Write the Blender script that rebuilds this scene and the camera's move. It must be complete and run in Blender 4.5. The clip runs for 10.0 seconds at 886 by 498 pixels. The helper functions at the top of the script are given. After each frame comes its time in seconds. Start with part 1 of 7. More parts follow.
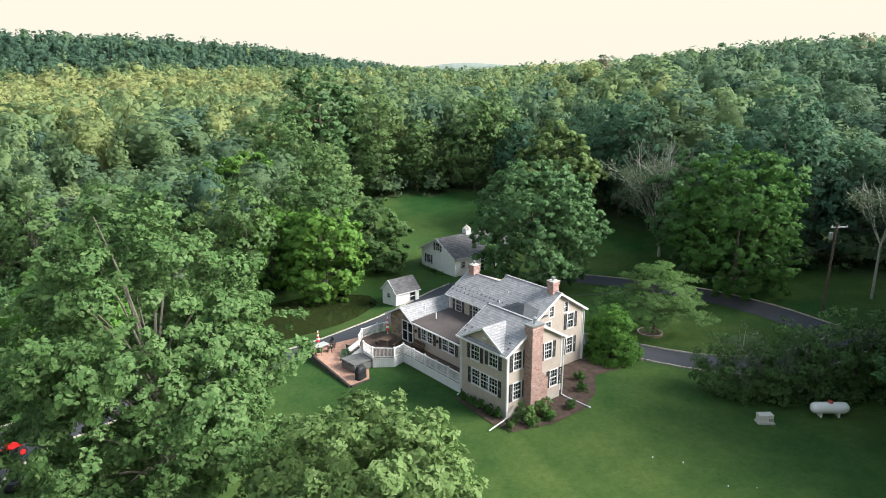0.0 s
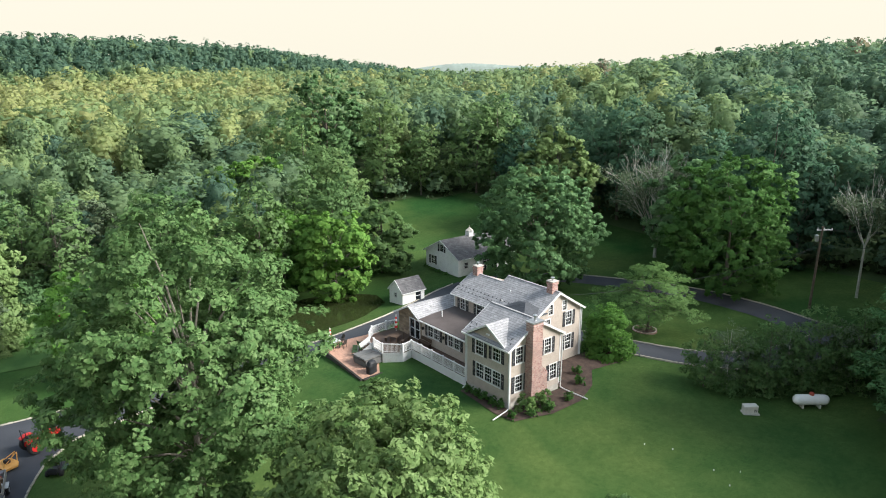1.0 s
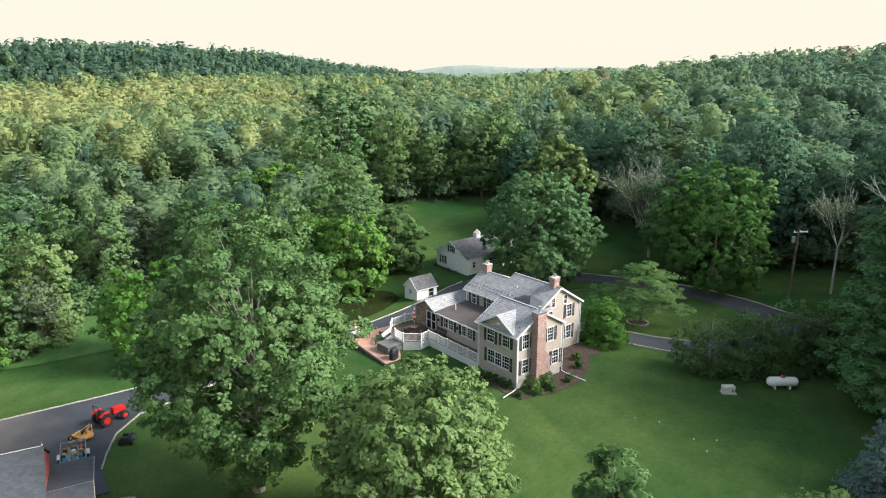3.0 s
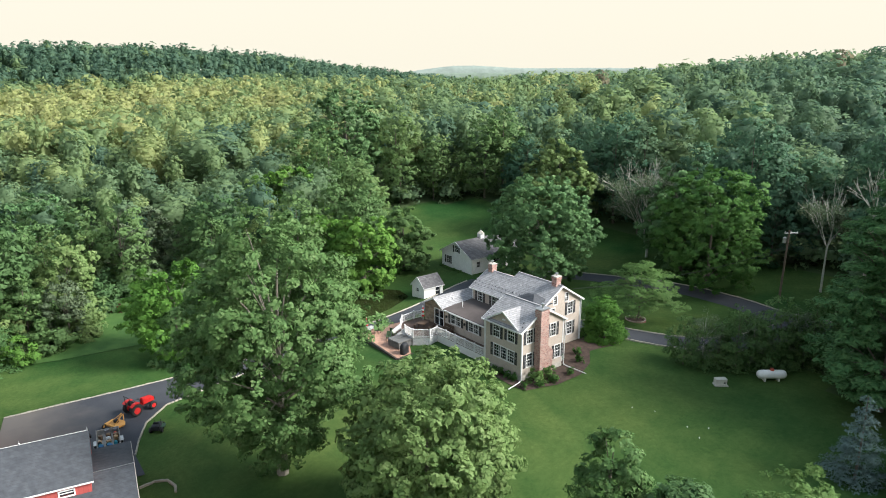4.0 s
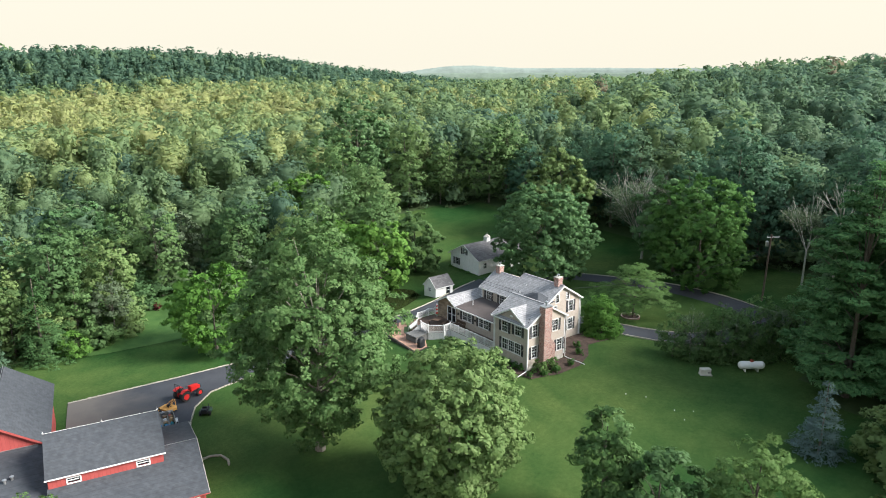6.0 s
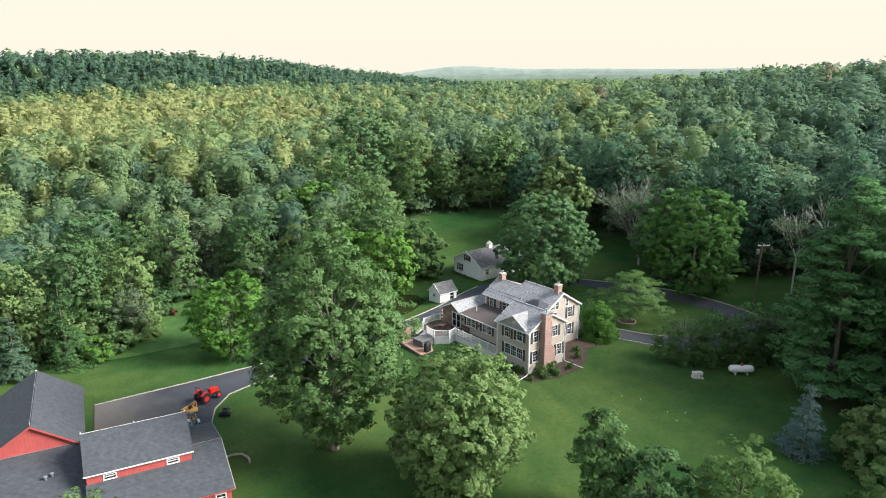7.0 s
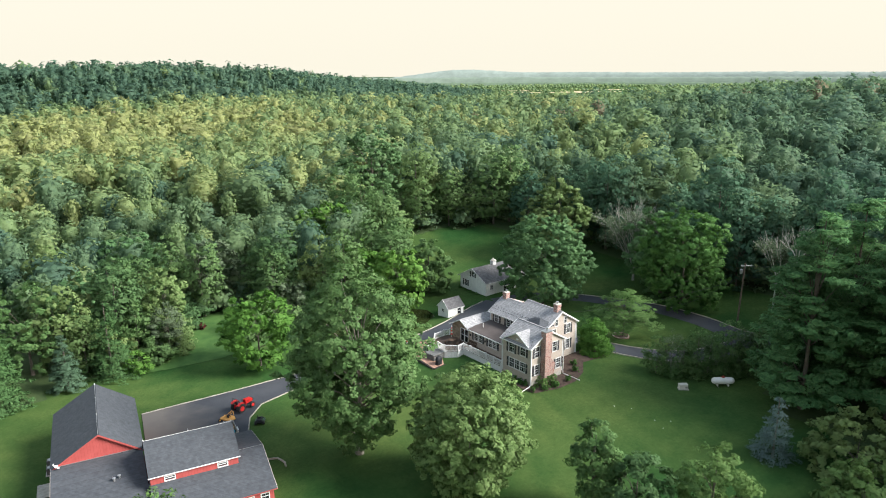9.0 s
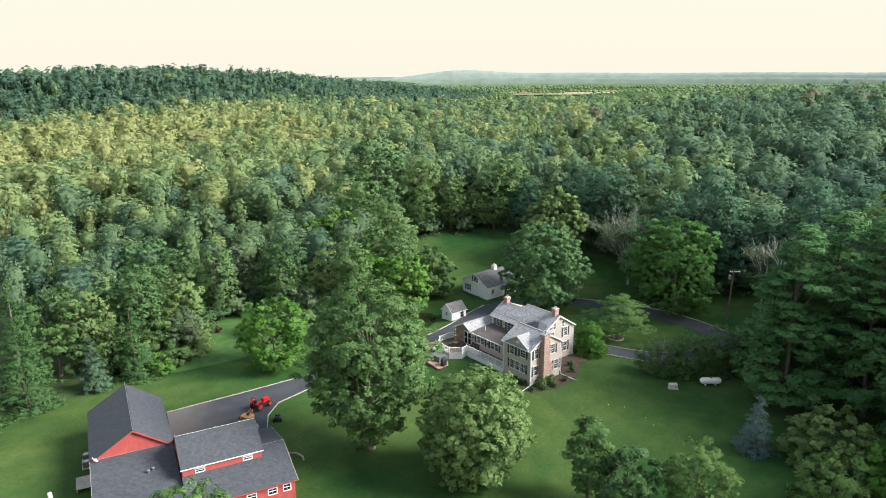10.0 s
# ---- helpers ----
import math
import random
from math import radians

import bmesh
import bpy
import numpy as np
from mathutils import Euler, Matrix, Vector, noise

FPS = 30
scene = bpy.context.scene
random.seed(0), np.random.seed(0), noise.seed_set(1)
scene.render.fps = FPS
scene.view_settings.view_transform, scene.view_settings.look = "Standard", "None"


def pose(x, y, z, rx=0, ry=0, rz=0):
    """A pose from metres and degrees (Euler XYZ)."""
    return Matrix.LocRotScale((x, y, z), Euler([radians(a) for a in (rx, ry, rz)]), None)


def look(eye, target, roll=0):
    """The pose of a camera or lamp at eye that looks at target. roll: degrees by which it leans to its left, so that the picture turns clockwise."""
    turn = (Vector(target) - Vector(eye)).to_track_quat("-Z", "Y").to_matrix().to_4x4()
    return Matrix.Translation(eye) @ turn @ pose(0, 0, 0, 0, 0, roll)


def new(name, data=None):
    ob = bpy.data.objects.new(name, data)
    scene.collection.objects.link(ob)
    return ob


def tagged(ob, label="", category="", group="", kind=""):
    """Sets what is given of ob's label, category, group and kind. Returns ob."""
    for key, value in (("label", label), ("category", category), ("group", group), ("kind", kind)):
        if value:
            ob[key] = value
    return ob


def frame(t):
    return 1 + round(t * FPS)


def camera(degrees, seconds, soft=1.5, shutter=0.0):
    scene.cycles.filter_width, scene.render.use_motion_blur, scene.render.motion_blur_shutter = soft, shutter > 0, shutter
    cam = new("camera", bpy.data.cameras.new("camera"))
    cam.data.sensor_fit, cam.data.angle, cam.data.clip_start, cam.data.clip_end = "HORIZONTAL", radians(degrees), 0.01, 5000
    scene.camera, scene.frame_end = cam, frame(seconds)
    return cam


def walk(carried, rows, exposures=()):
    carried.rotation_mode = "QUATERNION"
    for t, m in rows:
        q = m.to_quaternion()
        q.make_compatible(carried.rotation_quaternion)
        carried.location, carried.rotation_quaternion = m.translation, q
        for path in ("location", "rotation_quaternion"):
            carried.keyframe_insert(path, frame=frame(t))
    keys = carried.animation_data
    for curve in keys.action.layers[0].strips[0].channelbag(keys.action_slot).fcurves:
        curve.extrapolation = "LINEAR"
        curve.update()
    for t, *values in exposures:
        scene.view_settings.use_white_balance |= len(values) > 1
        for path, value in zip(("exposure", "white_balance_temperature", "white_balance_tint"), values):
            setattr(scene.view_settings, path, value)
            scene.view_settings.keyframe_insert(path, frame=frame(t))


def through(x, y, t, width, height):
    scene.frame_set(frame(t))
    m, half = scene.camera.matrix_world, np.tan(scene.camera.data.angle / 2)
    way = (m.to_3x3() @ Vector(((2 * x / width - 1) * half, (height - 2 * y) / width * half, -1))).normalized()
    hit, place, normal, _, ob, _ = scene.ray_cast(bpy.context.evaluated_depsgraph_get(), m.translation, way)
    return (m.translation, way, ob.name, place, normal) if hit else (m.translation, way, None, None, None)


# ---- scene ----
cam = camera(66.5, 10.0, 1.0)
PATH = [
    (0, (-35.144, -35.622, 27.120), (-23.057, -20.550, 21.952), -0.17),
    (0.5, (-36.511, -36.896, 27.771), (-24.425, -21.820, 22.596), -0.17),
    (1, (-37.991, -38.265, 28.330), (-25.905, -23.185, 23.165), -0.17),
    (1.5, (-39.542, -39.654, 28.820), (-27.454, -24.571, 23.671), -0.17),
    (2, (-41.135, -41.025, 29.341), (-29.047, -25.939, 24.206), -0.17),
    (2.5, (-42.755, -42.364, 29.830), (-30.664, -27.277, 24.707), -0.17),
    (4, (-47.678, -46.258, 31.483), (-35.582, -31.176, 26.362), -0.17),
    (4.5, (-49.319, -47.555, 32.020), (-37.220, -32.476, 26.893), -0.17),
    (5, (-50.948, -48.865, 32.580), (-38.847, -33.789, 27.448), -0.17),
    (5.5, (-52.559, -50.187, 33.280), (-40.456, -35.116, 28.143), -0.17),
    (7, (-57.234, -54.173, 36.491), (-45.123, -39.105, 31.365), -0.17),
    (7.5, (-58.751, -55.494, 37.760), (-46.637, -40.423, 32.647), -0.17),
    (8, (-60.281, -56.826, 39.170), (-48.165, -41.751, 34.073), -0.17),
    (8.5, (-61.870, -58.212, 40.520), (-49.751, -43.132, 35.440), -0.17),
    (9, (-63.591, -59.728, 41.880), (-51.468, -44.645, 36.815), -0.17),
    (9.5, (-65.552, -61.499, 43.257), (-53.422, -46.418, 38.199), -0.17),
    (10, (-67.901, -63.713, 44.677), (-55.760, -48.644, 39.616), -0.17),
]
walk(cam, [(t, look(eye, target, roll)) for t, eye, target, roll in PATH], [(0, 1.15), (10, 1.15)])

# ---- light ----
SUN_DIR = Vector((0.66, -0.75, 0.0)).normalized()
SUN_UP = radians(34)
world = bpy.data.worlds.new("sky")
scene.world = world
world.use_nodes = True
wn, wl = world.node_tree.nodes, world.node_tree.links
sky = wn.new("ShaderNodeTexSky")
sky.sky_type, sky.sun_disc = "NISHITA", False
sky.sun_elevation, sky.sun_rotation = SUN_UP, math.atan2(SUN_DIR.x, SUN_DIR.y)
sky.air_density, sky.dust_density, sky.ozone_density = 1.0, 4.0, 1.0
# a thin bright veil of cloud, palest towards the horizon
way = wn.new("ShaderNodeTexCoord")
up = wn.new("ShaderNodeSeparateXYZ")
wl.new(way.outputs["Generated"], up.inputs[0])
rise = wn.new("ShaderNodeMapRange")
rise.inputs["From Min"].default_value, rise.inputs["From Max"].default_value = 0.12, 1.0
rise.inputs["To Min"].default_value, rise.inputs["To Max"].default_value = 9.55, 7.2
wl.new(up.outputs["Z"], rise.inputs["Value"])
tint = wn.new("ShaderNodeValToRGB")
tint.color_ramp.elements[0].position, tint.color_ramp.elements[1].position = 0.12, 0.6
tint.color_ramp.elements[0].color, tint.color_ramp.elements[1].color = (1.03, 0.975, 0.82, 1), (0.76, 0.96, 1.18, 1)
wl.new(up.outputs["Z"], tint.inputs[0])
veil = wn.new("ShaderNodeVectorMath")
veil.operation = "SCALE"
wl.new(tint.outputs[0], veil.inputs[0])
wl.new(rise.outputs[0], veil.inputs["Scale"])
cloud = wn.new("ShaderNodeMix")
cloud.data_type = "RGBA"
cloud.inputs[0].default_value = 0.9
wl.new(sky.outputs[0], cloud.inputs[6])
wl.new(veil.outputs[0], cloud.inputs[7])
wl.new(cloud.outputs[2], wn["Background"].inputs[0])
wn["Background"].inputs[1].default_value = 0.05
sun = new("sun", bpy.data.lights.new("sun", "SUN"))
sun.data.energy, sun.data.angle, sun.data.color = 5.0, radians(28), (1.0, 0.965, 0.91)
toward = SUN_DIR * math.cos(SUN_UP) + Vector((0, 0, math.sin(SUN_UP)))
sun.matrix_world = look(toward * 100, (0, 0, 0))

# ---- materials ----
def rgb(r, g, b):
    return (r, g, b, 1.0)


def mat(name, low, high, rough=0.8, metal=0.0, scale=3.0, fine=40.0, bump=0.2, spec=0.3, island=0.0, each=0.0):
    """A surface whose colour wanders between two tones at two scales."""
    m = bpy.data.materials.new(name)
    m.use_nodes = True
    n, l = m.node_tree.nodes, m.node_tree.links
    b = n["Principled BSDF"]
    co = n.new("ShaderNodeTexCoord")
    big, small = n.new("ShaderNodeTexNoise"), n.new("ShaderNodeTexNoise")
    big.inputs["Scale"].default_value, small.inputs["Scale"].default_value = scale, fine
    big.inputs["Detail"].default_value, small.inputs["Detail"].default_value = 4, 3
    l.new(co.outputs["Object"], big.inputs["Vector"])
    l.new(co.outputs["Object"], small.inputs["Vector"])
    add = n.new("ShaderNodeMath")
    add.operation = "MULTIPLY_ADD"
    l.new(small.outputs[0], add.inputs[0])
    add.inputs[1].default_value = 0.5
    l.new(big.outputs[0], add.inputs[2])
    last = add.outputs[0]
    if island or each:
        if island:
            src = n.new("ShaderNodeNewGeometry").outputs["Random Per Island"]
        else:
            src = n.new("ShaderNodeObjectInfo").outputs["Random"]
        more = n.new("ShaderNodeMath")
        more.operation = "MULTIPLY_ADD"
        l.new(src, more.inputs[0])
        more.inputs[1].default_value = island or each
        l.new(last, more.inputs[2])
        last = more.outputs[0]
    ramp = n.new("ShaderNodeValToRGB")
    ramp.color_ramp.elements[0].position, ramp.color_ramp.elements[1].position = 0.45, 1.0 + (island or each) * 0.8
    ramp.color_ramp.elements[0].color, ramp.color_ramp.elements[1].color = low, high
    l.new(last, ramp.inputs[0])
    l.new(ramp.outputs[0], b.inputs["Base Color"])
    b.inputs["Roughness"].default_value, b.inputs["Metallic"].default_value = rough, metal
    b.inputs["Specular IOR Level"].default_value = spec
    if bump:
        bp = n.new("ShaderNodeBump")
        bp.inputs["Strength"].default_value, bp.inputs["Distance"].default_value = bump, 0.02
        l.new(small.outputs[0], bp.inputs["Height"])
        l.new(bp.outputs[0], b.inputs["Normal"])
    return m


def foliage(name, dark, mid, bright, through=0.25, per_tree=0.5, tone=False, grain=4.5, gaps=0.46, mottle=0.3, vary=0.3):
    """Leaves: the tone differs from leaf to leaf and from tree to tree."""
    m = bpy.data.materials.new(name)
    m.use_nodes = True
    n, l = m.node_tree.nodes, m.node_tree.links
    b = n["Principled BSDF"]
    geo = n.new("ShaderNodeNewGeometry")
    if tone:
        src = n.new("ShaderNodeAttribute")
        src.attribute_name = "tone"
        tree = src.outputs["Fac"]
    else:
        tree = n.new("ShaderNodeObjectInfo").outputs["Random"]
    a = n.new("ShaderNodeMath")
    a.operation = "MULTIPLY"
    l.new(geo.outputs["Random Per Island"], a.inputs[0])
    a.inputs[1].default_value = vary
    c = n.new("ShaderNodeMath")
    c.operation = "MULTIPLY_ADD"
    l.new(tree, c.inputs[0])
    c.inputs[1].default_value = per_tree
    base = n.new("ShaderNodeMath")
    base.operation = "ADD"
    l.new(a.outputs[0], base.inputs[0])
    base.inputs[1].default_value = 0.5 - 0.5 * per_tree - 0.5 * vary
    l.new(base.outputs[0], c.inputs[2])
    ramp = n.new("ShaderNodeValToRGB")
    ramp.color_ramp.elements[0].color, ramp.color_ramp.elements[1].color = dark, bright
    ramp.color_ramp.elements[0].position, ramp.color_ramp.elements[1].position = 0.05, 0.95
    e = ramp.color_ramp.elements.new(0.5)
    e.color = mid
    if tone:
        # a few crowns turn grey-brown
        ramp.color_ramp.elements[2].position = 0.8
        e = ramp.color_ramp.elements.new(1.0)
        e.color = rgb(0.19, 0.175, 0.115)
    l.new(c.outputs[0], ramp.inputs[0])
    l.new(ramp.outputs[0], b.inputs["Base Color"])
    b.inputs["Roughness"].default_value = 0.6
    b.inputs["Specular IOR Level"].default_value = 0.12
    tr = n.new("ShaderNodeBsdfTranslucent")
    l.new(ramp.outputs[0], tr.inputs[0])
    mix = n.new("ShaderNodeMixShader")
    mix.inputs[0].default_value = through
    l.new(b.outputs[0], mix.inputs[1])
    l.new(tr.outputs[0], mix.inputs[2])
    # the small leaves of a spray, with gaps between them
    fine = n.new("ShaderNodeTexNoise")
    fine.inputs["Scale"].default_value, fine.inputs["Detail"].default_value = grain, 1.5
    l.new(geo.outputs["Position"], fine.inputs["Vector"])
    cut = n.new("ShaderNodeMath")
    cut.operation = "LESS_THAN"
    l.new(fine.outputs[0], cut.inputs[0])
    cut.inputs[1].default_value = gaps
    gap = n.new("ShaderNodeBsdfTransparent")
    leafy = n.new("ShaderNodeMixShader")
    l.new(cut.outputs[0], leafy.inputs[0])
    l.new(mix.outputs[0], leafy.inputs[1])
    l.new(gap.outputs[0], leafy.inputs[2])
    l.new(leafy.outputs[0], n["Material Output"].inputs[0])
    # light and dark leaves side by side
    spread = n.new("ShaderNodeMath")
    spread.operation = "MULTIPLY_ADD"
    l.new(fine.outputs[1], spread.inputs[0])
    spread.inputs[1].default_value = mottle
    l.new(c.outputs[0], spread.inputs[2])
    drop = n.new("ShaderNodeMath")
    drop.operation = "SUBTRACT"
    l.new(spread.outputs[0], drop.inputs[0])
    drop.inputs[1].default_value = mottle / 2
    l.new(drop.outputs[0], ramp.inputs[0])
    return m


def banded(name, low, high, step, axis="Z", rough=0.7, depth=0.4, blotch=1.5, line=0.75):
    """Courses of siding, slate or boards of the given height, with a dark joint between them."""
    m = mat(name, low, high, rough, 0, blotch, 30, 0)
    n, l = m.node_tree.nodes, m.node_tree.links
    b = n["Principled BSDF"]
    co = n.new("ShaderNodeTexCoord")
    sep = n.new("ShaderNodeSeparateXYZ")
    l.new(co.outputs["Object"], sep.inputs[0])
    d = n.new("ShaderNodeMath")
    d.operation = "DIVIDE"
    l.new(sep.outputs[axis], d.inputs[0])
    d.inputs[1].default_value = step
    f = n.new("ShaderNodeMath")
    f.operation = "FRACT"
    l.new(d.outputs[0], f.inputs[0])
    edge = n.new("ShaderNodeMath")
    edge.operation = "GREATER_THAN"
    l.new(f.outputs[0], edge.inputs[0])
    edge.inputs[1].default_value = 0.12
    mul = n.new("ShaderNodeMix")
    mul.data_type, mul.blend_type = "RGBA", "MULTIPLY"
    mul.inputs[0].default_value = 1.0
    src = b.inputs["Base Color"].links[0].from_socket
    l.new(src, mul.inputs[6])
    g = n.new("ShaderNodeMapRange")
    g.inputs["To Min"].default_value, g.inputs["To Max"].default_value = line, 1.0
    l.new(edge.outputs[0], g.inputs["Value"])
    l.new(g.outputs[0], mul.inputs[7])
    l.new(mul.outputs[2], b.inputs["Base Color"])
    bp = n.new("ShaderNodeBump")
    bp.inputs["Strength"].default_value, bp.inputs["Distance"].default_value = depth, 0.02
    l.new(f.outputs[0], bp.inputs["Height"])
    l.new(bp.outputs[0], b.inputs["Normal"])
    return m


def masonry(name, c1, c2, mortar, w, h, gap=0.012, axes="XZ", rough=0.85, offset=0.5, blotch=0.0):
    """Bricks, slates or pavers laid in courses in the plane of two axes."""
    m = bpy.data.materials.new(name)
    m.use_nodes = True
    n, l = m.node_tree.nodes, m.node_tree.links
    b = n["Principled BSDF"]
    co, sep, com = n.new("ShaderNodeTexCoord"), n.new("ShaderNodeSeparateXYZ"), n.new("ShaderNodeCombineXYZ")
    l.new(co.outputs["Object"], sep.inputs[0])
    if axes == "WALL":
        s = n.new("ShaderNodeMath")
        l.new(sep.outputs["X"], s.inputs[0])
        l.new(sep.outputs["Y"], s.inputs[1])
        l.new(s.outputs[0], com.inputs[0])
        l.new(sep.outputs["Z"], com.inputs[1])
    else:
        l.new(sep.outputs[axes[0]], com.inputs[0])
        l.new(sep.outputs[axes[1]], com.inputs[1])
    br = n.new("ShaderNodeTexBrick")
    br.inputs["Scale"].default_value = 1.0
    br.inputs["Brick Width"].default_value, br.inputs["Row Height"].default_value = w, h
    br.inputs["Mortar Size"].default_value = gap
    br.offset = offset
    br.inputs["Color1"].default_value, br.inputs["Color2"].default_value, br.inputs["Mortar"].default_value = c1, c2, mortar
    l.new(com.outputs[0], br.inputs["Vector"])
    nz = n.new("ShaderNodeTexNoise")
    nz.inputs["Scale"].default_value, nz.inputs["Detail"].default_value = 2.2, 5
    l.new(co.outputs["Object"], nz.inputs["Vector"])
    mr = n.new("ShaderNodeMapRange")
    mr.inputs["From Min"].default_value, mr.inputs["From Max"].default_value = 0.3, 0.7
    mr.inputs["To Min"].default_value, mr.inputs["To Max"].default_value = 0.82, 1.15
    l.new(nz.outputs[0], mr.inputs["Value"])
    mul = n.new("ShaderNodeMix")
    mul.data_type, mul.blend_type = "RGBA", "MULTIPLY"
    mul.inputs[0].default_value = 1.0
    l.new(br.outputs[0], mul.inputs[6])
    l.new(mr.outputs[0], mul.inputs[7])
    l.new(mul.outputs[2], b.inputs["Base Color"])
    b.inputs["Roughness"].default_value = rough
    b.inputs["Specular IOR Level"].default_value = 0.3
    bp = n.new("ShaderNodeBump")
    bp.inputs["Strength"].default_value, bp.inputs["Distance"].default_value = 0.4, 0.01
    bp.invert = True
    l.new(br.outputs["Fac"], bp.inputs["Height"])
    l.new(bp.outputs[0], b.inputs["Normal"])
    return m


def lawn_material():
    m = bpy.data.materials.new("lawn")
    m.use_nodes = True
    n, l = m.node_tree.nodes, m.node_tree.links
    b = n["Principled BSDF"]
    co = n.new("ShaderNodeTexCoord")
    cols = []
    for sc, lo, hi in ((0.05, rgb(0.018, 0.062, 0.016), rgb(0.062, 0.102, 0.029)), (0.35, rgb(0.8, 0.88, 0.82), rgb(1.25, 1.12, 1.1)), (2.2, rgb(0.86, 0.9, 0.86), rgb(1.15, 1.1, 1.12)), (14.0, rgb(0.66, 0.7, 0.66), rgb(1.32, 1.28, 1.28))):
        t, r = n.new("ShaderNodeTexNoise"), n.new("ShaderNodeValToRGB")
        t.inputs["Scale"].default_value, t.inputs["Detail"].default_value = sc, 6
        l.new(co.outputs["Object"], t.inputs["Vector"])
        r.color_ramp.elements[0].position, r.color_ramp.elements[1].position = 0.33, 0.68
        r.color_ramp.elements[0].color, r.color_ramp.elements[1].color = lo, hi
        l.new(t.outputs[0], r.inputs[0])
        cols.append(r.outputs[0])
    last = cols[0]
    for c in cols[1:]:
        mul = n.new("ShaderNodeMix")
        mul.data_type, mul.blend_type = "RGBA", "MULTIPLY"
        mul.inputs[0].default_value = 1.0
        l.new(last, mul.inputs[6])
        l.new(c, mul.inputs[7])
        last = mul.outputs[2]
    l.new(last, b.inputs["Base Color"])
    b.inputs["Roughness"].default_value = 0.9
    b.inputs["Specular IOR Level"].default_value = 0.1
    return m


LAWN = lawn_material()
WOODFLOOR = mat("woodland_floor", rgb(0.022, 0.048, 0.014), rgb(0.055, 0.085, 0.028), 0.95, 0, 0.3, 3, 0.3)
ASPHALT = mat("asphalt", rgb(0.032, 0.036, 0.045), rgb(0.058, 0.062, 0.072), 0.85, 0, 0.25, 25, 0.2)


def yard_material():
    """Dark asphalt, worn pale and brownish before the barn."""
    m = mat("yard_asphalt", rgb(0.03, 0.034, 0.043), rgb(0.056, 0.06, 0.07), 0.88, 0, 0.25, 25, 0.2)
    n, l = m.node_tree.nodes, m.node_tree.links
    b = n["Principled BSDF"]
    dark = b.inputs["Base Color"].links[0].from_socket
    co, sep = n.new("ShaderNodeTexCoord"), n.new("ShaderNodeSeparateXYZ")
    l.new(co.outputs["Object"], sep.inputs[0])
    grain = n.new("ShaderNodeTexNoise")
    grain.inputs["Scale"].default_value, grain.inputs["Detail"].default_value = 0.35, 6
    l.new(co.outputs["Object"], grain.inputs["Vector"])
    lean = n.new("ShaderNodeMath")
    lean.operation = "MULTIPLY_ADD"
    l.new(grain.outputs[0], lean.inputs[0])
    lean.inputs[1].default_value = -9.0
    l.new(sep.outputs["X"], lean.inputs[2])
    worn = n.new("ShaderNodeMapRange")
    worn.inputs["From Min"].default_value, worn.inputs["From Max"].default_value = -47.0, -40.0
    worn.inputs["To Min"].default_value, worn.inputs["To Max"].default_value = 1.0, 0.0
    l.new(lean.outputs[0], worn.inputs["Value"])
    mix = n.new("ShaderNodeMix")
    mix.data_type = "RGBA"
    l.new(worn.outputs[0], mix.inputs[0])
    l.new(dark, mix.inputs[6])
    mix.inputs[7].default_value = rgb(0.125, 0.112, 0.104)
    l.new(mix.outputs[2], b.inputs["Base Color"])
    return m


YARD_ASPHALT = yard_material()
ROUGH = mat("rough_grass", rgb(0.03, 0.085, 0.018), rgb(0.068, 0.14, 0.034), 0.9, 0, 0.6, 9, 0.6)
KERB = mat("kerb_stone", rgb(0.2, 0.185, 0.155), rgb(0.36, 0.335, 0.28), 0.9, 0, 2, 15, 0.4, each=0.3)
WATER = mat("pond_water", rgb(0.016, 0.024, 0.008), rgb(0.026, 0.034, 0.012), 0.08, 0, 0.2, 2, 0.02, 0.5)
SIDING = banded("taupe_siding", rgb(0.42, 0.362, 0.315), rgb(0.485, 0.42, 0.365), 0.115, depth=0.5)
WHITE = mat("white_paint", rgb(0.62, 0.62, 0.62), rgb(0.72, 0.72, 0.72), 0.5, 0, 1.5, 20, 0.05)
WHITE_SIDING = banded("white_siding", rgb(0.72, 0.72, 0.71), rgb(0.82, 0.82, 0.81), 0.13, depth=0.5, line=0.85)
SHUTTER = mat("black_shutter", rgb(0.012, 0.014, 0.018), rgb(0.025, 0.028, 0.033), 0.5, 0, 3, 30, 0.1)
ROOF = masonry("grey_slate", rgb(0.25, 0.25, 0.262), rgb(0.33, 0.328, 0.338), rgb(0.17, 0.17, 0.178), 0.36, 0.13, 0.012, "YZ")
ROOF_X = masonry("grey_slate_across", rgb(0.25, 0.25, 0.262), rgb(0.33, 0.328, 0.338), rgb(0.17, 0.17, 0.178), 0.36, 0.13, 0.012, "XZ")
DARK_ROOF = mat("dark_membrane", rgb(0.055, 0.045, 0.043), rgb(0.095, 0.08, 0.076), 0.8, 0, 0.5, 30, 0.1)
SHINGLE = masonry("charcoal_shingle", rgb(0.05, 0.056, 0.066), rgb(0.062, 0.068, 0.078), rgb(0.045, 0.05, 0.057), 0.3, 0.14, 0.006, "WALL")
OLD_SLATE = masonry("old_slate", rgb(0.085, 0.083, 0.087), rgb(0.135, 0.132, 0.137), rgb(0.06, 0.058, 0.06), 0.5, 0.16, 0.01, "WALL")
BRICK = masonry("red_brick", rgb(0.2, 0.08, 0.065), rgb(0.43, 0.25, 0.21), rgb(0.4, 0.35, 0.325), 0.23, 0.078, 0.012, "WALL")
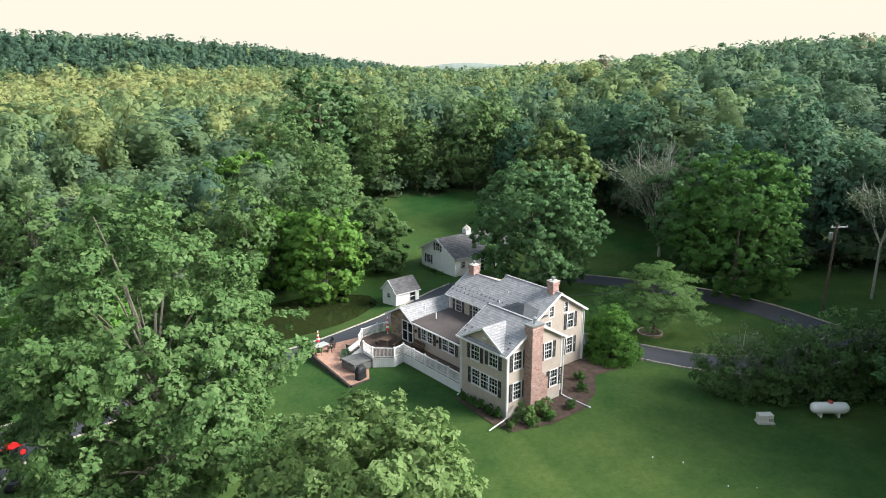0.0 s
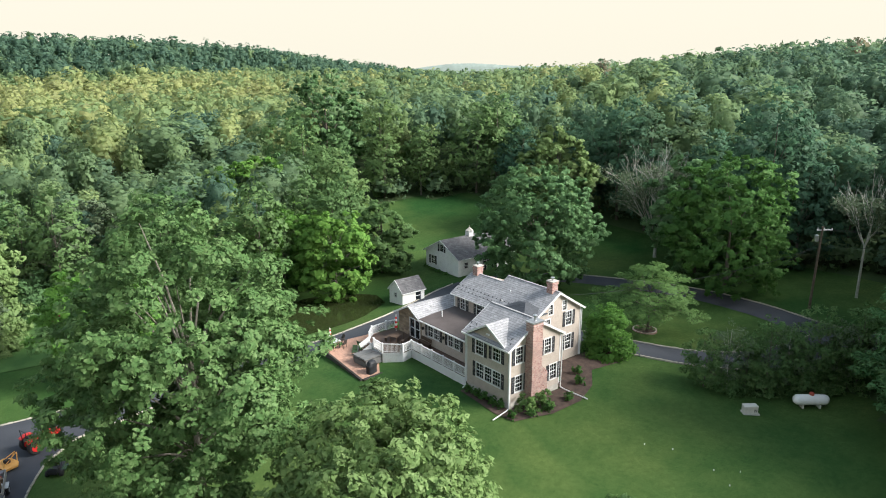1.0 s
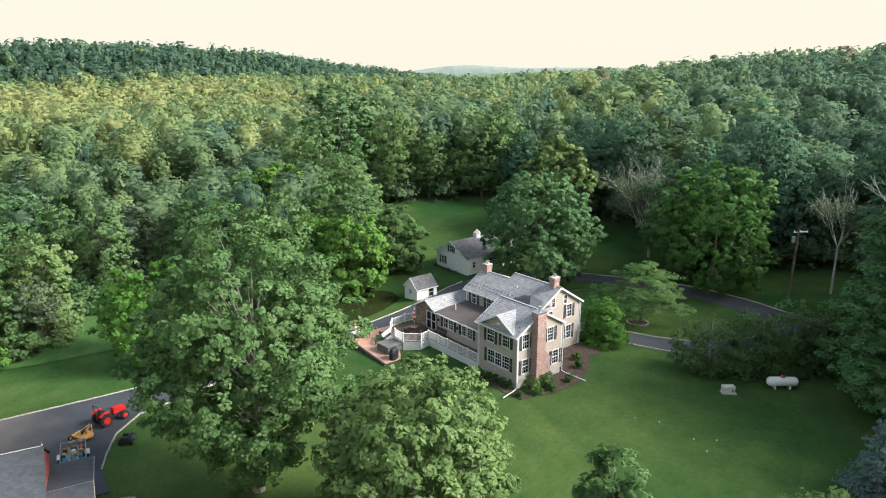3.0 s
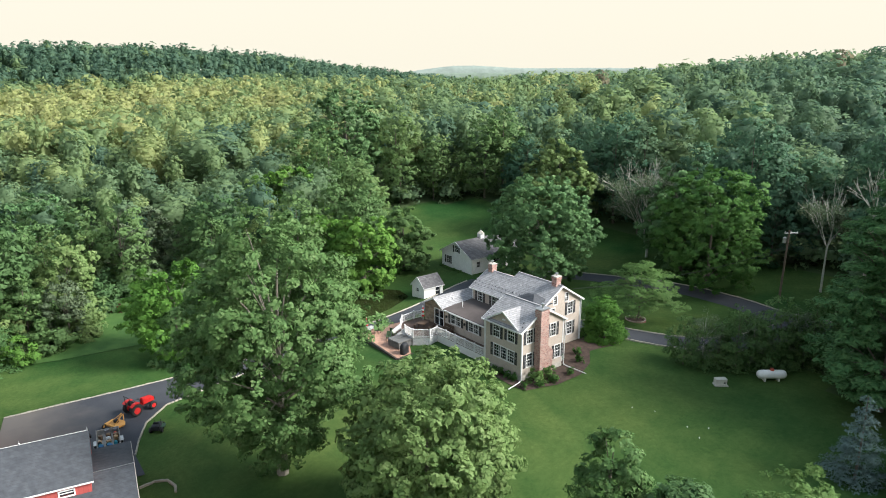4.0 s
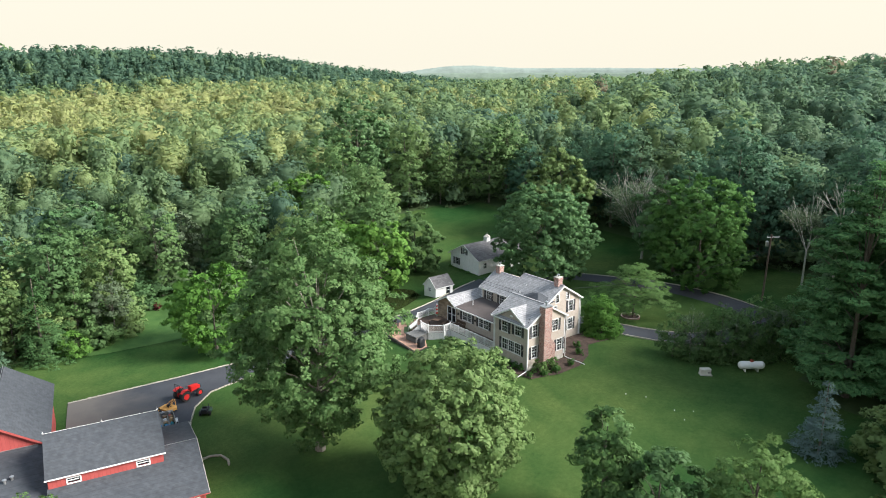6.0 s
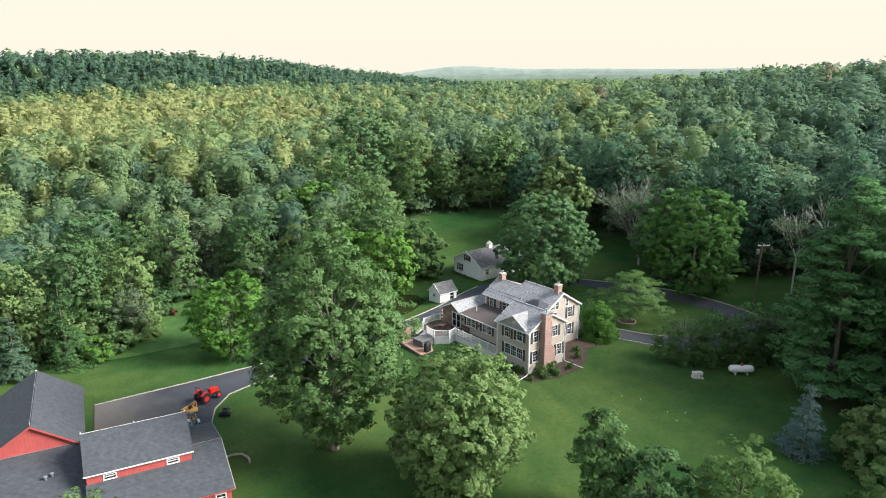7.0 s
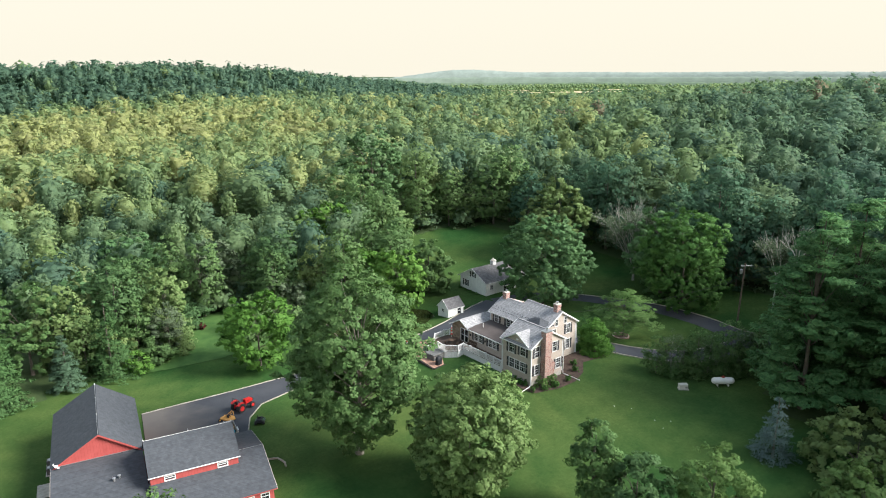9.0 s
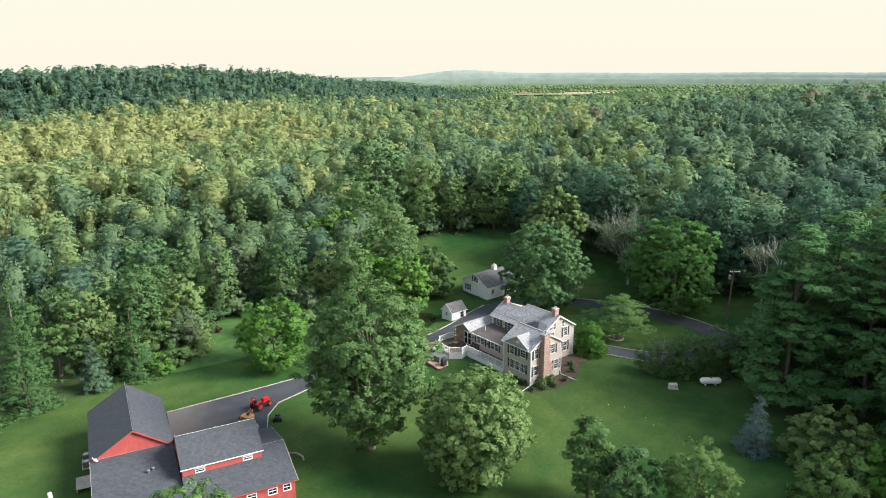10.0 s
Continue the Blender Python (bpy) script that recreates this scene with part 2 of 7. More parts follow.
STONE = masonry("field_stone", rgb(0.16, 0.12, 0.085), rgb(0.3, 0.23, 0.16), rgb(0.2, 0.17, 0.14), 0.5, 0.24, 0.02, "WALL")
PAVER = masonry("brick_paver", rgb(0.36, 0.2, 0.14), rgb(0.5, 0.3, 0.22), rgb(0.3, 0.2, 0.15), 0.2, 0.1, 0.006, "XY")
DECKWOOD = banded("deck_boards", rgb(0.06, 0.04, 0.032), rgb(0.12, 0.08, 0.062), 0.14, "X", depth=0.3)
CONCRETE = mat("concrete", rgb(0.32, 0.3, 0.27), rgb(0.5, 0.47, 0.43), 0.9, 0, 2, 20, 0.2)
RED = banded("barn_red", rgb(0.3, 0.055, 0.052), rgb(0.41, 0.088, 0.08), 0.3, "X", depth=0.3, line=0.8)
BARK = mat("bark", rgb(0.06, 0.05, 0.042), rgb(0.16, 0.14, 0.115), 0.95, 0, 2, 14, 0.8)
PALE_BARK = mat("pale_bark", rgb(0.15, 0.135, 0.11), rgb(0.32, 0.29, 0.25), 0.95, 0, 2, 14, 0.6)
DEADWOOD = mat("bleached_wood", rgb(0.25, 0.25, 0.215), rgb(0.42, 0.42, 0.37), 0.95, 0, 2, 14, 0.6)
GLASS = bpy.data.materials.new("glass")
GLASS.use_nodes = True
_g = GLASS.node_tree.nodes["Principled BSDF"].inputs
_g["Base Color"].default_value, _g["Roughness"].default_value, _g["Transmission Weight"].default_value = rgb(0.06, 0.075, 0.09), 0.06, 0.7
DIM = mat("unlit_room_dark", rgb(0.012, 0.012, 0.013), rgb(0.03, 0.028, 0.026), 0.9)
MULCH = mat("mulch", rgb(0.035, 0.024, 0.02), rgb(0.085, 0.058, 0.046), 0.95, 0, 2, 25, 0.6)
BLACK = mat("black_cover", rgb(0.012, 0.013, 0.016), rgb(0.03, 0.032, 0.036), 0.6, 0, 2, 20, 0.1)
STEEL = mat("galvanised_steel", rgb(0.35, 0.36, 0.37), rgb(0.55, 0.56, 0.57), 0.35, 0.8, 3, 30, 0.05)

LEAF_OAK = foliage("oak_leaves", rgb(0.034, 0.085, 0.03), rgb(0.088, 0.172, 0.056), rgb(0.195, 0.285, 0.12), 0.3, 0.15, grain=10.0, gaps=0.44, mottle=0.4, vary=0.4)
LEAF_LINDEN = foliage("linden_leaves", rgb(0.075, 0.14, 0.04), rgb(0.165, 0.255, 0.09), rgb(0.29, 0.36, 0.17), 0.36, 0.15, grain=10.0, gaps=0.42, mottle=0.4, vary=0.4)
LEAF_SHADE = foliage("shade_tree_leaves", rgb(0.05, 0.125, 0.055), rgb(0.125, 0.24, 0.1), rgb(0.23, 0.335, 0.165), 0.36, 0.15, grain=8.0, gaps=0.42, mottle=0.3, vary=0.35)
LEAF_MAPLE = foliage("maple_leaves", rgb(0.03, 0.09, 0.024), rgb(0.072, 0.175, 0.042), rgb(0.155, 0.27, 0.075), 0.3, 0.2, grain=9.0, gaps=0.47, mottle=0.4)
LEAF_WOOD_SHADED = foliage("shaded_woodland_leaves", rgb(0.042, 0.106, 0.07), rgb(0.092, 0.185, 0.106), rgb(0.175, 0.255, 0.145), 0.42, 0.6, grain=5.0, gaps=0.4, mottle=0.18, vary=0.2)
LEAF_WOOD = foliage("woodland_leaves", rgb(0.06, 0.13, 0.058), rgb(0.13, 0.228, 0.086), rgb(0.225, 0.305, 0.118), 0.46, 0.8, grain=6.0, gaps=0.4, mottle=0.12, vary=0.12)
# dark end bluish for haze and cloud shadow, bright end yellow for sunlight
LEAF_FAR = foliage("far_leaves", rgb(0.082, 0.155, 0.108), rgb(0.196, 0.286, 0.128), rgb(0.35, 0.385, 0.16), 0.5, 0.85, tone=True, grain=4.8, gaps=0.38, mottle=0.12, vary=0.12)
LEAF_BRIGHT = foliage("bright_leaves", rgb(0.045, 0.125, 0.026), rgb(0.1, 0.225, 0.042), rgb(0.2, 0.33, 0.08), 0.32, 0.2, grain=8.0, gaps=0.42, mottle=0.4)
LEAF_YELLOW = foliage("yellowing_leaves", rgb(0.055, 0.125, 0.036), rgb(0.12, 0.215, 0.065), rgb(0.22, 0.3, 0.11), 0.3, 0.2, grain=9.0, gaps=0.47, mottle=0.4)
LEAF_WILLOW = foliage("willow_leaves", rgb(0.0665, 0.1, 0.0585), rgb(0.114, 0.16, 0.091), rgb(0.18, 0.22, 0.143), 0.25, 0.2)
LEAF_PINE = foliage("pine_needles", rgb(0.03, 0.09, 0.036), rgb(0.085, 0.205, 0.075), rgb(0.2, 0.33, 0.13), 0.34, 0.2, grain=7.0, gaps=0.38, vary=0.4)
LEAF_SPRUCE = foliage("spruce_needles", rgb(0.026, 0.07, 0.026), rgb(0.062, 0.132, 0.045), rgb(0.115, 0.195, 0.07), 0.15, 0.2, grain=8.0, gaps=0.4)
LEAF_GREY = foliage("grey_needles", rgb(0.045, 0.09, 0.055), rgb(0.085, 0.15, 0.09), rgb(0.14, 0.21, 0.13), 0.15, 0.2, grain=8.0, gaps=0.4)
LEAF_BLUE = foliage("blue_needles", rgb(0.06, 0.105, 0.095), rgb(0.11, 0.17, 0.16), rgb(0.18, 0.24, 0.225), 0.1, 0.1)
LEAF_RED = foliage("red_leaves", rgb(0.06, 0.018, 0.018), rgb(0.11, 0.03, 0.028), rgb(0.16, 0.05, 0.04), 0.2, 0.2)


# ---- mesh helpers ----
def part(name, data, material, parent=None, label="", at=None):
    """Links a bmesh or a mesh as one object, under a thing or under a part."""
    if isinstance(data, bmesh.types.BMesh):
        me = bpy.data.meshes.new(name)
        bmesh.ops.recalc_face_normals(data, faces=data.faces)
        data.to_mesh(me)
        data.free()
    else:
        me = data
    if material and not me.materials:
        me.materials.append(material)
    ob = new(name, me)
    ob.parent = parent
    if at is not None:
        ob.matrix_basis = at
    return tagged(ob, label)


def thing(name, label, category, at=None, group="", kind=""):
    """An Empty at the base of a thing."""
    ob = new(name)
    ob.empty_display_size = 0.2
    if at is not None:
        ob.matrix_basis = at
    return tagged(ob, label, category, group, kind)


def box(bm, x0, x1, y0, y1, z0, z1):
    v = [bm.verts.new((x, y, z)) for z in (z0, z1) for x, y in ((x0, y0), (x1, y0), (x1, y1), (x0, y1))]
    for f in ((3, 2, 1, 0), (4, 5, 6, 7), (0, 1, 5, 4), (1, 2, 6, 5), (2, 3, 7, 6), (3, 0, 4, 7)):
        bm.faces.new([v[i] for i in f])
    return bm


def boxes(*rows):
    bm = bmesh.new()
    for r in rows:
        box(bm, *r)
    return bm


def slab(bm, pts, shift):
    """A flat polygon given thickness by a shift."""
    a = [bm.verts.new(p) for p in pts]
    b = [bm.verts.new(Vector(p) + Vector(shift)) for p in pts]
    bm.faces.new(a)
    bm.faces.new(b[::-1])
    k = len(pts)
    for i in range(k):
        bm.faces.new((a[i], b[i], b[(i + 1) % k], a[(i + 1) % k]))
    return bm


def bar(bm, p, q, r0, r1=None, sides=6):
    """A round bar from p to q."""
    p, q = Vector(p), Vector(q)
    r1 = r0 if r1 is None else r1
    d = (q - p).normalized()
    s = d.orthogonal().normalized()
    t = d.cross(s)
    rings = []
    for c, r in ((p, r0), (q, r1)):
        rings.append([bm.verts.new(c + (s * math.cos(a) + t * math.sin(a)) * r) for a in [2 * math.pi * i / sides for i in range(sides)]])
    for i in range(sides):
        j = (i + 1) % sides
        bm.faces.new((rings[0][i], rings[0][j], rings[1][j], rings[1][i]))
    bm.faces.new(rings[0][::-1])
    bm.faces.new(rings[1])
    return bm


def lathe(bm, profile, sides=20, centre=(0, 0, 0), axis="Z"):
    """A turned body from (radius, height) pairs."""
    rings = []
    for r, h in profile:
        ring = []
        for i in range(sides):
            a = 2 * math.pi * i / sides
            c, s = r * math.cos(a), r * math.sin(a)
            p = (c, s, h) if axis == "Z" else (h, c, s) if axis == "X" else (c, h, s)
            ring.append(bm.verts.new(Vector(centre) + Vector(p)))
        rings.append(ring)
    for a, b in zip(rings, rings[1:]):
        for i in range(sides):
            bm.faces.new((a[i], a[(i + 1) % sides], b[(i + 1) % sides], b[i]))
    bm.faces.new(rings[0][::-1])
    bm.faces.new(rings[-1])
    return bm


def quads(name, verts, tone=None, faces=None, normals=None):
    """A mesh of loose four-cornered leaves from an array of corners."""
    me = bpy.data.meshes.new(name)
    n = len(verts)
    me.vertices.add(n)
    me.vertices.foreach_set("co", np.ascontiguousarray(verts, dtype=np.float32).ravel())
    idx = np.arange(n, dtype=np.int32) if faces is None else faces.astype(np.int32).ravel()
    k = len(idx) // 4
    me.loops.add(len(idx))
    me.loops.foreach_set("vertex_index", idx)
    me.polygons.add(k)
    me.polygons.foreach_set("loop_start", np.arange(k, dtype=np.int32) * 4)
    if tone is not None:
        at = me.attributes.new("tone", "FLOAT", "POINT")
        at.data.foreach_set("value", np.ascontiguousarray(tone, dtype=np.float32))
    if normals is not None:
        at = me.attributes.new("custom_normal", "FLOAT_VECTOR", "POINT")
        at.data.foreach_set("vector", np.ascontiguousarray(normals, dtype=np.float32).ravel())
    if faces is not None or normals is not None:
        me.polygons.foreach_set("use_smooth", np.ones(k, dtype=bool))
    me.update()
    me.validate()
    return me

# ---- ground ----
def smooth(a, b, v):
    k = min(1.0, max(0.0, (v - a) / (b - a)))
    return k * k * (3 - 2 * k)


def bump(x, y, cx, cy, rx, ry, turn=0.0):
    dx, dy = x - cx, y - cy
    c, s = math.cos(turn), math.sin(turn)
    a, b = (dx * c + dy * s) / rx, (-dx * s + dy * c) / ry
    return smooth(1.0, 0.0, math.hypot(a, b))


# crest of the wooded hill: along the view, across it, height
CREST = [(60, -620, 19), (215, -395, 21), (345, -262, 21.5), (473, -212, 24.5), (535, -163, 22.5), (720, -105, 22), (900, -40, 16), (1050, 40, 5)]


def ridge(u, v):
    """The hill that runs away obliquely behind the woods."""
    best = 0.0
    for (u0, v0, h0), (u1, v1, h1) in zip(CREST, CREST[1:]):
        du, dv = u1 - u0, v1 - v0
        k = min(1.0, max(0.0, ((u - u0) * du + (v - v0) * dv) / (du * du + dv * dv)))
        d = math.hypot(u - u0 - du * k, v - v0 - dv * k)
        best = max(best, (h0 + (h1 - h0) * k) * smooth(1.0, 0.0, d / 125.0))
    return best


def ground_z(x, y):
    u, v = 0.625 * x + 0.78 * y, 0.78 * x - 0.625 * y
    r = math.hypot(x - 6, (y - 7) * 0.9)
    z = -0.6 - 1.7 * smooth(7, 30, r)
    z += 4.2 * smooth(42, 100, u) + 2.4 * smooth(18, 55, v) * smooth(-20, 20, u)
    z += 7.0 * smooth(100, 350, u)
    z += 14.0 * bump(x, y, 262, 45, 230, 170)
    z += ridge(u, v)
    z -= 16.0 * smooth(400, 680, u) * smooth(-260, -20, v)
    z -= 1.3 * bump(x, y, 1.0, 36.5, 20, 13)
    return z

CLEARING = [(-140, 24), (-62, 42), (-42, 46), (-34, 52), (-30, 64), (-16, 58), (-6, 46), (2, 47), (14, 52), (20, 60), (27, 81), (42, 79), (57, 70), (66, 52), (63, 30), (60, 10), (66, -14), (45, -16), (33, -16), (26, -22), (14, -42), (0, -70), (-40, -110), (-140, -110)]


def inside(x, y, poly):
    hit = False
    for (x0, y0), (x1, y1) in zip(poly, poly[1:] + poly[:1]):
        if (y0 > y) != (y1 > y) and x < (x1 - x0) * (y - y0) / (y1 - y0) + x0:
            hit = not hit
    return hit


def stretch(n, near, far):
    """Grid lines that lie dense in the middle and thin out to the far rim."""
    k = np.linspace(-1, 1, n)
    s = np.arcsinh(far / near)
    return np.sinh(k * s) * near


def terrain():
    xs, ys = stretch(171, 50, 4600), stretch(171, 50, 4600) + 20
    verts = [(x, y, ground_z(x, y)) for y in ys for x in xs]
    n = len(xs)
    i, j = np.meshgrid(np.arange(n - 1), np.arange(n - 1))
    a = (j * n + i).ravel()
    me = quads("ground", np.array(verts), faces=np.stack([a, a + 1, a + n + 1, a + n], 1))
    me.materials.append(LAWN)
    me.materials.append(WOODFLOOR)
    wood = np.array([0 if inside(p.center.x, p.center.y, CLEARING) or (p.center.x * 0.625 + p.center.y * 0.78 > 590 and p.center.x * 0.78 - p.center.y * 0.625 > -170) else 1 for p in me.polygons], dtype=np.int32)
    me.polygons.foreach_set("material_index", wood)
    me.polygons.foreach_set("use_smooth", np.ones(len(me.polygons), dtype=bool))
    return tagged(new("ground", me), "mown green lawn running into shaded woodland floor", "ground", kind="structure")


terrain()


def ribbon(name, line, width, material, label, category, lift=0.05, kind="structure"):
    """A strip of paving with thickness along a smooth line, lying on the ground."""
    pts = [Vector(p) for p in line]
    fine = []
    for i in range(len(pts) - 1):
        p0, p1, p2, p3 = pts[max(0, i - 1)], pts[i], pts[i + 1], pts[min(len(pts) - 1, i + 2)]
        steps = max(2, int((p2 - p1).length / 1.2))
        for k in range(steps):
            t = k / steps
            fine.append(0.5 * ((2 * p1) + (p2 - p0) * t + (2 * p0 - 5 * p1 + 4 * p2 - p3) * t * t + (3 * p1 - p0 - 3 * p2 + p3) * t ** 3))
    fine.append(pts[-1])
    bm = bmesh.new()
    rows = []
    for i, p in enumerate(fine):
        d = (fine[min(i + 1, len(fine) - 1)] - fine[max(i - 1, 0)]).normalized()
        s = Vector((-d.y, d.x))
        row = []
        for k in range(7):
            q = p + s * width * (k / 6 - 0.5)
            row.append(bm.verts.new((q.x, q.y, ground_z(q.x, q.y) + lift + (0.03 if 0 < k < 6 else 0))))
        rows.append(row)
    for a, b in zip(rows, rows[1:]):
        for k in range(6):
            bm.faces.new((a[k], a[k + 1], b[k + 1], b[k]))
    bmesh.ops.recalc_face_normals(bm, faces=bm.faces)
    if sum(f.normal.z for f in bm.faces) < 0:
        bmesh.ops.reverse_faces(bm, faces=bm.faces)
    me = bpy.data.meshes.new(name)
    bm.to_mesh(me)
    bm.free()
    me.materials.append(material)
    return tagged(new(name, me), label, category, kind=kind), fine


DRIVE_A = [(-34, 23), (-28, 24.6), (-22, 25.6), (-14, 25.6), (-4, 24.9), (3, 26.2), (10, 28.3), (17, 31), (24, 33)]
ribbon("driveway_rear", DRIVE_A, 3.9, ASPHALT, "dark asphalt driveway with stone edging past the pond", "driveway")
DRIVE_B = [(24, 33), (31, 31), (36, 27.5), (41, 20), (44, 10), (43.5, 0), (41.5, -8), (42, -16), (46, -30)]
ribbon("driveway_front", DRIVE_B, 4.0, ASPHALT, "dark asphalt driveway curving through the front lawn", "driveway")
DRIVE_C = [(17, 9), (19.5, 4.5), (21.5, 1.0), (25, -3.5), (30, -7.5), (36, -10), (42, -11)]
ribbon("driveway_side", DRIVE_C, 4.4, ASPHALT, "dark asphalt driveway branch leading to the house", "driveway", 0.06)

# ---- trees ----
def leaf_quads(rng, pos, nrm, size, slim=1.0):
    n = len(pos)
    nrm = nrm / np.linalg.norm(nrm, axis=1, keepdims=True)
    r = rng.normal(size=(n, 3))
    t = np.cross(nrm, r)
    t /= np.linalg.norm(t, axis=1, keepdims=True) + 1e-9
    s = np.cross(nrm, t)
    k = size * rng.uniform(0.6, 1.35, (n, 1))
    a, b = t * k, s * k * rng.uniform(0.5, 0.8, (n, 1)) * slim
    sag = nrm * k * 0.25
    return np.stack([pos - a - sag, pos - b * 0.9, pos + a - sag, pos + b * 1.1], 1).reshape(-1, 3)


PROFILES = {
    "round": lambda h: math.sqrt(max(0.0, 1 - (2 * h - 1) ** 2)) ** 0.85,
    "oak": lambda h: math.sin(math.pi * min(1, 0.08 + 0.9 * h ** 0.8)) ** 0.6,
    "spread": lambda h: math.sin(math.pi * min(1, 0.02 + 0.94 * h)) ** 0.95,
    "plates": lambda h: (1 - h) ** 0.62,
    "oval": lambda h: math.sin(math.pi * min(1, 0.12 + 0.86 * h)) ** 0.75,
    "dome": lambda h: math.sqrt(max(0.0, 1 - h * h)) ** 0.9,
    "cone": lambda h: (1 - h) ** 0.95 * (0.86 + 0.14 * math.sin(44 * h)) + 0.03,
    "pine": lambda h: (1 - h) ** 0.6 * min(1.0, 0.72 + h) * (0.86 + 0.14 * math.sin(23 * h)) + 0.06,
}


def sprays_to_leaves(rng, at, way, rad, n, flat, lean):
    """Leaves gathered in small sprays: places, leaf directions and soft directions."""
    own = rng.choice(len(at), n, p=rad ** 2 / (rad ** 2).sum())
    d = rng.normal(size=(n, 3))
    d /= np.linalg.norm(d, axis=1, keepdims=True)
    d += way[own] * 0.35
    pos = at[own] + d * (rad[own] * rng.uniform(0.35, 1.0, n) ** 0.6)[:, None] * np.array([1, 1, flat])
    nrm = d * 0.45 + way[own] * 0.4 + np.array([0, 0, lean]) + rng.normal(size=(n, 3)) * 0.42
    return pos, nrm, own


def crown_points(rng, H, R, base, clumps, n, profile, flat=0.75, clump=0.26, fill=0.35, lean=0.5, spray=0.55):
    """Places and directions of leaves: boughs fill the crown, each bough bears sprays, each spray leaves."""
    f = PROFILES[profile]
    z0, z1 = H * base, H
    hs = (np.arange(200) + 0.5) / 200
    w = np.array([f(h) for h in hs]) ** 1.3 + 0.02
    edge = np.cumsum(w) / w.sum()
    h = hs[np.minimum(199, np.searchsorted(edge, (np.arange(clumps) + rng.uniform(0.2, 0.8, clumps)) / clumps))]
    rad = np.array([f(x) for x in h])
    cr = R * clump * rng.uniform(0.65, 1.3, clumps) * (0.5 + 0.5 * rad)
    reach = np.sqrt(rng.uniform(fill, 1.0, clumps)) * np.maximum(rad * R - cr * 0.6, 0.02) * rng.uniform(0.9, 1.08, clumps)
    ang = np.arange(clumps) * 2.39996 + rng.uniform(-0.7, 0.7, clumps)
    c = np.stack([np.cos(ang) * reach, np.sin(ang) * reach, z0 + h * (z1 - z0) - cr * flat * 0.6], 1)
    # sprays over the upper and outer side of every bough
    many = max(clumps * 3, int(n / 30))
    own = rng.choice(clumps, many, p=cr ** 2 / (cr ** 2).sum())
    d = rng.normal(size=(many, 3))
    d[:, 2] = d[:, 2] * 0.8 + 0.4
    d[:, :2] += np.stack([np.cos(ang), np.sin(ang)], 1)[own] * 0.35
    d /= np.linalg.norm(d, axis=1, keepdims=True)
    at = c[own] + d * (cr[own] * rng.uniform(0.7, 1.12, many))[:, None] * np.array([1, 1, flat])
    size = min(spray, R * 0.2) * rng.uniform(0.55, 1.25, many)
    pos, nrm, mine = sprays_to_leaves(rng, at, d, size, n, 0.62, lean)
    soft = d[mine] * 0.8
    return pos, nrm, c, cr, soft


def bough_points(rng, H, R, base, n, profile, gap, per, rise, droop, spread, spray, lean=0.8):
    """Leaves of a tree whose boughs stand out from the stem in tiers: pines, spruces, layered trees."""
    f = PROFILES[profile]
    z0 = H * base
    at, way, ends = [], [], []
    tiers = max(4, int((H - z0) / gap))
    for i in range(tiers):
        h = (i + rng.uniform(-0.25, 0.25)) / tiers
        h = min(0.985, max(0.0, h))
        reach = R * f(h)
        turn = rng.uniform(0, 6.28)
        for k in range(max(3, int(per * (0.5 + 0.5 * f(h))))):
            a = turn + 6.283 * k / per + rng.uniform(-0.3, 0.3)
            length = reach * rng.uniform(0.68, 1.12)
            out = np.array([math.cos(a), math.sin(a), 0.0])
            side = np.array([-out[1], out[0], 0.0])
            root = np.array([0, 0, z0 + h * (H - z0)])
            tip = root + out * length + np.array([0, 0, length * (rise - droop)])
            ends.append(tip)
            for j in range(max(2, int(length / (spray * 0.62)))):
                q = rng.uniform(0.22, 1.0) ** 0.75
                wide = spread * length * (0.25 + 0.9 * q * (1.15 - q)) * rng.uniform(-1, 1)
                at.append(root + out * length * q + side * wide + np.array([0, 0, length * (rise * q - droop * q * q) + rng.uniform(-0.12, 0.2) * spray]))
                way.append(out * 0.45 + side * 0.25 * np.sign(wide) + np.array([0, 0, 0.75]))
    at, way = np.array(at), np.array(way)
    way /= np.linalg.norm(way, axis=1, keepdims=True)
    pos, nrm, mine = sprays_to_leaves(rng, at, way, spray * rng.uniform(0.6, 1.2, len(at)), n, 0.42, lean)
    return pos, nrm, np.array(ends), None, way[mine]


def tube(bm, pts, radii, sides=6):
    rings = []
    for i, p in enumerate(pts):
        p = Vector(p)
        d = (Vector(pts[min(i + 1, len(pts) - 1)]) - Vector(pts[max(i - 1, 0)])).normalized()
        s = d.orthogonal().normalized() if abs(d.z) < 0.95 else Vector((1, 0, 0))
        s = (s - d * s.dot(d)).normalized()
        t = d.cross(s)
        rings.append([bm.verts.new(p + (s * math.cos(a) + t * math.sin(a)) * radii[i]) for a in [2 * math.pi * k / sides for k in range(sides)]])
    for a, b in zip(rings, rings[1:]):
        for k in range(sides):
            bm.faces.new((a[k], a[(k + 1) % sides], b[(k + 1) % sides], b[k]))
    bm.faces.new(rings[-1])
    return bm


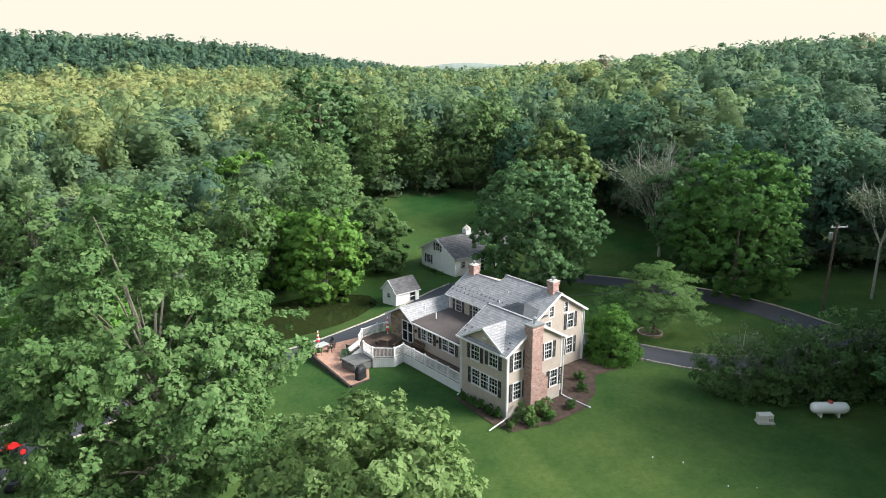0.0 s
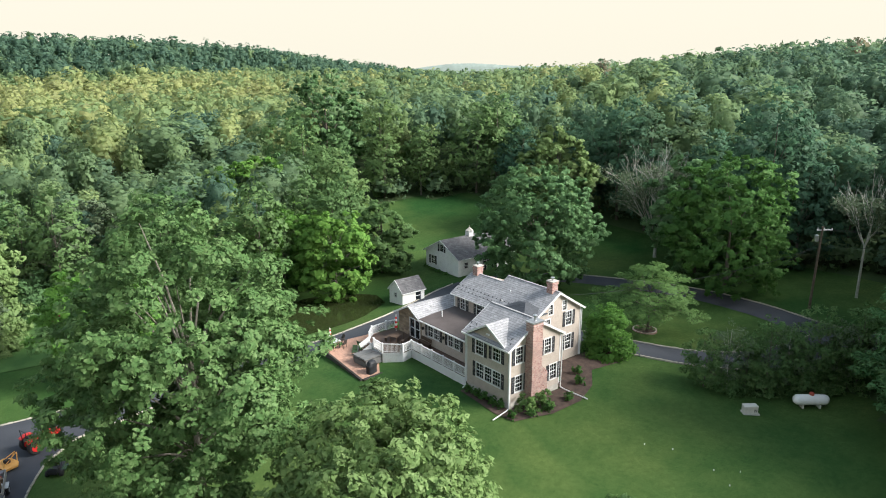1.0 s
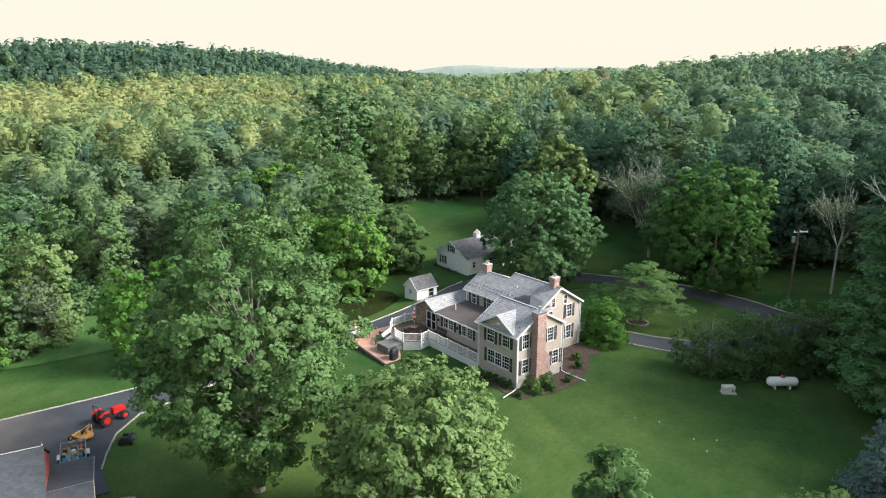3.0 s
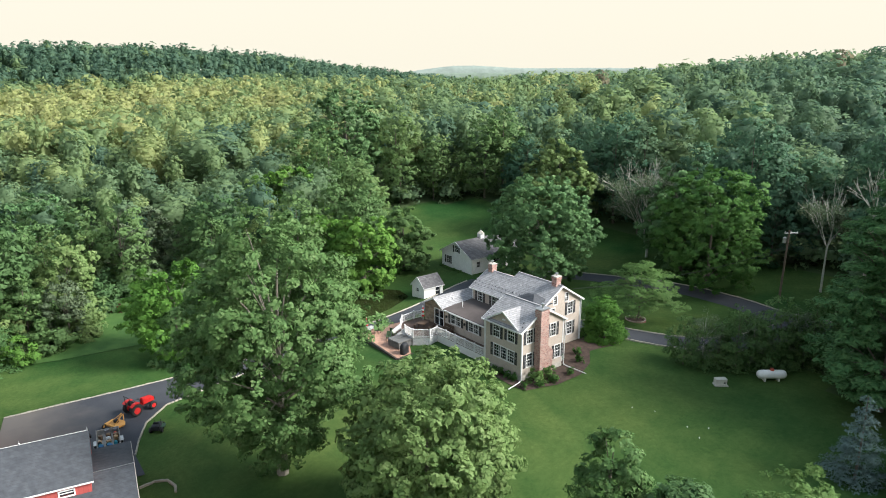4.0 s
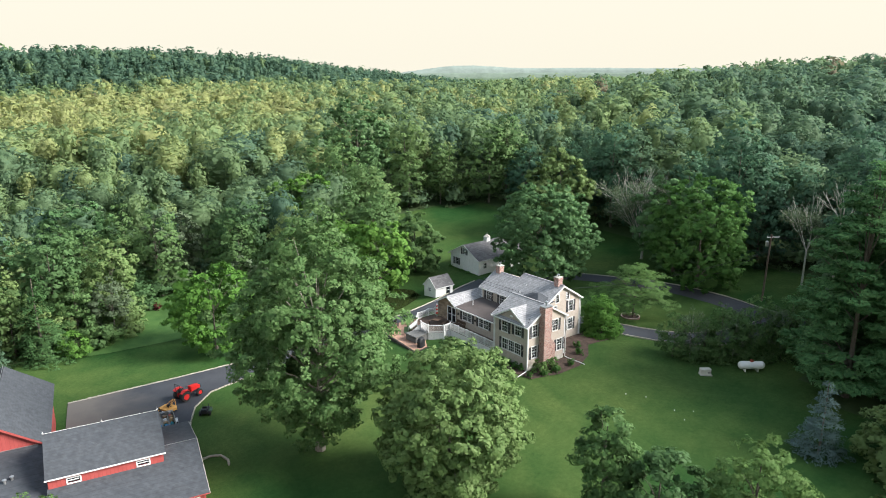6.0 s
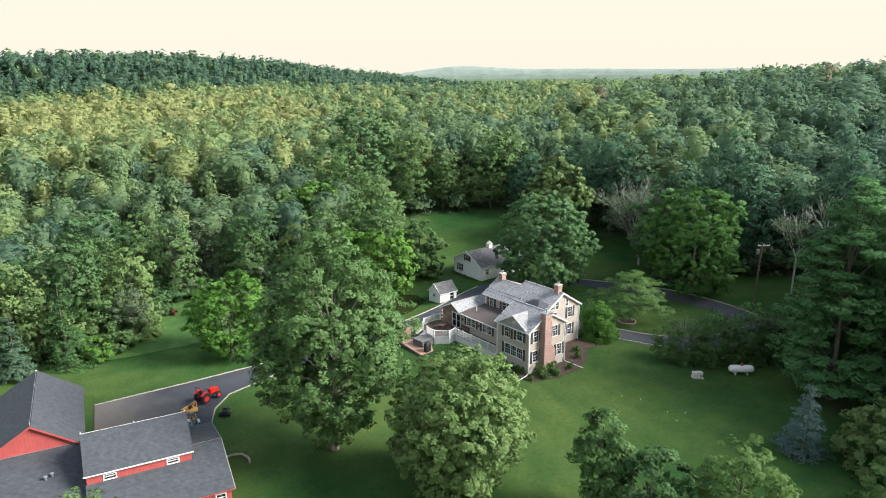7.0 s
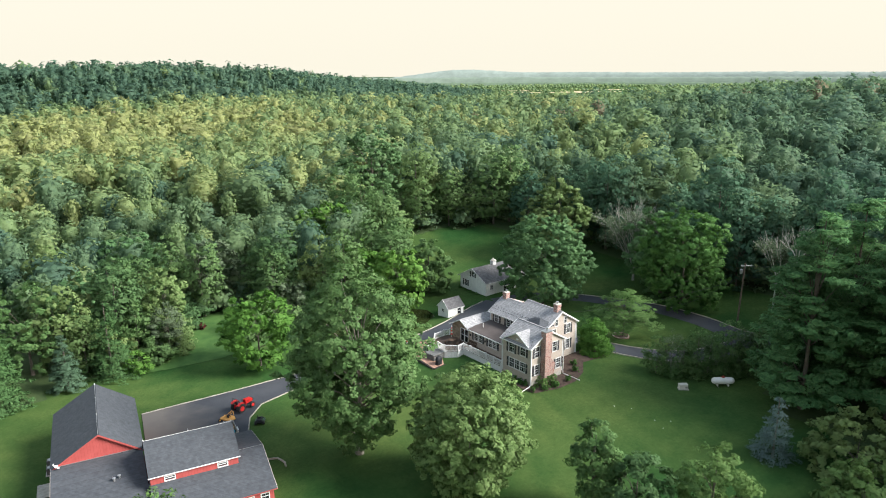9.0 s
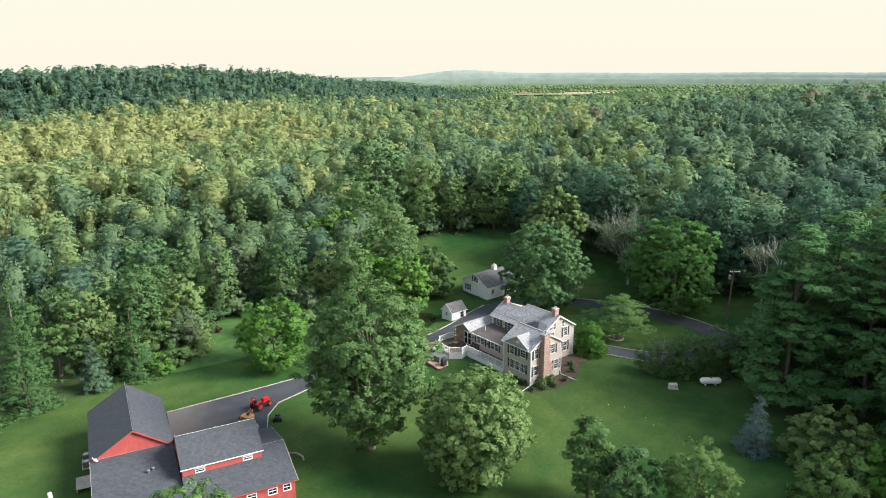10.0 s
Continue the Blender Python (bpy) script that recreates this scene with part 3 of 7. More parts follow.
def trunk_mesh(rng, H, top, r, targets, sides=7):
    """A tapered, slightly bent trunk with limbs that reach towards the given places."""
    bm = bmesh.new()
    bend = rng.uniform(-0.03, 0.03, 2) * H
    k = 6
    axis = [Vector((bend[0] * math.sin(2.2 * i / k), bend[1] * math.sin(2.6 * i / k), -0.4 + (top + 0.4) * i / k)) for i in range(k + 1)]
    tube(bm, axis, [r * (1.35 if i == 0 else 1 - 0.82 * i / k) for i in range(k + 1)], sides)
    for t in targets:
        t = Vector(t)
        start = 0.35 + 0.5 * min(1.0, max(0.0, t.z / top - 0.45))
        i = min(k - 1, int(start * k))
        p = axis[i].lerp(axis[i + 1], start * k - i)
        if p.z > t.z:
            p = axis[max(1, int(k * 0.3))]
        mid = p.lerp(t, 0.5) + Vector((0, 0, (t - p).length * 0.08))
        w = r * 0.36 * (1 - 0.4 * start)
        tube(bm, [p, p.lerp(mid, 0.5), mid, mid.lerp(t, 0.6), t], [w, w * 0.8, w * 0.6, w * 0.4, w * 0.15], 5)
    return bm


TREES = {}


TIERED = {
    # gap between tiers, boughs in a tier, rise, droop, sideways spread, spray
    "pine": (0.95, 8, 0.34, 0.14, 0.5, 0.8),
    "cone": (0.5, 10, 0.1, 0.3, 0.36, 0.42),
    "plates": (0.75, 8, 0.34, 0.26, 0.45, 0.42),
}


def tree_meshes(key, seed, H, R, base, clumps, n, profile, leaf, leaf_size, bark=None, flat=0.75, clump=0.26, fill=0.35, lean=0.5, limbs=9, girth=None, spray=0.55, calm=0.0):
    rng = np.random.default_rng(seed)
    if profile in TIERED:
        pos, nrm, c, cr, soft = bough_points(rng, H, R, base, n, profile, *TIERED[profile])
    else:
        pos, nrm, c, cr, soft = crown_points(rng, H, R, base, clumps, n, profile, flat, clump, fill, lean, spray)
    out = (pos - np.array([0, 0, H * (0.3 + 0.4 * base)])) / np.array([R, R, H * 0.6])
    out /= np.linalg.norm(out, axis=1, keepdims=True) + 1e-9
    soft = (0.55 - 0.4 * calm) * nrm / np.linalg.norm(nrm, axis=1, keepdims=True) + soft * 0.5 + (0.3 + 0.3 * calm) * out
    soft /= np.linalg.norm(soft, axis=1, keepdims=True) + 1e-9
    crown = quads(key + "_crown", leaf_quads(rng, pos, nrm, leaf_size, 0.42 if profile in ("pine", "cone") else 1.0), normals=np.repeat(soft, 4, axis=0))
    crown.materials.append(leaf)
    pick = rng.choice(len(c), min(limbs, len(c)), replace=False)
    bm = trunk_mesh(rng, H, H * (0.6 if profile in ("oak", "round", "dome") else 0.62 if profile == "spread" else 0.78 if profile not in ("cone", "pine") else 0.97), girth or H * (0.012 if profile == "pine" else 0.018), c[pick])
    trunk = bpy.data.meshes.new(key + "_trunk")
    bm.to_mesh(trunk)
    bm.free()
    trunk.materials.append(bark or BARK)
    TREES[key] = (crown, trunk)


def plant(name, key, x, y, label, category="tree", turn=0.0, size=1.0, tall=1.0, group="", dz=0.0):
    t = thing(name, label, category, pose(x, y, ground_z(x, y) + dz, 0, 0, turn) @ Matrix.Diagonal((size, size, size * tall, 1)), group)
    crown, trunk = TREES[key]
    part("trunk", trunk, None, t)
    part("crown", crown, None, t)
    return t


def grow(name, key, seed, x, y, label, H, R, base, clumps, n, profile, leaf, leaf_size, **more):
    """A tree of its own shape at its own place."""
    tree_meshes(key, seed, H, R, base, clumps, n, profile, leaf, leaf_size, **more)
    return plant(name, key, x, y, label)


HEROES = [
    # name, x, y, H, R, base, clumps, leaves, profile, leaf, size, label
    ("oak_tree", -26.2, 2.8, 24.0, 8.5, 0.04, 290, 74000, "spread", LEAF_OAK, 0.19, "huge spreading broadleaf tree with a dense green crown"),
    ("rounded_tree", -20.5, -10.9, 14.0, 6.2, 0.05, 170, 42000, "round", LEAF_LINDEN, 0.2, "rounded broadleaf tree with a mid-green crown on the lawn"),
    ("young_tree", -13.2, -21.8, 11.2, 2.4, 0.12, 45, 6500, "oval", LEAF_OAK, 0.2, "slim young broadleaf tree with a ragged grey-green crown"),
    ("young_tree", -12.4, -26.4, 9.0, 3.2, 0.1, 45, 6500, "oval", LEAF_WOOD, 0.2, "slim young broadleaf tree with fine mid-green leaves"),
    ("yellowing_tree", -7.2, -31.5, 10.6, 3.6, 0.1, 45, 7000, "oval", LEAF_YELLOW, 0.2, "young broadleaf tree with yellowing light green leaves"),
    ("shade_tree", 30.0, 25.8, 18.2, 9.4, 0.06, 230, 50000, "round", LEAF_SHADE, 0.25, "large round shade tree with dark green leaves behind the house"),
    ("broadleaf_tree", 53.0, 43.2, 19.0, 7.6, 0.06, 120, 26000, "oval", LEAF_LINDEN, 0.34, "tall light green broadleaf tree at the edge of the meadow"),
    ("maple_tree", 47.0, 6.2, 19.0, 8.8, 0.04, 190, 30000, "round", LEAF_MAPLE, 0.27, "broad maple with bright green leaves beside the driveway"),
    ("dark_tree", 52.0, 14.0, 18.0, 8.0, 0.04, 100, 16000, "round", LEAF_SHADE, 0.34, "dense dark green broadleaf tree behind the maple"),
    ("layered_tree", 27.6, 5.0, 8.8, 7.8, 0.22, 130, 15000, "plates", LEAF_YELLOW, 0.15, "ornamental tree with flat layered light green branches"),
    ("small_round_tree", 16.9, 2.6, 5.4, 2.6, 0.0, 110, 16000, "dome", LEAF_BRIGHT, 0.13, "small dense round tree with fresh green leaves beside the house"),
    ("white_pine", 25.3, -25.6, 27.0, 8.6, 0.05, 260, 50000, "pine", LEAF_PINE, 0.28, "tall white pine with layered blue-green boughs"),
    ("white_pine", 31.0, -34.0, 28.5, 9.0, 0.06, 240, 36000, "pine", LEAF_PINE, 0.34, "tall white pine with layered blue-green boughs"),
    ("white_pine", 36.0, -26.5, 27.0, 8.6, 0.08, 90, 18000, "pine", LEAF_PINE, 0.42, "tall dark white pine with layered boughs"),
    ("blue_spruce", 11.2, -28.7, 8.0, 3.1, 0.03, 150, 9000, "cone", LEAF_BLUE, 0.15, "silvery blue spruce with dense conical boughs"),
    ("willow_tree", 6.6, 41.5, 13.5, 5.6, 0.03, 90, 15000, "round", LEAF_BRIGHT, 0.28, "bright green drooping tree beside the pond"),
    ("willow_tree", 17.5, 46.0, 12.2, 4.8, 0.03, 70, 10000, "oval", LEAF_WOOD, 0.32, "mid-green leafy tree beside the pond"),
    ("willow_tree", 2.5, 49.0, 11.5, 6.0, 0.03, 80, 12000, "round", LEAF_BRIGHT, 0.3, "bright green drooping tree behind the pond"),
    ("bright_maple", -24.8, 34.0, 11.8, 6.0, 0.08, 70, 14000, "round", LEAF_BRIGHT, 0.24, "bright green maple with a broad rounded crown at the lawn's edge"),
    ("pale_willow", -19.6, 66.9, 13.2, 5.8, 0.1, 60, 8000, "round", LEAF_WILLOW, 0.32, "pale grey-green willow at the wood's edge"),
    ("grey_shrub", -12.0, 52.0, 7.0, 6.0, 0.05, 50, 6000, "dome", LEAF_WILLOW, 0.28, "pale grey-green spreading shrub at the wood's edge"),
    ("poplar_tree", 36.0, 95.0, 27.0, 10.8, 0.14, 140, 26000, "oval", LEAF_SHADE, 0.36, "very tall poplar with a forked pale trunk at the meadow's edge"),
    ("spruce_tree", -58.9, 43.9, 19.0, 5.6, 0.02, 460, 15000, "cone", LEAF_SPRUCE, 0.22, "tall dark green spruce behind the barn"),
    ("spruce_tree", -66.5, 40.0, 17.0, 5.6, 0.02, 420, 12000, "cone", LEAF_SPRUCE, 0.22, "tall dark green spruce behind the barn"),
    ("spruce_tree", -49.9, 43.6, 8.8, 3.0, 0.03, 120, 7000, "cone", LEAF_GREY, 0.2, "young grey-green spruce behind the barn"),
    ("spruce_tree", -43.5, 44.7, 12.0, 4.4, 0.02, 360, 10000, "cone", LEAF_SPRUCE, 0.2, "mid-green spruce behind the barn"),
    ("garden_bush", 14.7, -36.5, 8.2, 5.6, 0.04, 60, 9000, "dome", LEAF_WOOD, 0.22, "wide leafy bush with mid-green leaves"),
    ("garden_bush", 6.5, -40.0, 7.0, 4.6, 0.04, 50, 7000, "dome", LEAF_YELLOW, 0.22, "wide leafy bush with yellowing leaves"),
    ("garden_bush", 13.0, -45.0, 9.5, 5.0, 0.04, 50, 6500, "oval", LEAF_BRIGHT, 0.24, "tall leafy bush with bright green leaves"),
    ("yellowing_tree", -53.0, -7.6, 11.3, 5.6, 0.1, 80, 14000, "oval", LEAF_YELLOW, 0.2, "broadleaf tree with yellowing leaves before the barn"),
    ("broadleaf_tree", 8.0, 70.0, 16.0, 8.5, 0.03, 90, 12000, "round", LEAF_BRIGHT, 0.36, "broad light green tree at the wood's edge"),
    ("broadleaf_tree", 0.5, 66.0, 15.0, 7.0, 0.05, 70, 8000, "round", LEAF_YELLOW, 0.36, "broad yellow-green tree at the wood's edge"),
    ("cedar_tree", 13.1, 74.0, 15.5, 3.2, 0.04, 70, 5000, "oval", LEAF_SPRUCE, 0.34, "narrow dark green cedar at the wood's edge"),
    ("white_pine", 40.5, -36.0, 28.0, 9.0, 0.06, 90, 10000, "pine", LEAF_PINE, 0.5, "tall dark white pine with layered boughs"),
    ("white_pine", 34.5, -43.5, 27.0, 9.0, 0.06, 90, 10000, "pine", LEAF_PINE, 0.5, "tall dark white pine with layered boughs"),
    ("white_pine", 25.5, -42.5, 23.0, 7.0, 0.05, 90, 10000, "pine", LEAF_PINE, 0.44, "white pine with soft layered boughs"),
    ("rounded_tree", -32.5, 54.9, 13.0, 4.0, 0.06, 60, 9000, "round", LEAF_LINDEN, 0.24, "rounded light green broadleaf tree at the wood's edge"),
    ("broadleaf_tree", -46.0, 73.0, 15.5, 5.0, 0.06, 60, 8000, "round", LEAF_LINDEN, 0.3, "light green broadleaf tree at the wood's edge"),
    ("broadleaf_tree", -33.0, 72.0, 16.0, 6.2, 0.05, 70, 9500, "round", LEAF_SHADE, 0.32, "broad dark green tree at the wood's edge"),
    ("broadleaf_tree", -53.0, 52.5, 15.0, 5.2, 0.05, 60, 9000, "round", LEAF_OAK, 0.26, "round green broadleaf tree behind the spruces"),
    ("broadleaf_tree", -44.0, 55.5, 14.0, 5.2, 0.05, 60, 9000, "round", LEAF_SHADE, 0.26, "muted green broadleaf tree behind the spruces"),
    ("slender_tree", -34.4, 47.5, 9.0, 2.8, 0.12, 40, 4500, "oval", LEAF_WILLOW, 0.18, "slender pale green tree in the rough grass"),
    ("slender_tree", -38.6, 49.5, 9.5, 2.9, 0.1, 40, 4500, "oval", LEAF_OAK, 0.18, "slender grey-green tree in the rough grass"),
    ("light_bush", -40.2, 43.6, 3.6, 2.2, 0.02, 24, 2600, "dome", LEAF_BRIGHT, 0.16, "light green leafy bush at the lawn's edge"),
]
for i, (name, x, y, H, R, base, clumps, n, prof, leaf, size, label) in enumerate(HEROES):
    more = dict(clump=0.175 if R > 9 else 0.2 if R > 8 else 0.24, fill=0.42 if R < 8 else 0.28, spray=0.45 if name == "shade_tree" else 0.55)
    if name == "oak_tree":
        more.update(limbs=40, bark=PALE_BARK)
    if prof == "pine":
        more = dict(limbs=24)
    if prof == "cone":
        more = dict(limbs=0)
    if prof == "plates":
        more = dict(limbs=22)
    grow(name, "hero%d" % i, 100 + i, x, y, label, H, R, base, clumps, n, prof, leaf, size, **more)

# ---- woods ----
FWD, SIDE, BACK = (0.625, 0.78), (0.78, -0.625), (-68.0, -64.0)
VARIANTS = [("round", 19, 6.0, 0.12), ("oval", 22, 5.2, 0.15), ("oak", 18, 6.4, 0.1), ("oval", 24, 5.6, 0.25), ("round", 16, 5.2, 0.08), ("oval", 20, 4.6, 0.2)]
for i, (prof, H, R, base) in enumerate(VARIANTS):
    tree_meshes("wood%d" % i, 300 + i, H, R, base, 80, 2700, prof, LEAF_WOOD, 0.37, limbs=10, clump=0.3, girth=0.24, spray=0.9, calm=1.0)
    crown, trunk = TREES["wood%d" % i]
    # darker copy: the deep shade between these trees is put into the leaf colour
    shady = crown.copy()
    shady.materials[0] = LEAF_WOOD_SHADED
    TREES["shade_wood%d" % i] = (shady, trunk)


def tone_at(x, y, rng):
    """How yellow a tree is: by chance, and by sunlight and shade over the woods put into its colour."""
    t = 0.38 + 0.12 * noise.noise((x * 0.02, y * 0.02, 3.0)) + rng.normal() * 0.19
    # shade over the right-hand woods, put into the tone
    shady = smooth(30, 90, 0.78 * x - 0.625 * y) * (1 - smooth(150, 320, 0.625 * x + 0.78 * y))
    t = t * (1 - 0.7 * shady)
    # sunlight through a cloud gap beyond the pond, put in as yellower leaves
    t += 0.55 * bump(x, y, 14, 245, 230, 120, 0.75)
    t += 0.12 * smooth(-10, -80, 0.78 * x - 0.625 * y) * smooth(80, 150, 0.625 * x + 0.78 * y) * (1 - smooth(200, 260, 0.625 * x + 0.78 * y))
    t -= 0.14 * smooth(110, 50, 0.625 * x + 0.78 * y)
    # cloud shadow on the hill, put in as a darker tone
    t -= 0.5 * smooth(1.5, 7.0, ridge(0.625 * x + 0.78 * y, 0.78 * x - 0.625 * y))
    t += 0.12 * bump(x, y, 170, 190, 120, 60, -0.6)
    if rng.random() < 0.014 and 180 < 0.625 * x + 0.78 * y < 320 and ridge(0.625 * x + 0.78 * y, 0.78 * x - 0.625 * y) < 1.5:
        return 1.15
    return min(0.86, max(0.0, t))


def wood_places():
    rng = np.random.default_rng(7)
    near, far = [], []
    u = 10.0
    while u < 980:
        step = 6.0 + 0.9 * smooth(110, 240, u) + 0.8 * smooth(250, 500, u)
        half = (u + 96) * 0.665 + 12
        v = -half
        while v < half:
            a, b = u + rng.uniform(-0.42, 0.42) * step, v + rng.uniform(-0.42, 0.42) * step
            x, y = a * FWD[0] + b * SIDE[0], a * FWD[1] + b * SIDE[1]
            v += step
            if inside(x, y, CLEARING):
                continue
            if any(math.hypot(x - h[1], y - h[2]) < h[4] * (0.95 if "poplar" in h[0] else 0.6) for h in HEROES):
                continue
            if (a > 560 and b > -160 + (a - 560) * 0.4 and ridge(a, b) < 1.0) or a > 960 or (b > 130 and a > 340) or (a > 410 and b > -120 and ridge(a, b) < 1.0):
                continue
            d = math.hypot(x - BACK[0], y - BACK[1])
            edge = min(math.hypot(x - p, y - q) for p, q in EDGE)
            small = 1 - 0.22 * smooth(-8, -40, b) * smooth(85, 55, a)
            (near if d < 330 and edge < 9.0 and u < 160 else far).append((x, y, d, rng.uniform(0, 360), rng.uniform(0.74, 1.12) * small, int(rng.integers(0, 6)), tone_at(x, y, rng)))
        u += step
    return near, far


EDGE = []
for (x0, y0), (x1, y1) in zip(CLEARING, CLEARING[1:]):
    k = max(1, int(math.hypot(x1 - x0, y1 - y0) / 4))
    EDGE += [(x0 + (x1 - x0) * i / k, y0 + (y1 - y0) * i / k) for i in range(k)]
NEAR_WOOD, FAR_WOOD = wood_places()
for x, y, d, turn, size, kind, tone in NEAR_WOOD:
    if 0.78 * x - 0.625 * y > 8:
        plant("woodland_tree", "shade_wood%d" % kind, x, y, "tall broadleaf tree at the wood's edge with shade put into its dark green leaves", "tree", turn, size, 1.0, "dark trees along the wood's edge")
    else:
        plant("woodland_tree", "wood%d" % kind, x, y, "tall broadleaf tree with mid-green leaves at the wood's edge", "tree", turn, size, 1.0, "trees along the wood's edge")


# oversized trees added out of view to throw shade on the right-hand lawn
UNSEEN_SHADE_TREES = [(30, -44), (37, -40), (44, -34), (42, -48), (33, -54), (24, -56), (50, -42), (36, -62), (26, -68), (16, -66), (46, -58), (56, -30), (54, -52)]
for i, (x, y) in enumerate(UNSEEN_SHADE_TREES):
    plant("woodland_tree", "wood%d" % (i % 6), x, y, "tall broadleaf tree with mid-green leaves at the wood's edge", "tree", i * 47, 1.45 + 0.05 * (i % 4), 1.0, "trees along the wood's edge")


# height, radius and height of the dome of the far crowns
CANOPY = [(18.5, 4.1, 4.3), (17.5, 3.6, 3.6), (19.2, 4.9, 4.8), (20, 3.4, 4.8), (17, 3.1, 3.2), (19, 4.2, 5.0)]


def dome_grid(n):
    """Directions and faces of the upper part of a ball."""
    dirs, faces = [], []
    m = 2 * n
    for i in range(n + 1):
        e = -0.55 + (math.pi / 2 + 0.55) * i / n
        for j in range(m):
            a = 2 * math.pi * (j + 0.5 * (i % 2)) / m
            dirs.append((math.cos(e) * math.cos(a), math.cos(e) * math.sin(a), math.sin(e)))
    for i in range(n):
        for j in range(m):
            k = (j + 1) % m
            faces.append((i * m + j, i * m + k, (i + 1) * m + k, (i + 1) * m + j))
    return np.array(dirs), np.array(faces)


def billow(rng, H, R, tall, clumps, n, cards, size):
    """A far crown: sprays of leaves over the rounded lobes of a dome, round a denser inner mass of foliage."""
    mid = np.array([0, 0, H - tall])
    i = np.arange(clumps) + 0.5
    z = 1 - i / clumps * 1.6 + rng.uniform(-0.08, 0.08, clumps)
    ang = i * 2.39996 + rng.uniform(-0.4, 0.4, clumps)
    flat = np.sqrt(np.maximum(0.0, 1 - np.minimum(1, np.abs(z)) ** 2))
    cr = R * rng.uniform(0.2, 0.36, clumps)
    far = rng.uniform(0.84, 1.08, clumps)
    c = mid + np.stack([np.cos(ang) * flat * (R - cr) * far, np.sin(ang) * flat * (R - cr) * far, np.where(z > 0, z * (tall - cr * 0.8) * far, z * tall * 1.7)], 1)
    dirs, faces = dome_grid(n)
    dirs = dirs + rng.normal(size=dirs.shape) * 0.04
    dirs /= np.linalg.norm(dirs, axis=1, keepdims=True)
    q = c - mid
    along = dirs @ q.T
    off = (q ** 2).sum(1)[None, :] - along ** 2
    room = (cr * 1.1)[None, :] ** 2 - off
    reach = np.where(room > 0, along + np.sqrt(np.maximum(room, 0)), 0).max(1)
    reach = np.maximum(reach, R * 0.5)
    core = mid + dirs * reach[:, None] * 0.62
    # the shaded lower foliage that closes the crown towards the ground
    core[:2 * n] = core[:2 * n] * np.array([1.4, 1.4, 0]) + np.array([0, 0, 0.42 * H])
    own = rng.choice(clumps, cards * 5 + 60, p=cr ** 2 / (cr ** 2).sum())
    d = rng.normal(size=(len(own), 3))
    d[:, 2] += 0.3
    d /= np.linalg.norm(d, axis=1, keepdims=True)
    pos = c[own] + d * cr[own][:, None] * rng.uniform(0.7, 1.1, (len(own), 1))
    out = pos - mid
    dist = np.linalg.norm(out, axis=1)
    out /= dist[:, None]
    near = np.argmax(out @ dirs.T, 1)
    keep = (dist > reach[near] * 0.66) & (d[:, 2] > -0.45)
    pos, d, out = pos[keep][:cards], d[keep][:cards], out[keep][:cards]
    # leaves down the sides, below the lobes
    low, m = cards * 2 // 5, 2 * n
    j, u = rng.integers(0, m, low), rng.uniform(0, 1, (low, 1))
    fall = rng.uniform(0, 0.75, (low, 1)) ** 1.3
    side = core[m + j] * (1 - u) + core[m + (j + 1) % m] * u
    side = side * (1 - fall) + (core[j] * (1 - u) + core[(j + 1) % m] * u) * fall
    away = side * np.array([1, 1, 0])
    away /= np.linalg.norm(away, axis=1, keepdims=True)
    side = side + away * rng.uniform(0.02, 0.34, (low, 1)) * R
    away = away + np.array([0, 0, 0.45])
    pos, d, out = np.concatenate([pos, side]), np.concatenate([d, away]), np.concatenate([out, away])
    lv = leaf_quads(rng, pos, d * 0.8 + out * 0.3 + np.array([0, 0, 0.2]) + rng.normal(size=d.shape) * 0.3, size)
    soft = d * 0.42 + out * 0.75 + rng.normal(size=d.shape) * 0.08
    soft = np.concatenate([dirs, np.repeat(soft, 4, axis=0)])
    soft /= np.linalg.norm(soft, axis=1, keepdims=True)
    return np.concatenate([core, lv]), np.concatenate([faces, np.arange(len(lv)).reshape(-1, 4) + len(core)]), soft


def undergrowth():
    """Low bushes that close the wood's edge."""
    rng = np.random.default_rng(17)
    rows = []
    for p, q in EDGE:
        if p * 0.625 + q * 0.78 < 8 or p < -60:
            continue
        for k in range(5):
            x, y = p + rng.uniform(-9, 9), q + rng.uniform(-9, 9)
            if not inside(x, y, CLEARING) and min(math.hypot(x - a, y - b) for a, b in EDGE) > 1.2:
                rows.append((x, y, 150, rng.uniform(0, 360), rng.uniform(0.6, 1.3), -1, rng.uniform(0.12, 0.4)))
    return rows


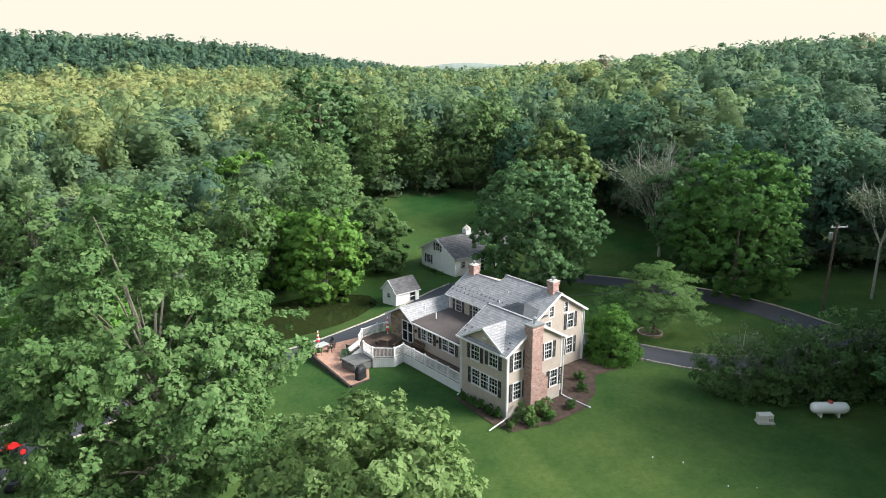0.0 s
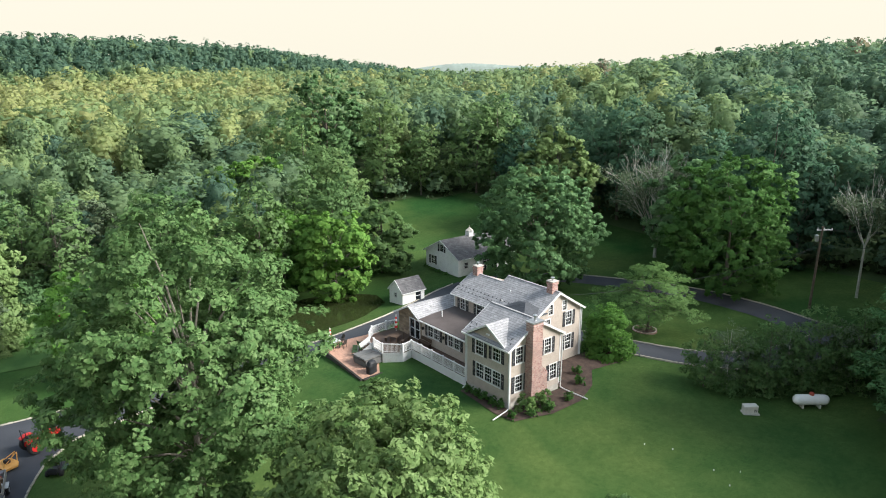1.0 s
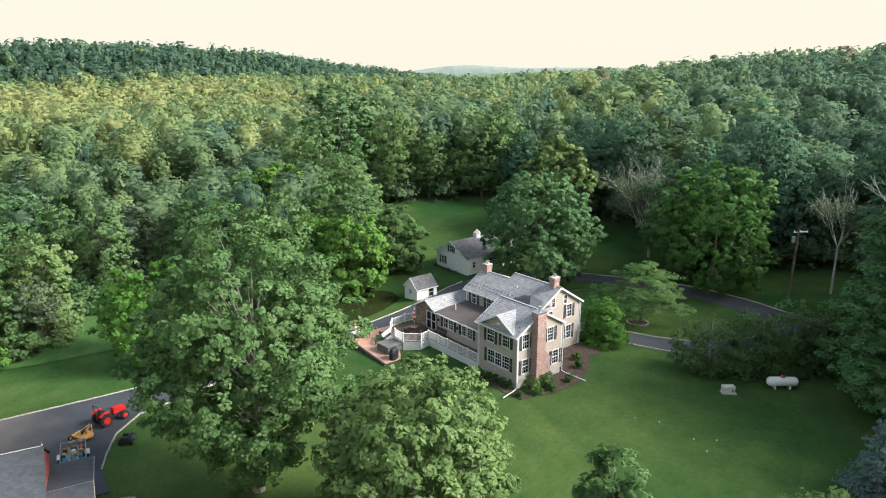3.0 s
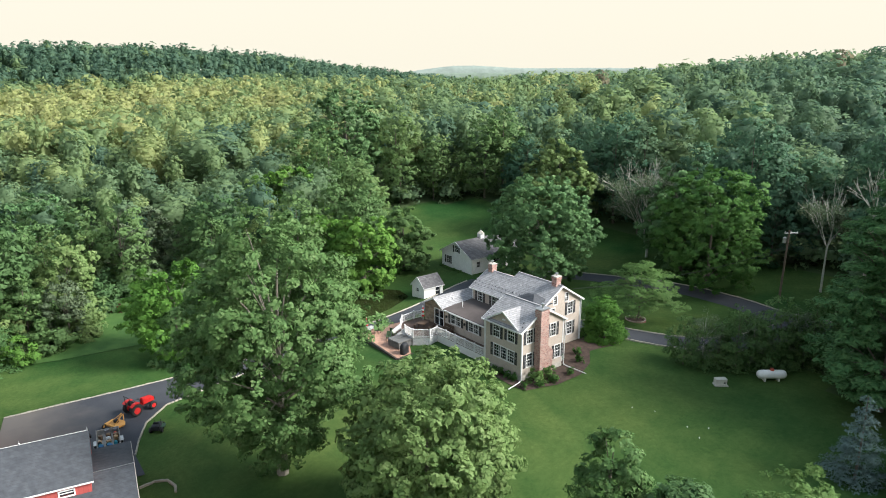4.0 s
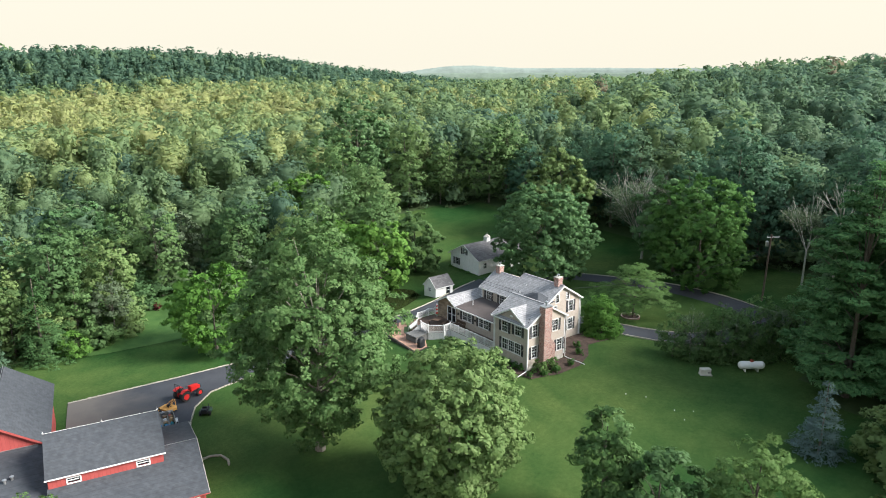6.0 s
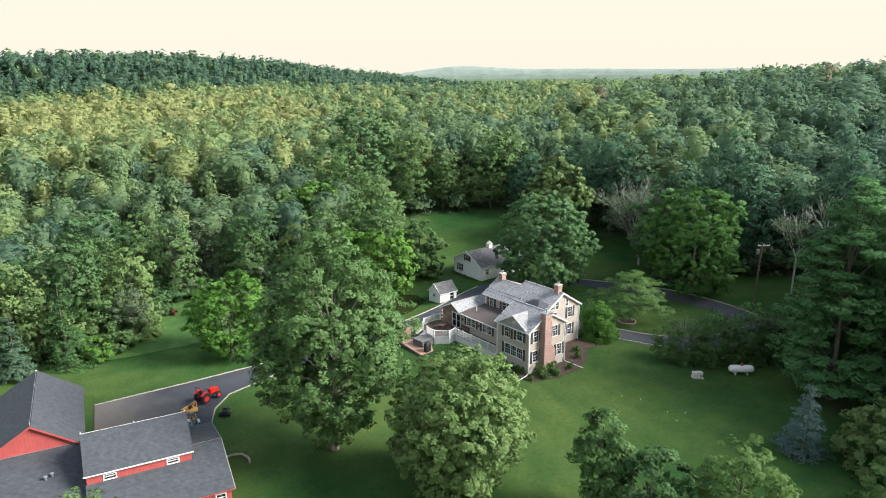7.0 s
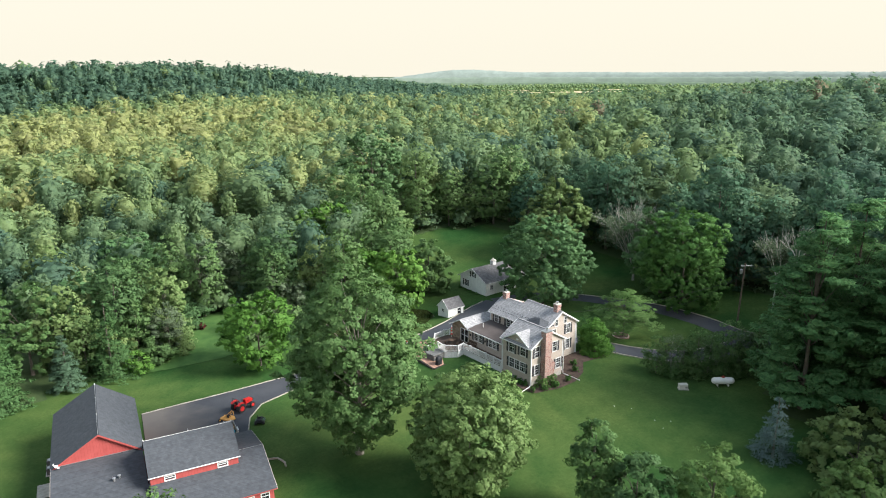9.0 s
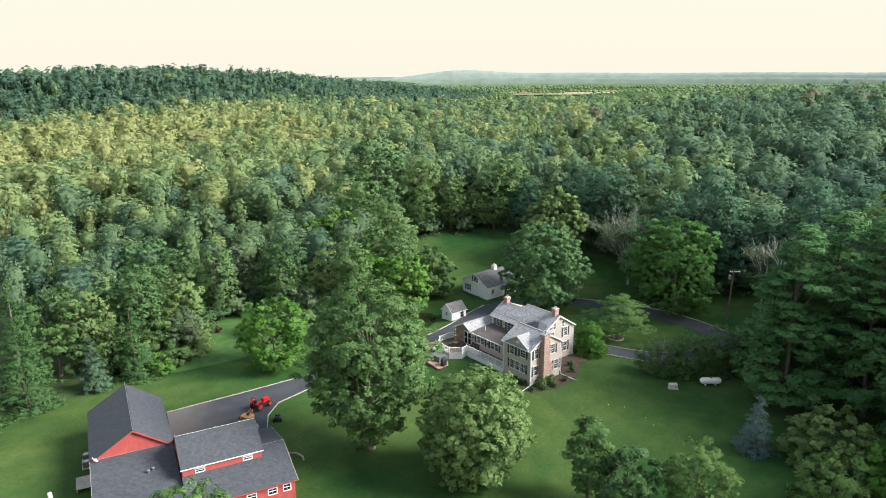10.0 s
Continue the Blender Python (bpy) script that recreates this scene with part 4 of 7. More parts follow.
def far_woods():
    """The countless trees behind, stamped from a few crowns of falling fineness."""
    sets = []
    for clumps, n, cards, size in LODS:
        sets.append([billow(np.random.default_rng(500 + i + 40 * j), H, R, tall, clumps, n, cards, size) for i, (H, R, tall) in enumerate(CANOPY) for j in range(3)])
    bush = [billow(np.random.default_rng(700 + j), 5.2, 3.0, 3.6, 16, 3, 130, 0.4) for j in range(3)]
    out, faces, tones, normals, k = [], [], [], [], 0
    for x, y, d, turn, size, kind, tone in FAR_WOOD + undergrowth():
        lod = 0 if d < 190 else 1 if d < 300 else 2 if d < 480 else 3
        v, f, nn = bush[int(turn) % 3] if kind < 0 else sets[lod][kind * 3 + int(turn) % 3]
        a = radians(turn)
        c, s = math.cos(a), math.sin(a)
        w, m = np.empty_like(v), nn.copy()
        wide = size if kind < 0 else size * (0.82 + 0.85 * ((turn * 7.13) % 1) ** 2.2)
        w[:, 0] = (v[:, 0] * c - v[:, 1] * s) * wide + x
        w[:, 1] = (v[:, 0] * s + v[:, 1] * c) * wide + y
        w[:, 2] = v[:, 2] * size * 0.96 + ground_z(x, y)
        m[:, 0] = nn[:, 0] * c - nn[:, 1] * s
        m[:, 1] = nn[:, 0] * s + nn[:, 1] * c
        out.append(w)
        faces.append(f + k)
        normals.append(m)
        k += len(w)
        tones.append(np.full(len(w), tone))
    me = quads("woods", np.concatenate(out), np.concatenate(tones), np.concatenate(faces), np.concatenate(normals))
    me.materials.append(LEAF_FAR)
    tagged(new("woods", me), "dense mixed broadleaf woods with green and yellow crowns, sunlight and shade in their colour", "woods", kind="stuff")


# clumps, fineness, sprays and spray size of a crown, by its distance
LODS = ((24, 3, 270, 0.45), (18, 2, 112, 0.62), (13, 2, 42, 0.9), (9, 2, 17, 1.3))
far_woods()


def far_hills():
    """Low wooded ridges on the horizon, paler with distance: haze is put into their colours."""
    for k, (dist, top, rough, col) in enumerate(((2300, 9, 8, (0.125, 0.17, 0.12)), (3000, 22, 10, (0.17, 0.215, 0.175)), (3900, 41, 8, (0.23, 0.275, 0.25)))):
        bm = bmesh.new()
        rows = []
        for i in range(721):
            a = radians(-60 + i / 6)
            dx = FWD[0] * math.cos(a) + SIDE[0] * math.sin(a)
            dy = FWD[1] * math.cos(a) + SIDE[1] * math.sin(a)
            h = top * (0.9 + 0.3 * noise.noise((i * 0.0117, k * 7.3, 0.4)))
            if k == 2:
                # a broad hump that falls away to one side
                h = (top * (0.97 + 0.12 * noise.noise((i * 0.03, 2.0, 0.4))) + 14 * math.exp(-((math.degrees(a) - 2.2) / 3.0) ** 2)) * max(0.3, smooth(-7, 0.5, math.degrees(a)))
            g = h
            h += rough * (0.3 * noise.noise((i * 0.3, k, 2.0)) + 0.25 * noise.noise((i * 1.1, k, 5.0)))
            col_row = []
            for q, z in ((0.985, -20), (0.993, g * 0.6), (1.0, h), (1.05, g * 0.6), (1.12, -20)):
                col_row.append(bm.verts.new((dx * dist * q, dy * dist * q, z)))
            rows.append(col_row)
        for a, b in zip(rows, rows[1:]):
            for j in range(4):
                bm.faces.new((a[j], a[j + 1], b[j + 1], b[j]))
        m = mat("hazed_ridge", rgb(*[c * 0.8 for c in col]), rgb(*[c * 1.12 for c in col]), 1.0, 0, 0.02, 0.09, 0, 0.0)
        for f in bm.faces:
            f.smooth = True
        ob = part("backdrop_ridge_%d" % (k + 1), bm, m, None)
        tagged(ob, "blue-green wooded ridge on the horizon with haze in its colour", "hills", kind="structure")


far_hills()


def plain():
    """Open country beyond the woods: pale fields and lines of trees."""
    rng = np.random.default_rng(31)
    straw = mat("stubble_field", rgb(0.42, 0.34, 0.2), rgb(0.6, 0.5, 0.33), 0.95, 0, 0.01, 0.2, 0)
    for k, (u, v, du, dv) in enumerate(((1420, 230, 26, 95), (1500, 330, 24, 70), (1570, 190, 26, 60), (1640, 400, 24, 60))):
        pts = []
        for i in range(14):
            a = 2 * math.pi * i / 14
            c, s = u + du * math.copysign(abs(math.cos(a)) ** 0.6, math.cos(a)), v + dv * math.copysign(abs(math.sin(a)) ** 0.6, math.sin(a))
            x, y = c * FWD[0] + s * SIDE[0], c * FWD[1] + s * SIDE[1]
            pts.append((x, y, ground_z(x, y) + 3.0))
        bm = bmesh.new()
        bm.faces.new([bm.verts.new(p) for p in pts])
        bmesh.ops.recalc_face_normals(bm, faces=bm.faces)
        if sum(f.normal.z for f in bm.faces) < 0:
            bmesh.ops.reverse_faces(bm, faces=bm.faces)
        tagged(part("field_%d" % (k + 1), bm, straw), "pale stubble field far beyond the woods", "field", kind="structure")
    out = []
    r2 = np.random.default_rng(77)
    v, f, nn = billow(r2, 13, 6.5, 6.0, 10, 2, 8, 1.3)
    for row in range(60):
        u0, v0 = rng.uniform(1400, 2100), rng.uniform(-350, 1000)
        n, slope = int(rng.integers(14, 40)), rng.uniform(-0.35, 0.35)
        for i in range(n):
            u, w = u0 + slope * 9 * i + rng.uniform(-6, 6), v0 + 9 * i + rng.uniform(-3, 3)
            x, y = u * FWD[0] + w * SIDE[0], u * FWD[1] + w * SIDE[1]
            q = v * rng.uniform(0.6, 1.25)
            out.append(q + np.array([x, y, ground_z(x, y)]))
    faces = np.concatenate([f + i * len(v) for i in range(len(out))])
    me = quads("tree_lines", np.concatenate(out), np.repeat(rng.uniform(0.3, 0.6, len(out)), len(v)), faces, np.concatenate([nn] * len(out)))
    me.materials.append(LEAF_FAR)
    tagged(new("tree_lines", me), "far lines of trees between fields", "trees", kind="stuff")


plain()

# ---- house ----
def wall_panel(bm, p0, p1, z0, z1, holes=(), t=0.22, inward=None):
    """An upright wall from p0 to p1 (left to right as seen from outside) with openings (s0, s1, z0, z1) through it."""
    p0, p1 = Vector(p0), Vector(p1)
    d = (p1 - p0)
    L = d.length
    d.normalize()
    n = Vector((d.y, -d.x)) * -t
    us = sorted({0.003, L - 0.003, *[h[0] for h in holes], *[h[1] for h in holes]})
    zs = sorted({z0, z1, *[h[2] for h in holes], *[h[3] for h in holes]})
    for a, b in zip(us, us[1:]):
        for c, e in zip(zs, zs[1:]):
            if any(h[0] - 1e-6 <= a and b <= h[1] + 1e-6 and h[2] - 1e-6 <= c and e <= h[3] + 1e-6 for h in holes):
                continue
            q = [p0 + d * a, p0 + d * b]
            slab(bm, [(q[0].x, q[0].y, c), (q[1].x, q[1].y, c), (q[1].x, q[1].y, e), (q[0].x, q[0].y, e)], (n.x, n.y, 0))
    return bm


def window(house, p0, p1, hole, cols=3, rows=4, shutters=True, double=1, label=""):
    """A sash window with frame, bars, pane and shutters in an opening of the wall from p0 to p1."""
    p0, p1 = Vector(p0), Vector(p1)
    d = (p1 - p0).normalized()
    ang = math.degrees(math.atan2(d.y, d.x))
    s0, s1, z0, z1 = hole
    m = pose(p0.x + d.x * s0, p0.y + d.y * s0, z0, 0, 0, ang)
    W, H = s1 - s0, z1 - z0
    bm = bmesh.new()
    f = 0.1
    box(bm, -f, 0.0, -0.035, 0.06, -f, H + f)
    box(bm, W, W + f, -0.035, 0.06, -f, H + f)
    box(bm, 0, W, -0.035, 0.06, H, H + f)
    box(bm, 0, W, -0.06, 0.06, -f, 0)
    w = part("window", bm, WHITE, house, label or "white sash window with small panes", m)
    for k in range(1, double):
        part("mullion", boxes((W * k / double - 0.06, W * k / double + 0.06, -0.03, 0.06, 0, H)), WHITE, w)
    part("meeting_rail", boxes((0, W, 0.03, 0.075, H / 2 - 0.035, H / 2 + 0.035)), WHITE, w)
    n = cols * double
    for k in range(1, n):
        if k % cols:
            part("glazing_bar", boxes((W * k / n - 0.008, W * k / n + 0.008, 0.035, 0.07, 0, H)), WHITE, w)
    for k in range(1, rows):
        if k * 2 != rows:
            part("glazing_bar", boxes((0, W, 0.035, 0.07, H * k / rows - 0.008, H * k / rows + 0.008)), WHITE, w)
    part("pane", boxes((0.0, W, 0.085, 0.095, 0, H)), GLASS, w)
    if shutters:
        sw = 0.36
        for x0 in (-f - sw - 0.01, W + f + 0.01):
            sb = boxes((x0, x0 + 0.05, -0.045, -0.004, -0.06, H + 0.04), (x0 + sw - 0.05, x0 + sw, -0.045, -0.004, -0.06, H + 0.04), (x0 + 0.05, x0 + sw - 0.05, -0.045, -0.004, -0.06, 0.02), (x0 + 0.05, x0 + sw - 0.05, -0.045, -0.004, H - 0.04, H + 0.04), (x0 + 0.05, x0 + sw - 0.05, -0.045, -0.004, H * 0.45, H * 0.52))
            k = 0.03
            while k < H - 0.06:
                if not H * 0.42 < k < H * 0.52:
                    slab(sb, [(x0 + 0.05, -0.04, k), (x0 + sw - 0.05, -0.04, k), (x0 + sw - 0.05, -0.008, k + 0.07), (x0 + 0.05, -0.008, k + 0.07)], (0, 0, 0.012))
                k += 0.11
            part("shutter", sb, SHUTTER, house, "black louvred shutter", m)
    return w


def gable_panel(bm, p0, p1, z1, apex, top, holes=(), t=0.22):
    """The triangle above a wall, with openings (s0, s1, z0, z1) through it."""
    p0, p1 = Vector(p0), Vector(p1)
    d = p1 - p0
    L = d.length
    d.normalize()
    n = Vector((d.y, -d.x)) * -t
    line = lambda s: z1 + (top - z1) * (s / apex if s <= apex else (L - s) / (L - apex))
    us = sorted({0.003, apex, L - 0.003, *[h[0] for h in holes], *[h[1] for h in holes]})

    def piece(a, b, lo, hi):
        q0, q1 = p0 + d * a, p0 + d * b
        pts = [(q0.x, q0.y, lo(a)), (q1.x, q1.y, lo(b)), (q1.x, q1.y, hi(b)), (q0.x, q0.y, hi(a))]
        keep = [v for i, v in enumerate(pts) if Vector(v) != Vector(pts[i - 1])]
        if len(keep) > 2:
            slab(bm, keep, (n.x, n.y, 0))

    for a, b in zip(us, us[1:]):
        hole = [h for h in holes if h[0] - 1e-6 <= a and b <= h[1] + 1e-6]
        if hole:
            if hole[0][2] > z1 + 1e-6:
                piece(a, b, lambda s: z1, lambda s: hole[0][2])
            piece(a, b, lambda s: hole[0][3], line)
        else:
            piece(a, b, lambda s: z1, line)
    return bm


def wall(house, name, p0, p1, z0, z1, wins=(), material=None, gable=None, label="", t=0.22, high=()):
    """A wall with its windows; wins: (s0, s1, z0, z1, options). gable: (apex along the wall, apex height); high: windows up in the gable."""
    bm = bmesh.new()
    wall_panel(bm, p0, p1, z0, z1, [w[:4] for w in wins], t)
    if gable:
        gable_panel(bm, p0, p1, z1, gable[0], gable[1], [w[:4] for w in high], t)
    bmesh.ops.remove_doubles(bm, verts=bm.verts, dist=0.0005)
    ob = part(name, bm, material or SIDING, house, label)
    for w in (*wins, *high):
        window(house, p0, p1, w[:4], **(w[4] if len(w) > 4 else {}))
    return ob


def roof_plane(bm, a, b, c, d, t=0.12):
    """A sloping slab with corners a, b (eave) and c, d (ridge)."""
    n = (Vector(b) - Vector(a)).cross(Vector(d) - Vector(a)).normalized()
    if n.z < 0:
        n = -n
    return slab(bm, [a, b, c, d], n * t)


house = thing("house", "two-storey taupe clapboard house with grey slate roofs and black shutters", "house", pose(0, 0, 0))
G0 = -1.4
W, L, EV, RG = 6.45, 5.7, 5.12, 6.95
# wing walls
wall(house, "wall", (0, L), (0, 0), 0.0, EV, [(1.3, 2.3, 3.3, 4.75, {}), (3.55, 4.55, 3.45, 4.9, {}), (1.4, 4.55, 1.05, 2.4, dict(double=3, cols=3))])
wall(house, "wall", (0, 0), (W, 0), 0.0, EV, [(0.72, 1.6, 3.5, 4.98, {}), (0.72, 1.6, 0.85, 2.3, {}), (4.3, 5.15, 3.45, 4.85, {}), (5.12, 6.0, 0.7, 2.15, {})], gable=(W / 2, RG - 0.04))
wall(house, "wall", (W, 0), (W, L), 0.0, EV, [])
wall(house, "wall", (W, L), (0, L), 0.0, EV, [], gable=(W / 2, RG - 0.04))
part("foundation", boxes((0.03, W - 0.03, 0.03, L - 0.03, G0, 0.0)), CONCRETE, house, "pale concrete foundation")
bm = bmesh.new()
ov = 0.32
sl = (RG - EV) / (W / 2)
roof_plane(bm, (-ov, -0.2, EV - ov * sl), (-ov, L + 0.2, EV - ov * sl), (W / 2, L + 0.2, RG), (W / 2, -0.2, RG))
roof_plane(bm, (W + ov, L + 0.2, EV - ov * sl), (W + ov, -0.2, EV - ov * sl), (W / 2, -0.2, RG), (W / 2, L + 0.2, RG))
part("roof", bm, ROOF, house, "grey slate roof")
# main block
MX0, MX1, MY0, MY1, MEV, MRX, MRG = 6.8, 14.0, 4.0, 11.05, 4.75, 10.45, 6.9
part("foundation", boxes((MX0 + 0.03, MX1 - 0.03, MY0 + 0.03, 15.6, G0 - 0.8, -0.6)), CONCRETE, house, "pale concrete foundation")
wall(house, "wall", (MX0, MY0), (MX1, MY0), -0.6, MEV, [(4.95, 5.8, 3.15, 4.6, {}), (4.95, 5.8, 0.55, 2.1, {}), (1.9, 2.6, 3.3, 4.4, dict(shutters=False))], gable=(MRX - MX0, MRG - 0.04), high=[(2.4, 2.95, 4.85, 5.85, dict(shutters=False, cols=2)), (4.4, 4.95, 4.9, 5.85, dict(shutters=False, cols=2))])
wall(house, "wall", (MX1, MY0), (MX1, 15.6), -0.6, MEV, [])
wall(house, "wall", (MX1, 15.6), (MX0, 15.6), -0.6, MEV, [], gable=(4.0, 6.3))
wall(house, "wall", (MX0, 15.6), (MX0, MY0), -0.6, MEV, [(1.0, 1.85, 3.15, 4.5, {}), (3.65, 4.5, 3.15, 4.5, {})])
bm = bmesh.new()
msl = (MRG - MEV) / (MRX - MX0)
roof_plane(bm, (MX0 - 0.3, MY0 - 0.25, MEV - 0.3 * msl), (MX0 - 0.3, MY1, MEV - 0.3 * msl), (MRX, MY1, MRG), (MRX, MY0 - 0.25, MRG))
roof_plane(bm, (MX1 + 0.35, MY1, MEV - 0.35 * msl), (MX1 + 0.35, MY0 - 0.25, MEV - 0.35 * msl), (MRX, MY0 - 0.25, MRG), (MRX, MY1, MRG))
part("roof", bm, ROOF, house, "grey slate roof")
bm = bmesh.new()
LRX = 9.6
LRG = MEV + (LRX - MX0) * msl
roof_plane(bm, (MX0 - 0.3, MY1, MEV - 0.3 * msl), (MX0 - 0.3, 15.85, MEV - 0.3 * msl), (LRX, 15.85, LRG), (LRX, MY1, LRG))
roof_plane(bm, (MX1 - 1.0, 15.85, MEV - 0.3), (MX1 - 1.0, MY1, MEV - 0.3), (LRX, MY1, LRG), (LRX, 15.85, LRG))
part("roof", bm, ROOF, house, "grey slate roof")
# low addition
AX = 2.1
wall(house, "wall", (AX, 15.4), (AX, L), -0.6, 2.75, [(1.15, 2.95, 1.3, 2.4, dict(double=2)), (4.45, 6.25, 1.3, 2.4, dict(double=2))])
bm = bmesh.new()
roof_plane(bm, (AX - 0.35, L - 0.02, 2.72), (AX - 0.35, 15.6, 2.72), (MX0 + 0.02, 15.6, 3.0), (MX0 + 0.02, L - 0.02, 3.0), 0.14)
part("roof", bm, DARK_ROOF, house, "dark brown low-slope roof")
SY0, SY1, SYM, SRG = 15.4, 19.6, 17.3, 3.75
wall(house, "wall", (AX, SY1), (AX, SY0), -0.6, 2.5, [(2.15, 3.85, 0.3, 2.35, dict(shutters=False, double=2, cols=1, rows=2, label="white sliding glass door"))], STONE, gable=(SY1 - SYM, SRG - 0.05), label="brown field stone gable wall")
wall(house, "wall", (10.2, SY1), (AX, SY1), -0.9, 2.5, [])
bm = bmesh.new()
roof_plane(bm, (AX - 0.4, SY0 - 0.2, 2.6), (9.0, SY0 - 0.2, 2.6), (9.0, SYM, SRG), (AX - 0.4, SYM, SRG))
roof_plane(bm, (9.0, SY1 + 0.4, 2.4), (AX - 0.4, SY1 + 0.4, 2.4), (AX - 0.4, SYM, SRG), (9.0, SYM, SRG))
part("roof", bm, ROOF_X, house, "grey slate cross roof")
# chimneys
def chimney_body(x0, x1, x2, y):
    """A tall stack with a wider lower part whose shoulder slopes in."""
    bm = bmesh.new()
    slab(bm, [(x0, -0.003, G0), (x2, -0.003, G0), (x2, -0.003, 2.3), (x1, -0.003, 3.0), (x1, -0.003, 7.15), (x0, -0.003, 7.15)], (0, y, 0))
    box(bm, x0 - 0.05, x1 + 0.05, y - 0.05, 0.02, 6.75, 6.95)
    return bm


part("chimney", chimney_body(1.88, 3.1, 3.85, -0.88), BRICK, house, "broad red brick chimney")


# added boxes whose near-black colour stands for the darkness of unlit rooms
for x0, x1, y0, y1, z0, z1 in ((0.5, W - 0.5, 0.5, L - 0.5, 0.05, EV - 0.1), (MX0 + 0.5, MX1 - 0.5, MY0 + 0.5, 15.1, -0.5, MEV - 0.1), (AX + 0.5, MX0 - 0.3, L + 0.3, 18.9, -0.5, 2.4)):
    part("room_lining", boxes((x0, x1, y0, y1, z0, z1)), DIM, house, "near-black box standing in for the unlit rooms behind the windows")

# ---- house trim ----
def strip(name, p, q, w, h, material, parent, label=""):
    """A straight board of rectangular section from p to q."""
    p, q = Vector(p), Vector(q)
    d = q - p
    m = Matrix.Translation(p) @ d.to_track_quat("X", "Z").to_matrix().to_4x4()
    return part(name, boxes((0, d.length, -w / 2, w / 2, -h / 2, h / 2)), material, parent, label, m)


def rake(parent, y, x0, z0, xr, zr, x1, z1, material=None, name="rake_board"):
    """White boards up both slopes of a gable that faces along y."""
    strip(name, (x0, y, z0), (xr, y, zr), 0.05, 0.2, material or WHITE, parent)
    strip(name, (x1, y, z1), (xr, y, zr), 0.05, 0.2, material or WHITE, parent)


for cx, cy, z0, z1 in ((0, 0, 0.0, EV), (0, L, 0.0, EV), (W, 0, 0.0, EV), (MX1, MY0, -0.6, MEV), (MX0, 15.6, 2.95, MEV)):
    sx, sy = (-1 if cx in (0, MX0) else 1), (-1 if cy in (0, MY0) else 1)
    bm = boxes((min(cx + sx * 0.03, cx - sx * 0.12), max(cx + sx * 0.03, cx - sx * 0.12), min(cy + sy * 0.03, cy), max(cy + sy * 0.03, cy), z0, z1), (min(cx + sx * 0.03, cx), max(cx + sx * 0.03, cx), min(cy, cy - sy * 0.12), max(cy, cy - sy * 0.12), z0, z1))
    part("corner_board", bm, WHITE, house, "white corner board")
ez = EV - ov * sl
rake(house, -0.24, -ov, ez + 0.0, W / 2, RG + 0.03, W + ov, ez + 0.0)
rake(house, L + 0.24, -ov, ez, W / 2, RG + 0.03, W + ov, ez)
for x in (-ov - 0.07, W + ov + 0.07):
    strip("gutter", (x, -0.25, ez + 0.02), (x, L + 0.25, ez + 0.02), 0.13, 0.12, WHITE, house, "white gutter")
    part("soffit", boxes((min(x, 0 if x < 0 else W), max(x, 0 if x < 0 else W), -0.2, L + 0.2, ez - 0.1, ez - 0.07)), WHITE, house)
mez = MEV - 0.3 * msl
rake(house, MY0 - 0.28, MX0 - 0.3, mez, MRX, MRG + 0.03, MX1 + 0.35, MEV - 0.35 * msl)
strip("gutter", (MX0 - 0.36, L + 0.3, mez + 0.02), (MX0 - 0.36, 15.9, mez + 0.02), 0.12, 0.12, WHITE, house, "white gutter")
strip("gutter", (MX1 + 0.42, MY0 - 0.25, mez), (MX1 + 0.42, 11.0, mez), 0.12, 0.12, WHITE, house, "white gutter")
strip("rake_board", (MX0 - 0.3, 15.88, mez), (LRX, 15.88, LRG + 0.03), 0.05, 0.2, WHITE, house)
strip("gutter", (AX - 0.41, L, 2.76), (AX - 0.41, 15.15, 2.76), 0.12, 0.12, WHITE, house, "white gutter")
strip("rake_board", (AX - 0.43, SY0 - 0.2, 2.62), (AX - 0.43, SYM, SRG + 0.03), 0.05, 0.16, WHITE, house)
strip("rake_board", (AX - 0.43, SY1 + 0.4, 2.42), (AX - 0.43, SYM, SRG + 0.03), 0.05, 0.16, WHITE, house)
# snow guards in two rows above the eaves
guard = bpy.data.meshes.new("snow_guard")
_b = boxes((-0.05, 0.05, -0.04, 0.04, 0.0, 0.09))
_b.to_mesh(guard)
_b.free()
guard.materials.append(BLACK)
for row, up in ((0, 0.35), (1, 0.8)):
    for k in range(9):
        y = 0.2 + 0.66 * k + 0.3 * row
        if not 0.8 < y < 4.7:
            part("snow_guard", guard, None, house, "", pose(up - 0.1, y, EV + (up - 0.1) * sl + 0.13))
    for k in range(17):
        y = MY0 + 1.9 + 0.6 * k + 0.3 * row
        part("snow_guard", guard, None, house, "", pose(MX0 + up, y, MEV + up * msl + 0.13))
# ridge caps
for a, b in (((W / 2, -0.2, RG + 0.13), (W / 2, L + 0.2, RG + 0.13)), ((MRX, MY0 - 0.25, MRG + 0.13), (MRX, MY1, MRG + 0.13)), ((LRX, MY1, LRG + 0.12), (LRX, 15.85, LRG + 0.12)), ((AX - 0.4, SYM, SRG + 0.12), (7.6, SYM, SRG + 0.12))):
    strip("ridge_cap", a, b, 0.22, 0.05, ROOF, house)
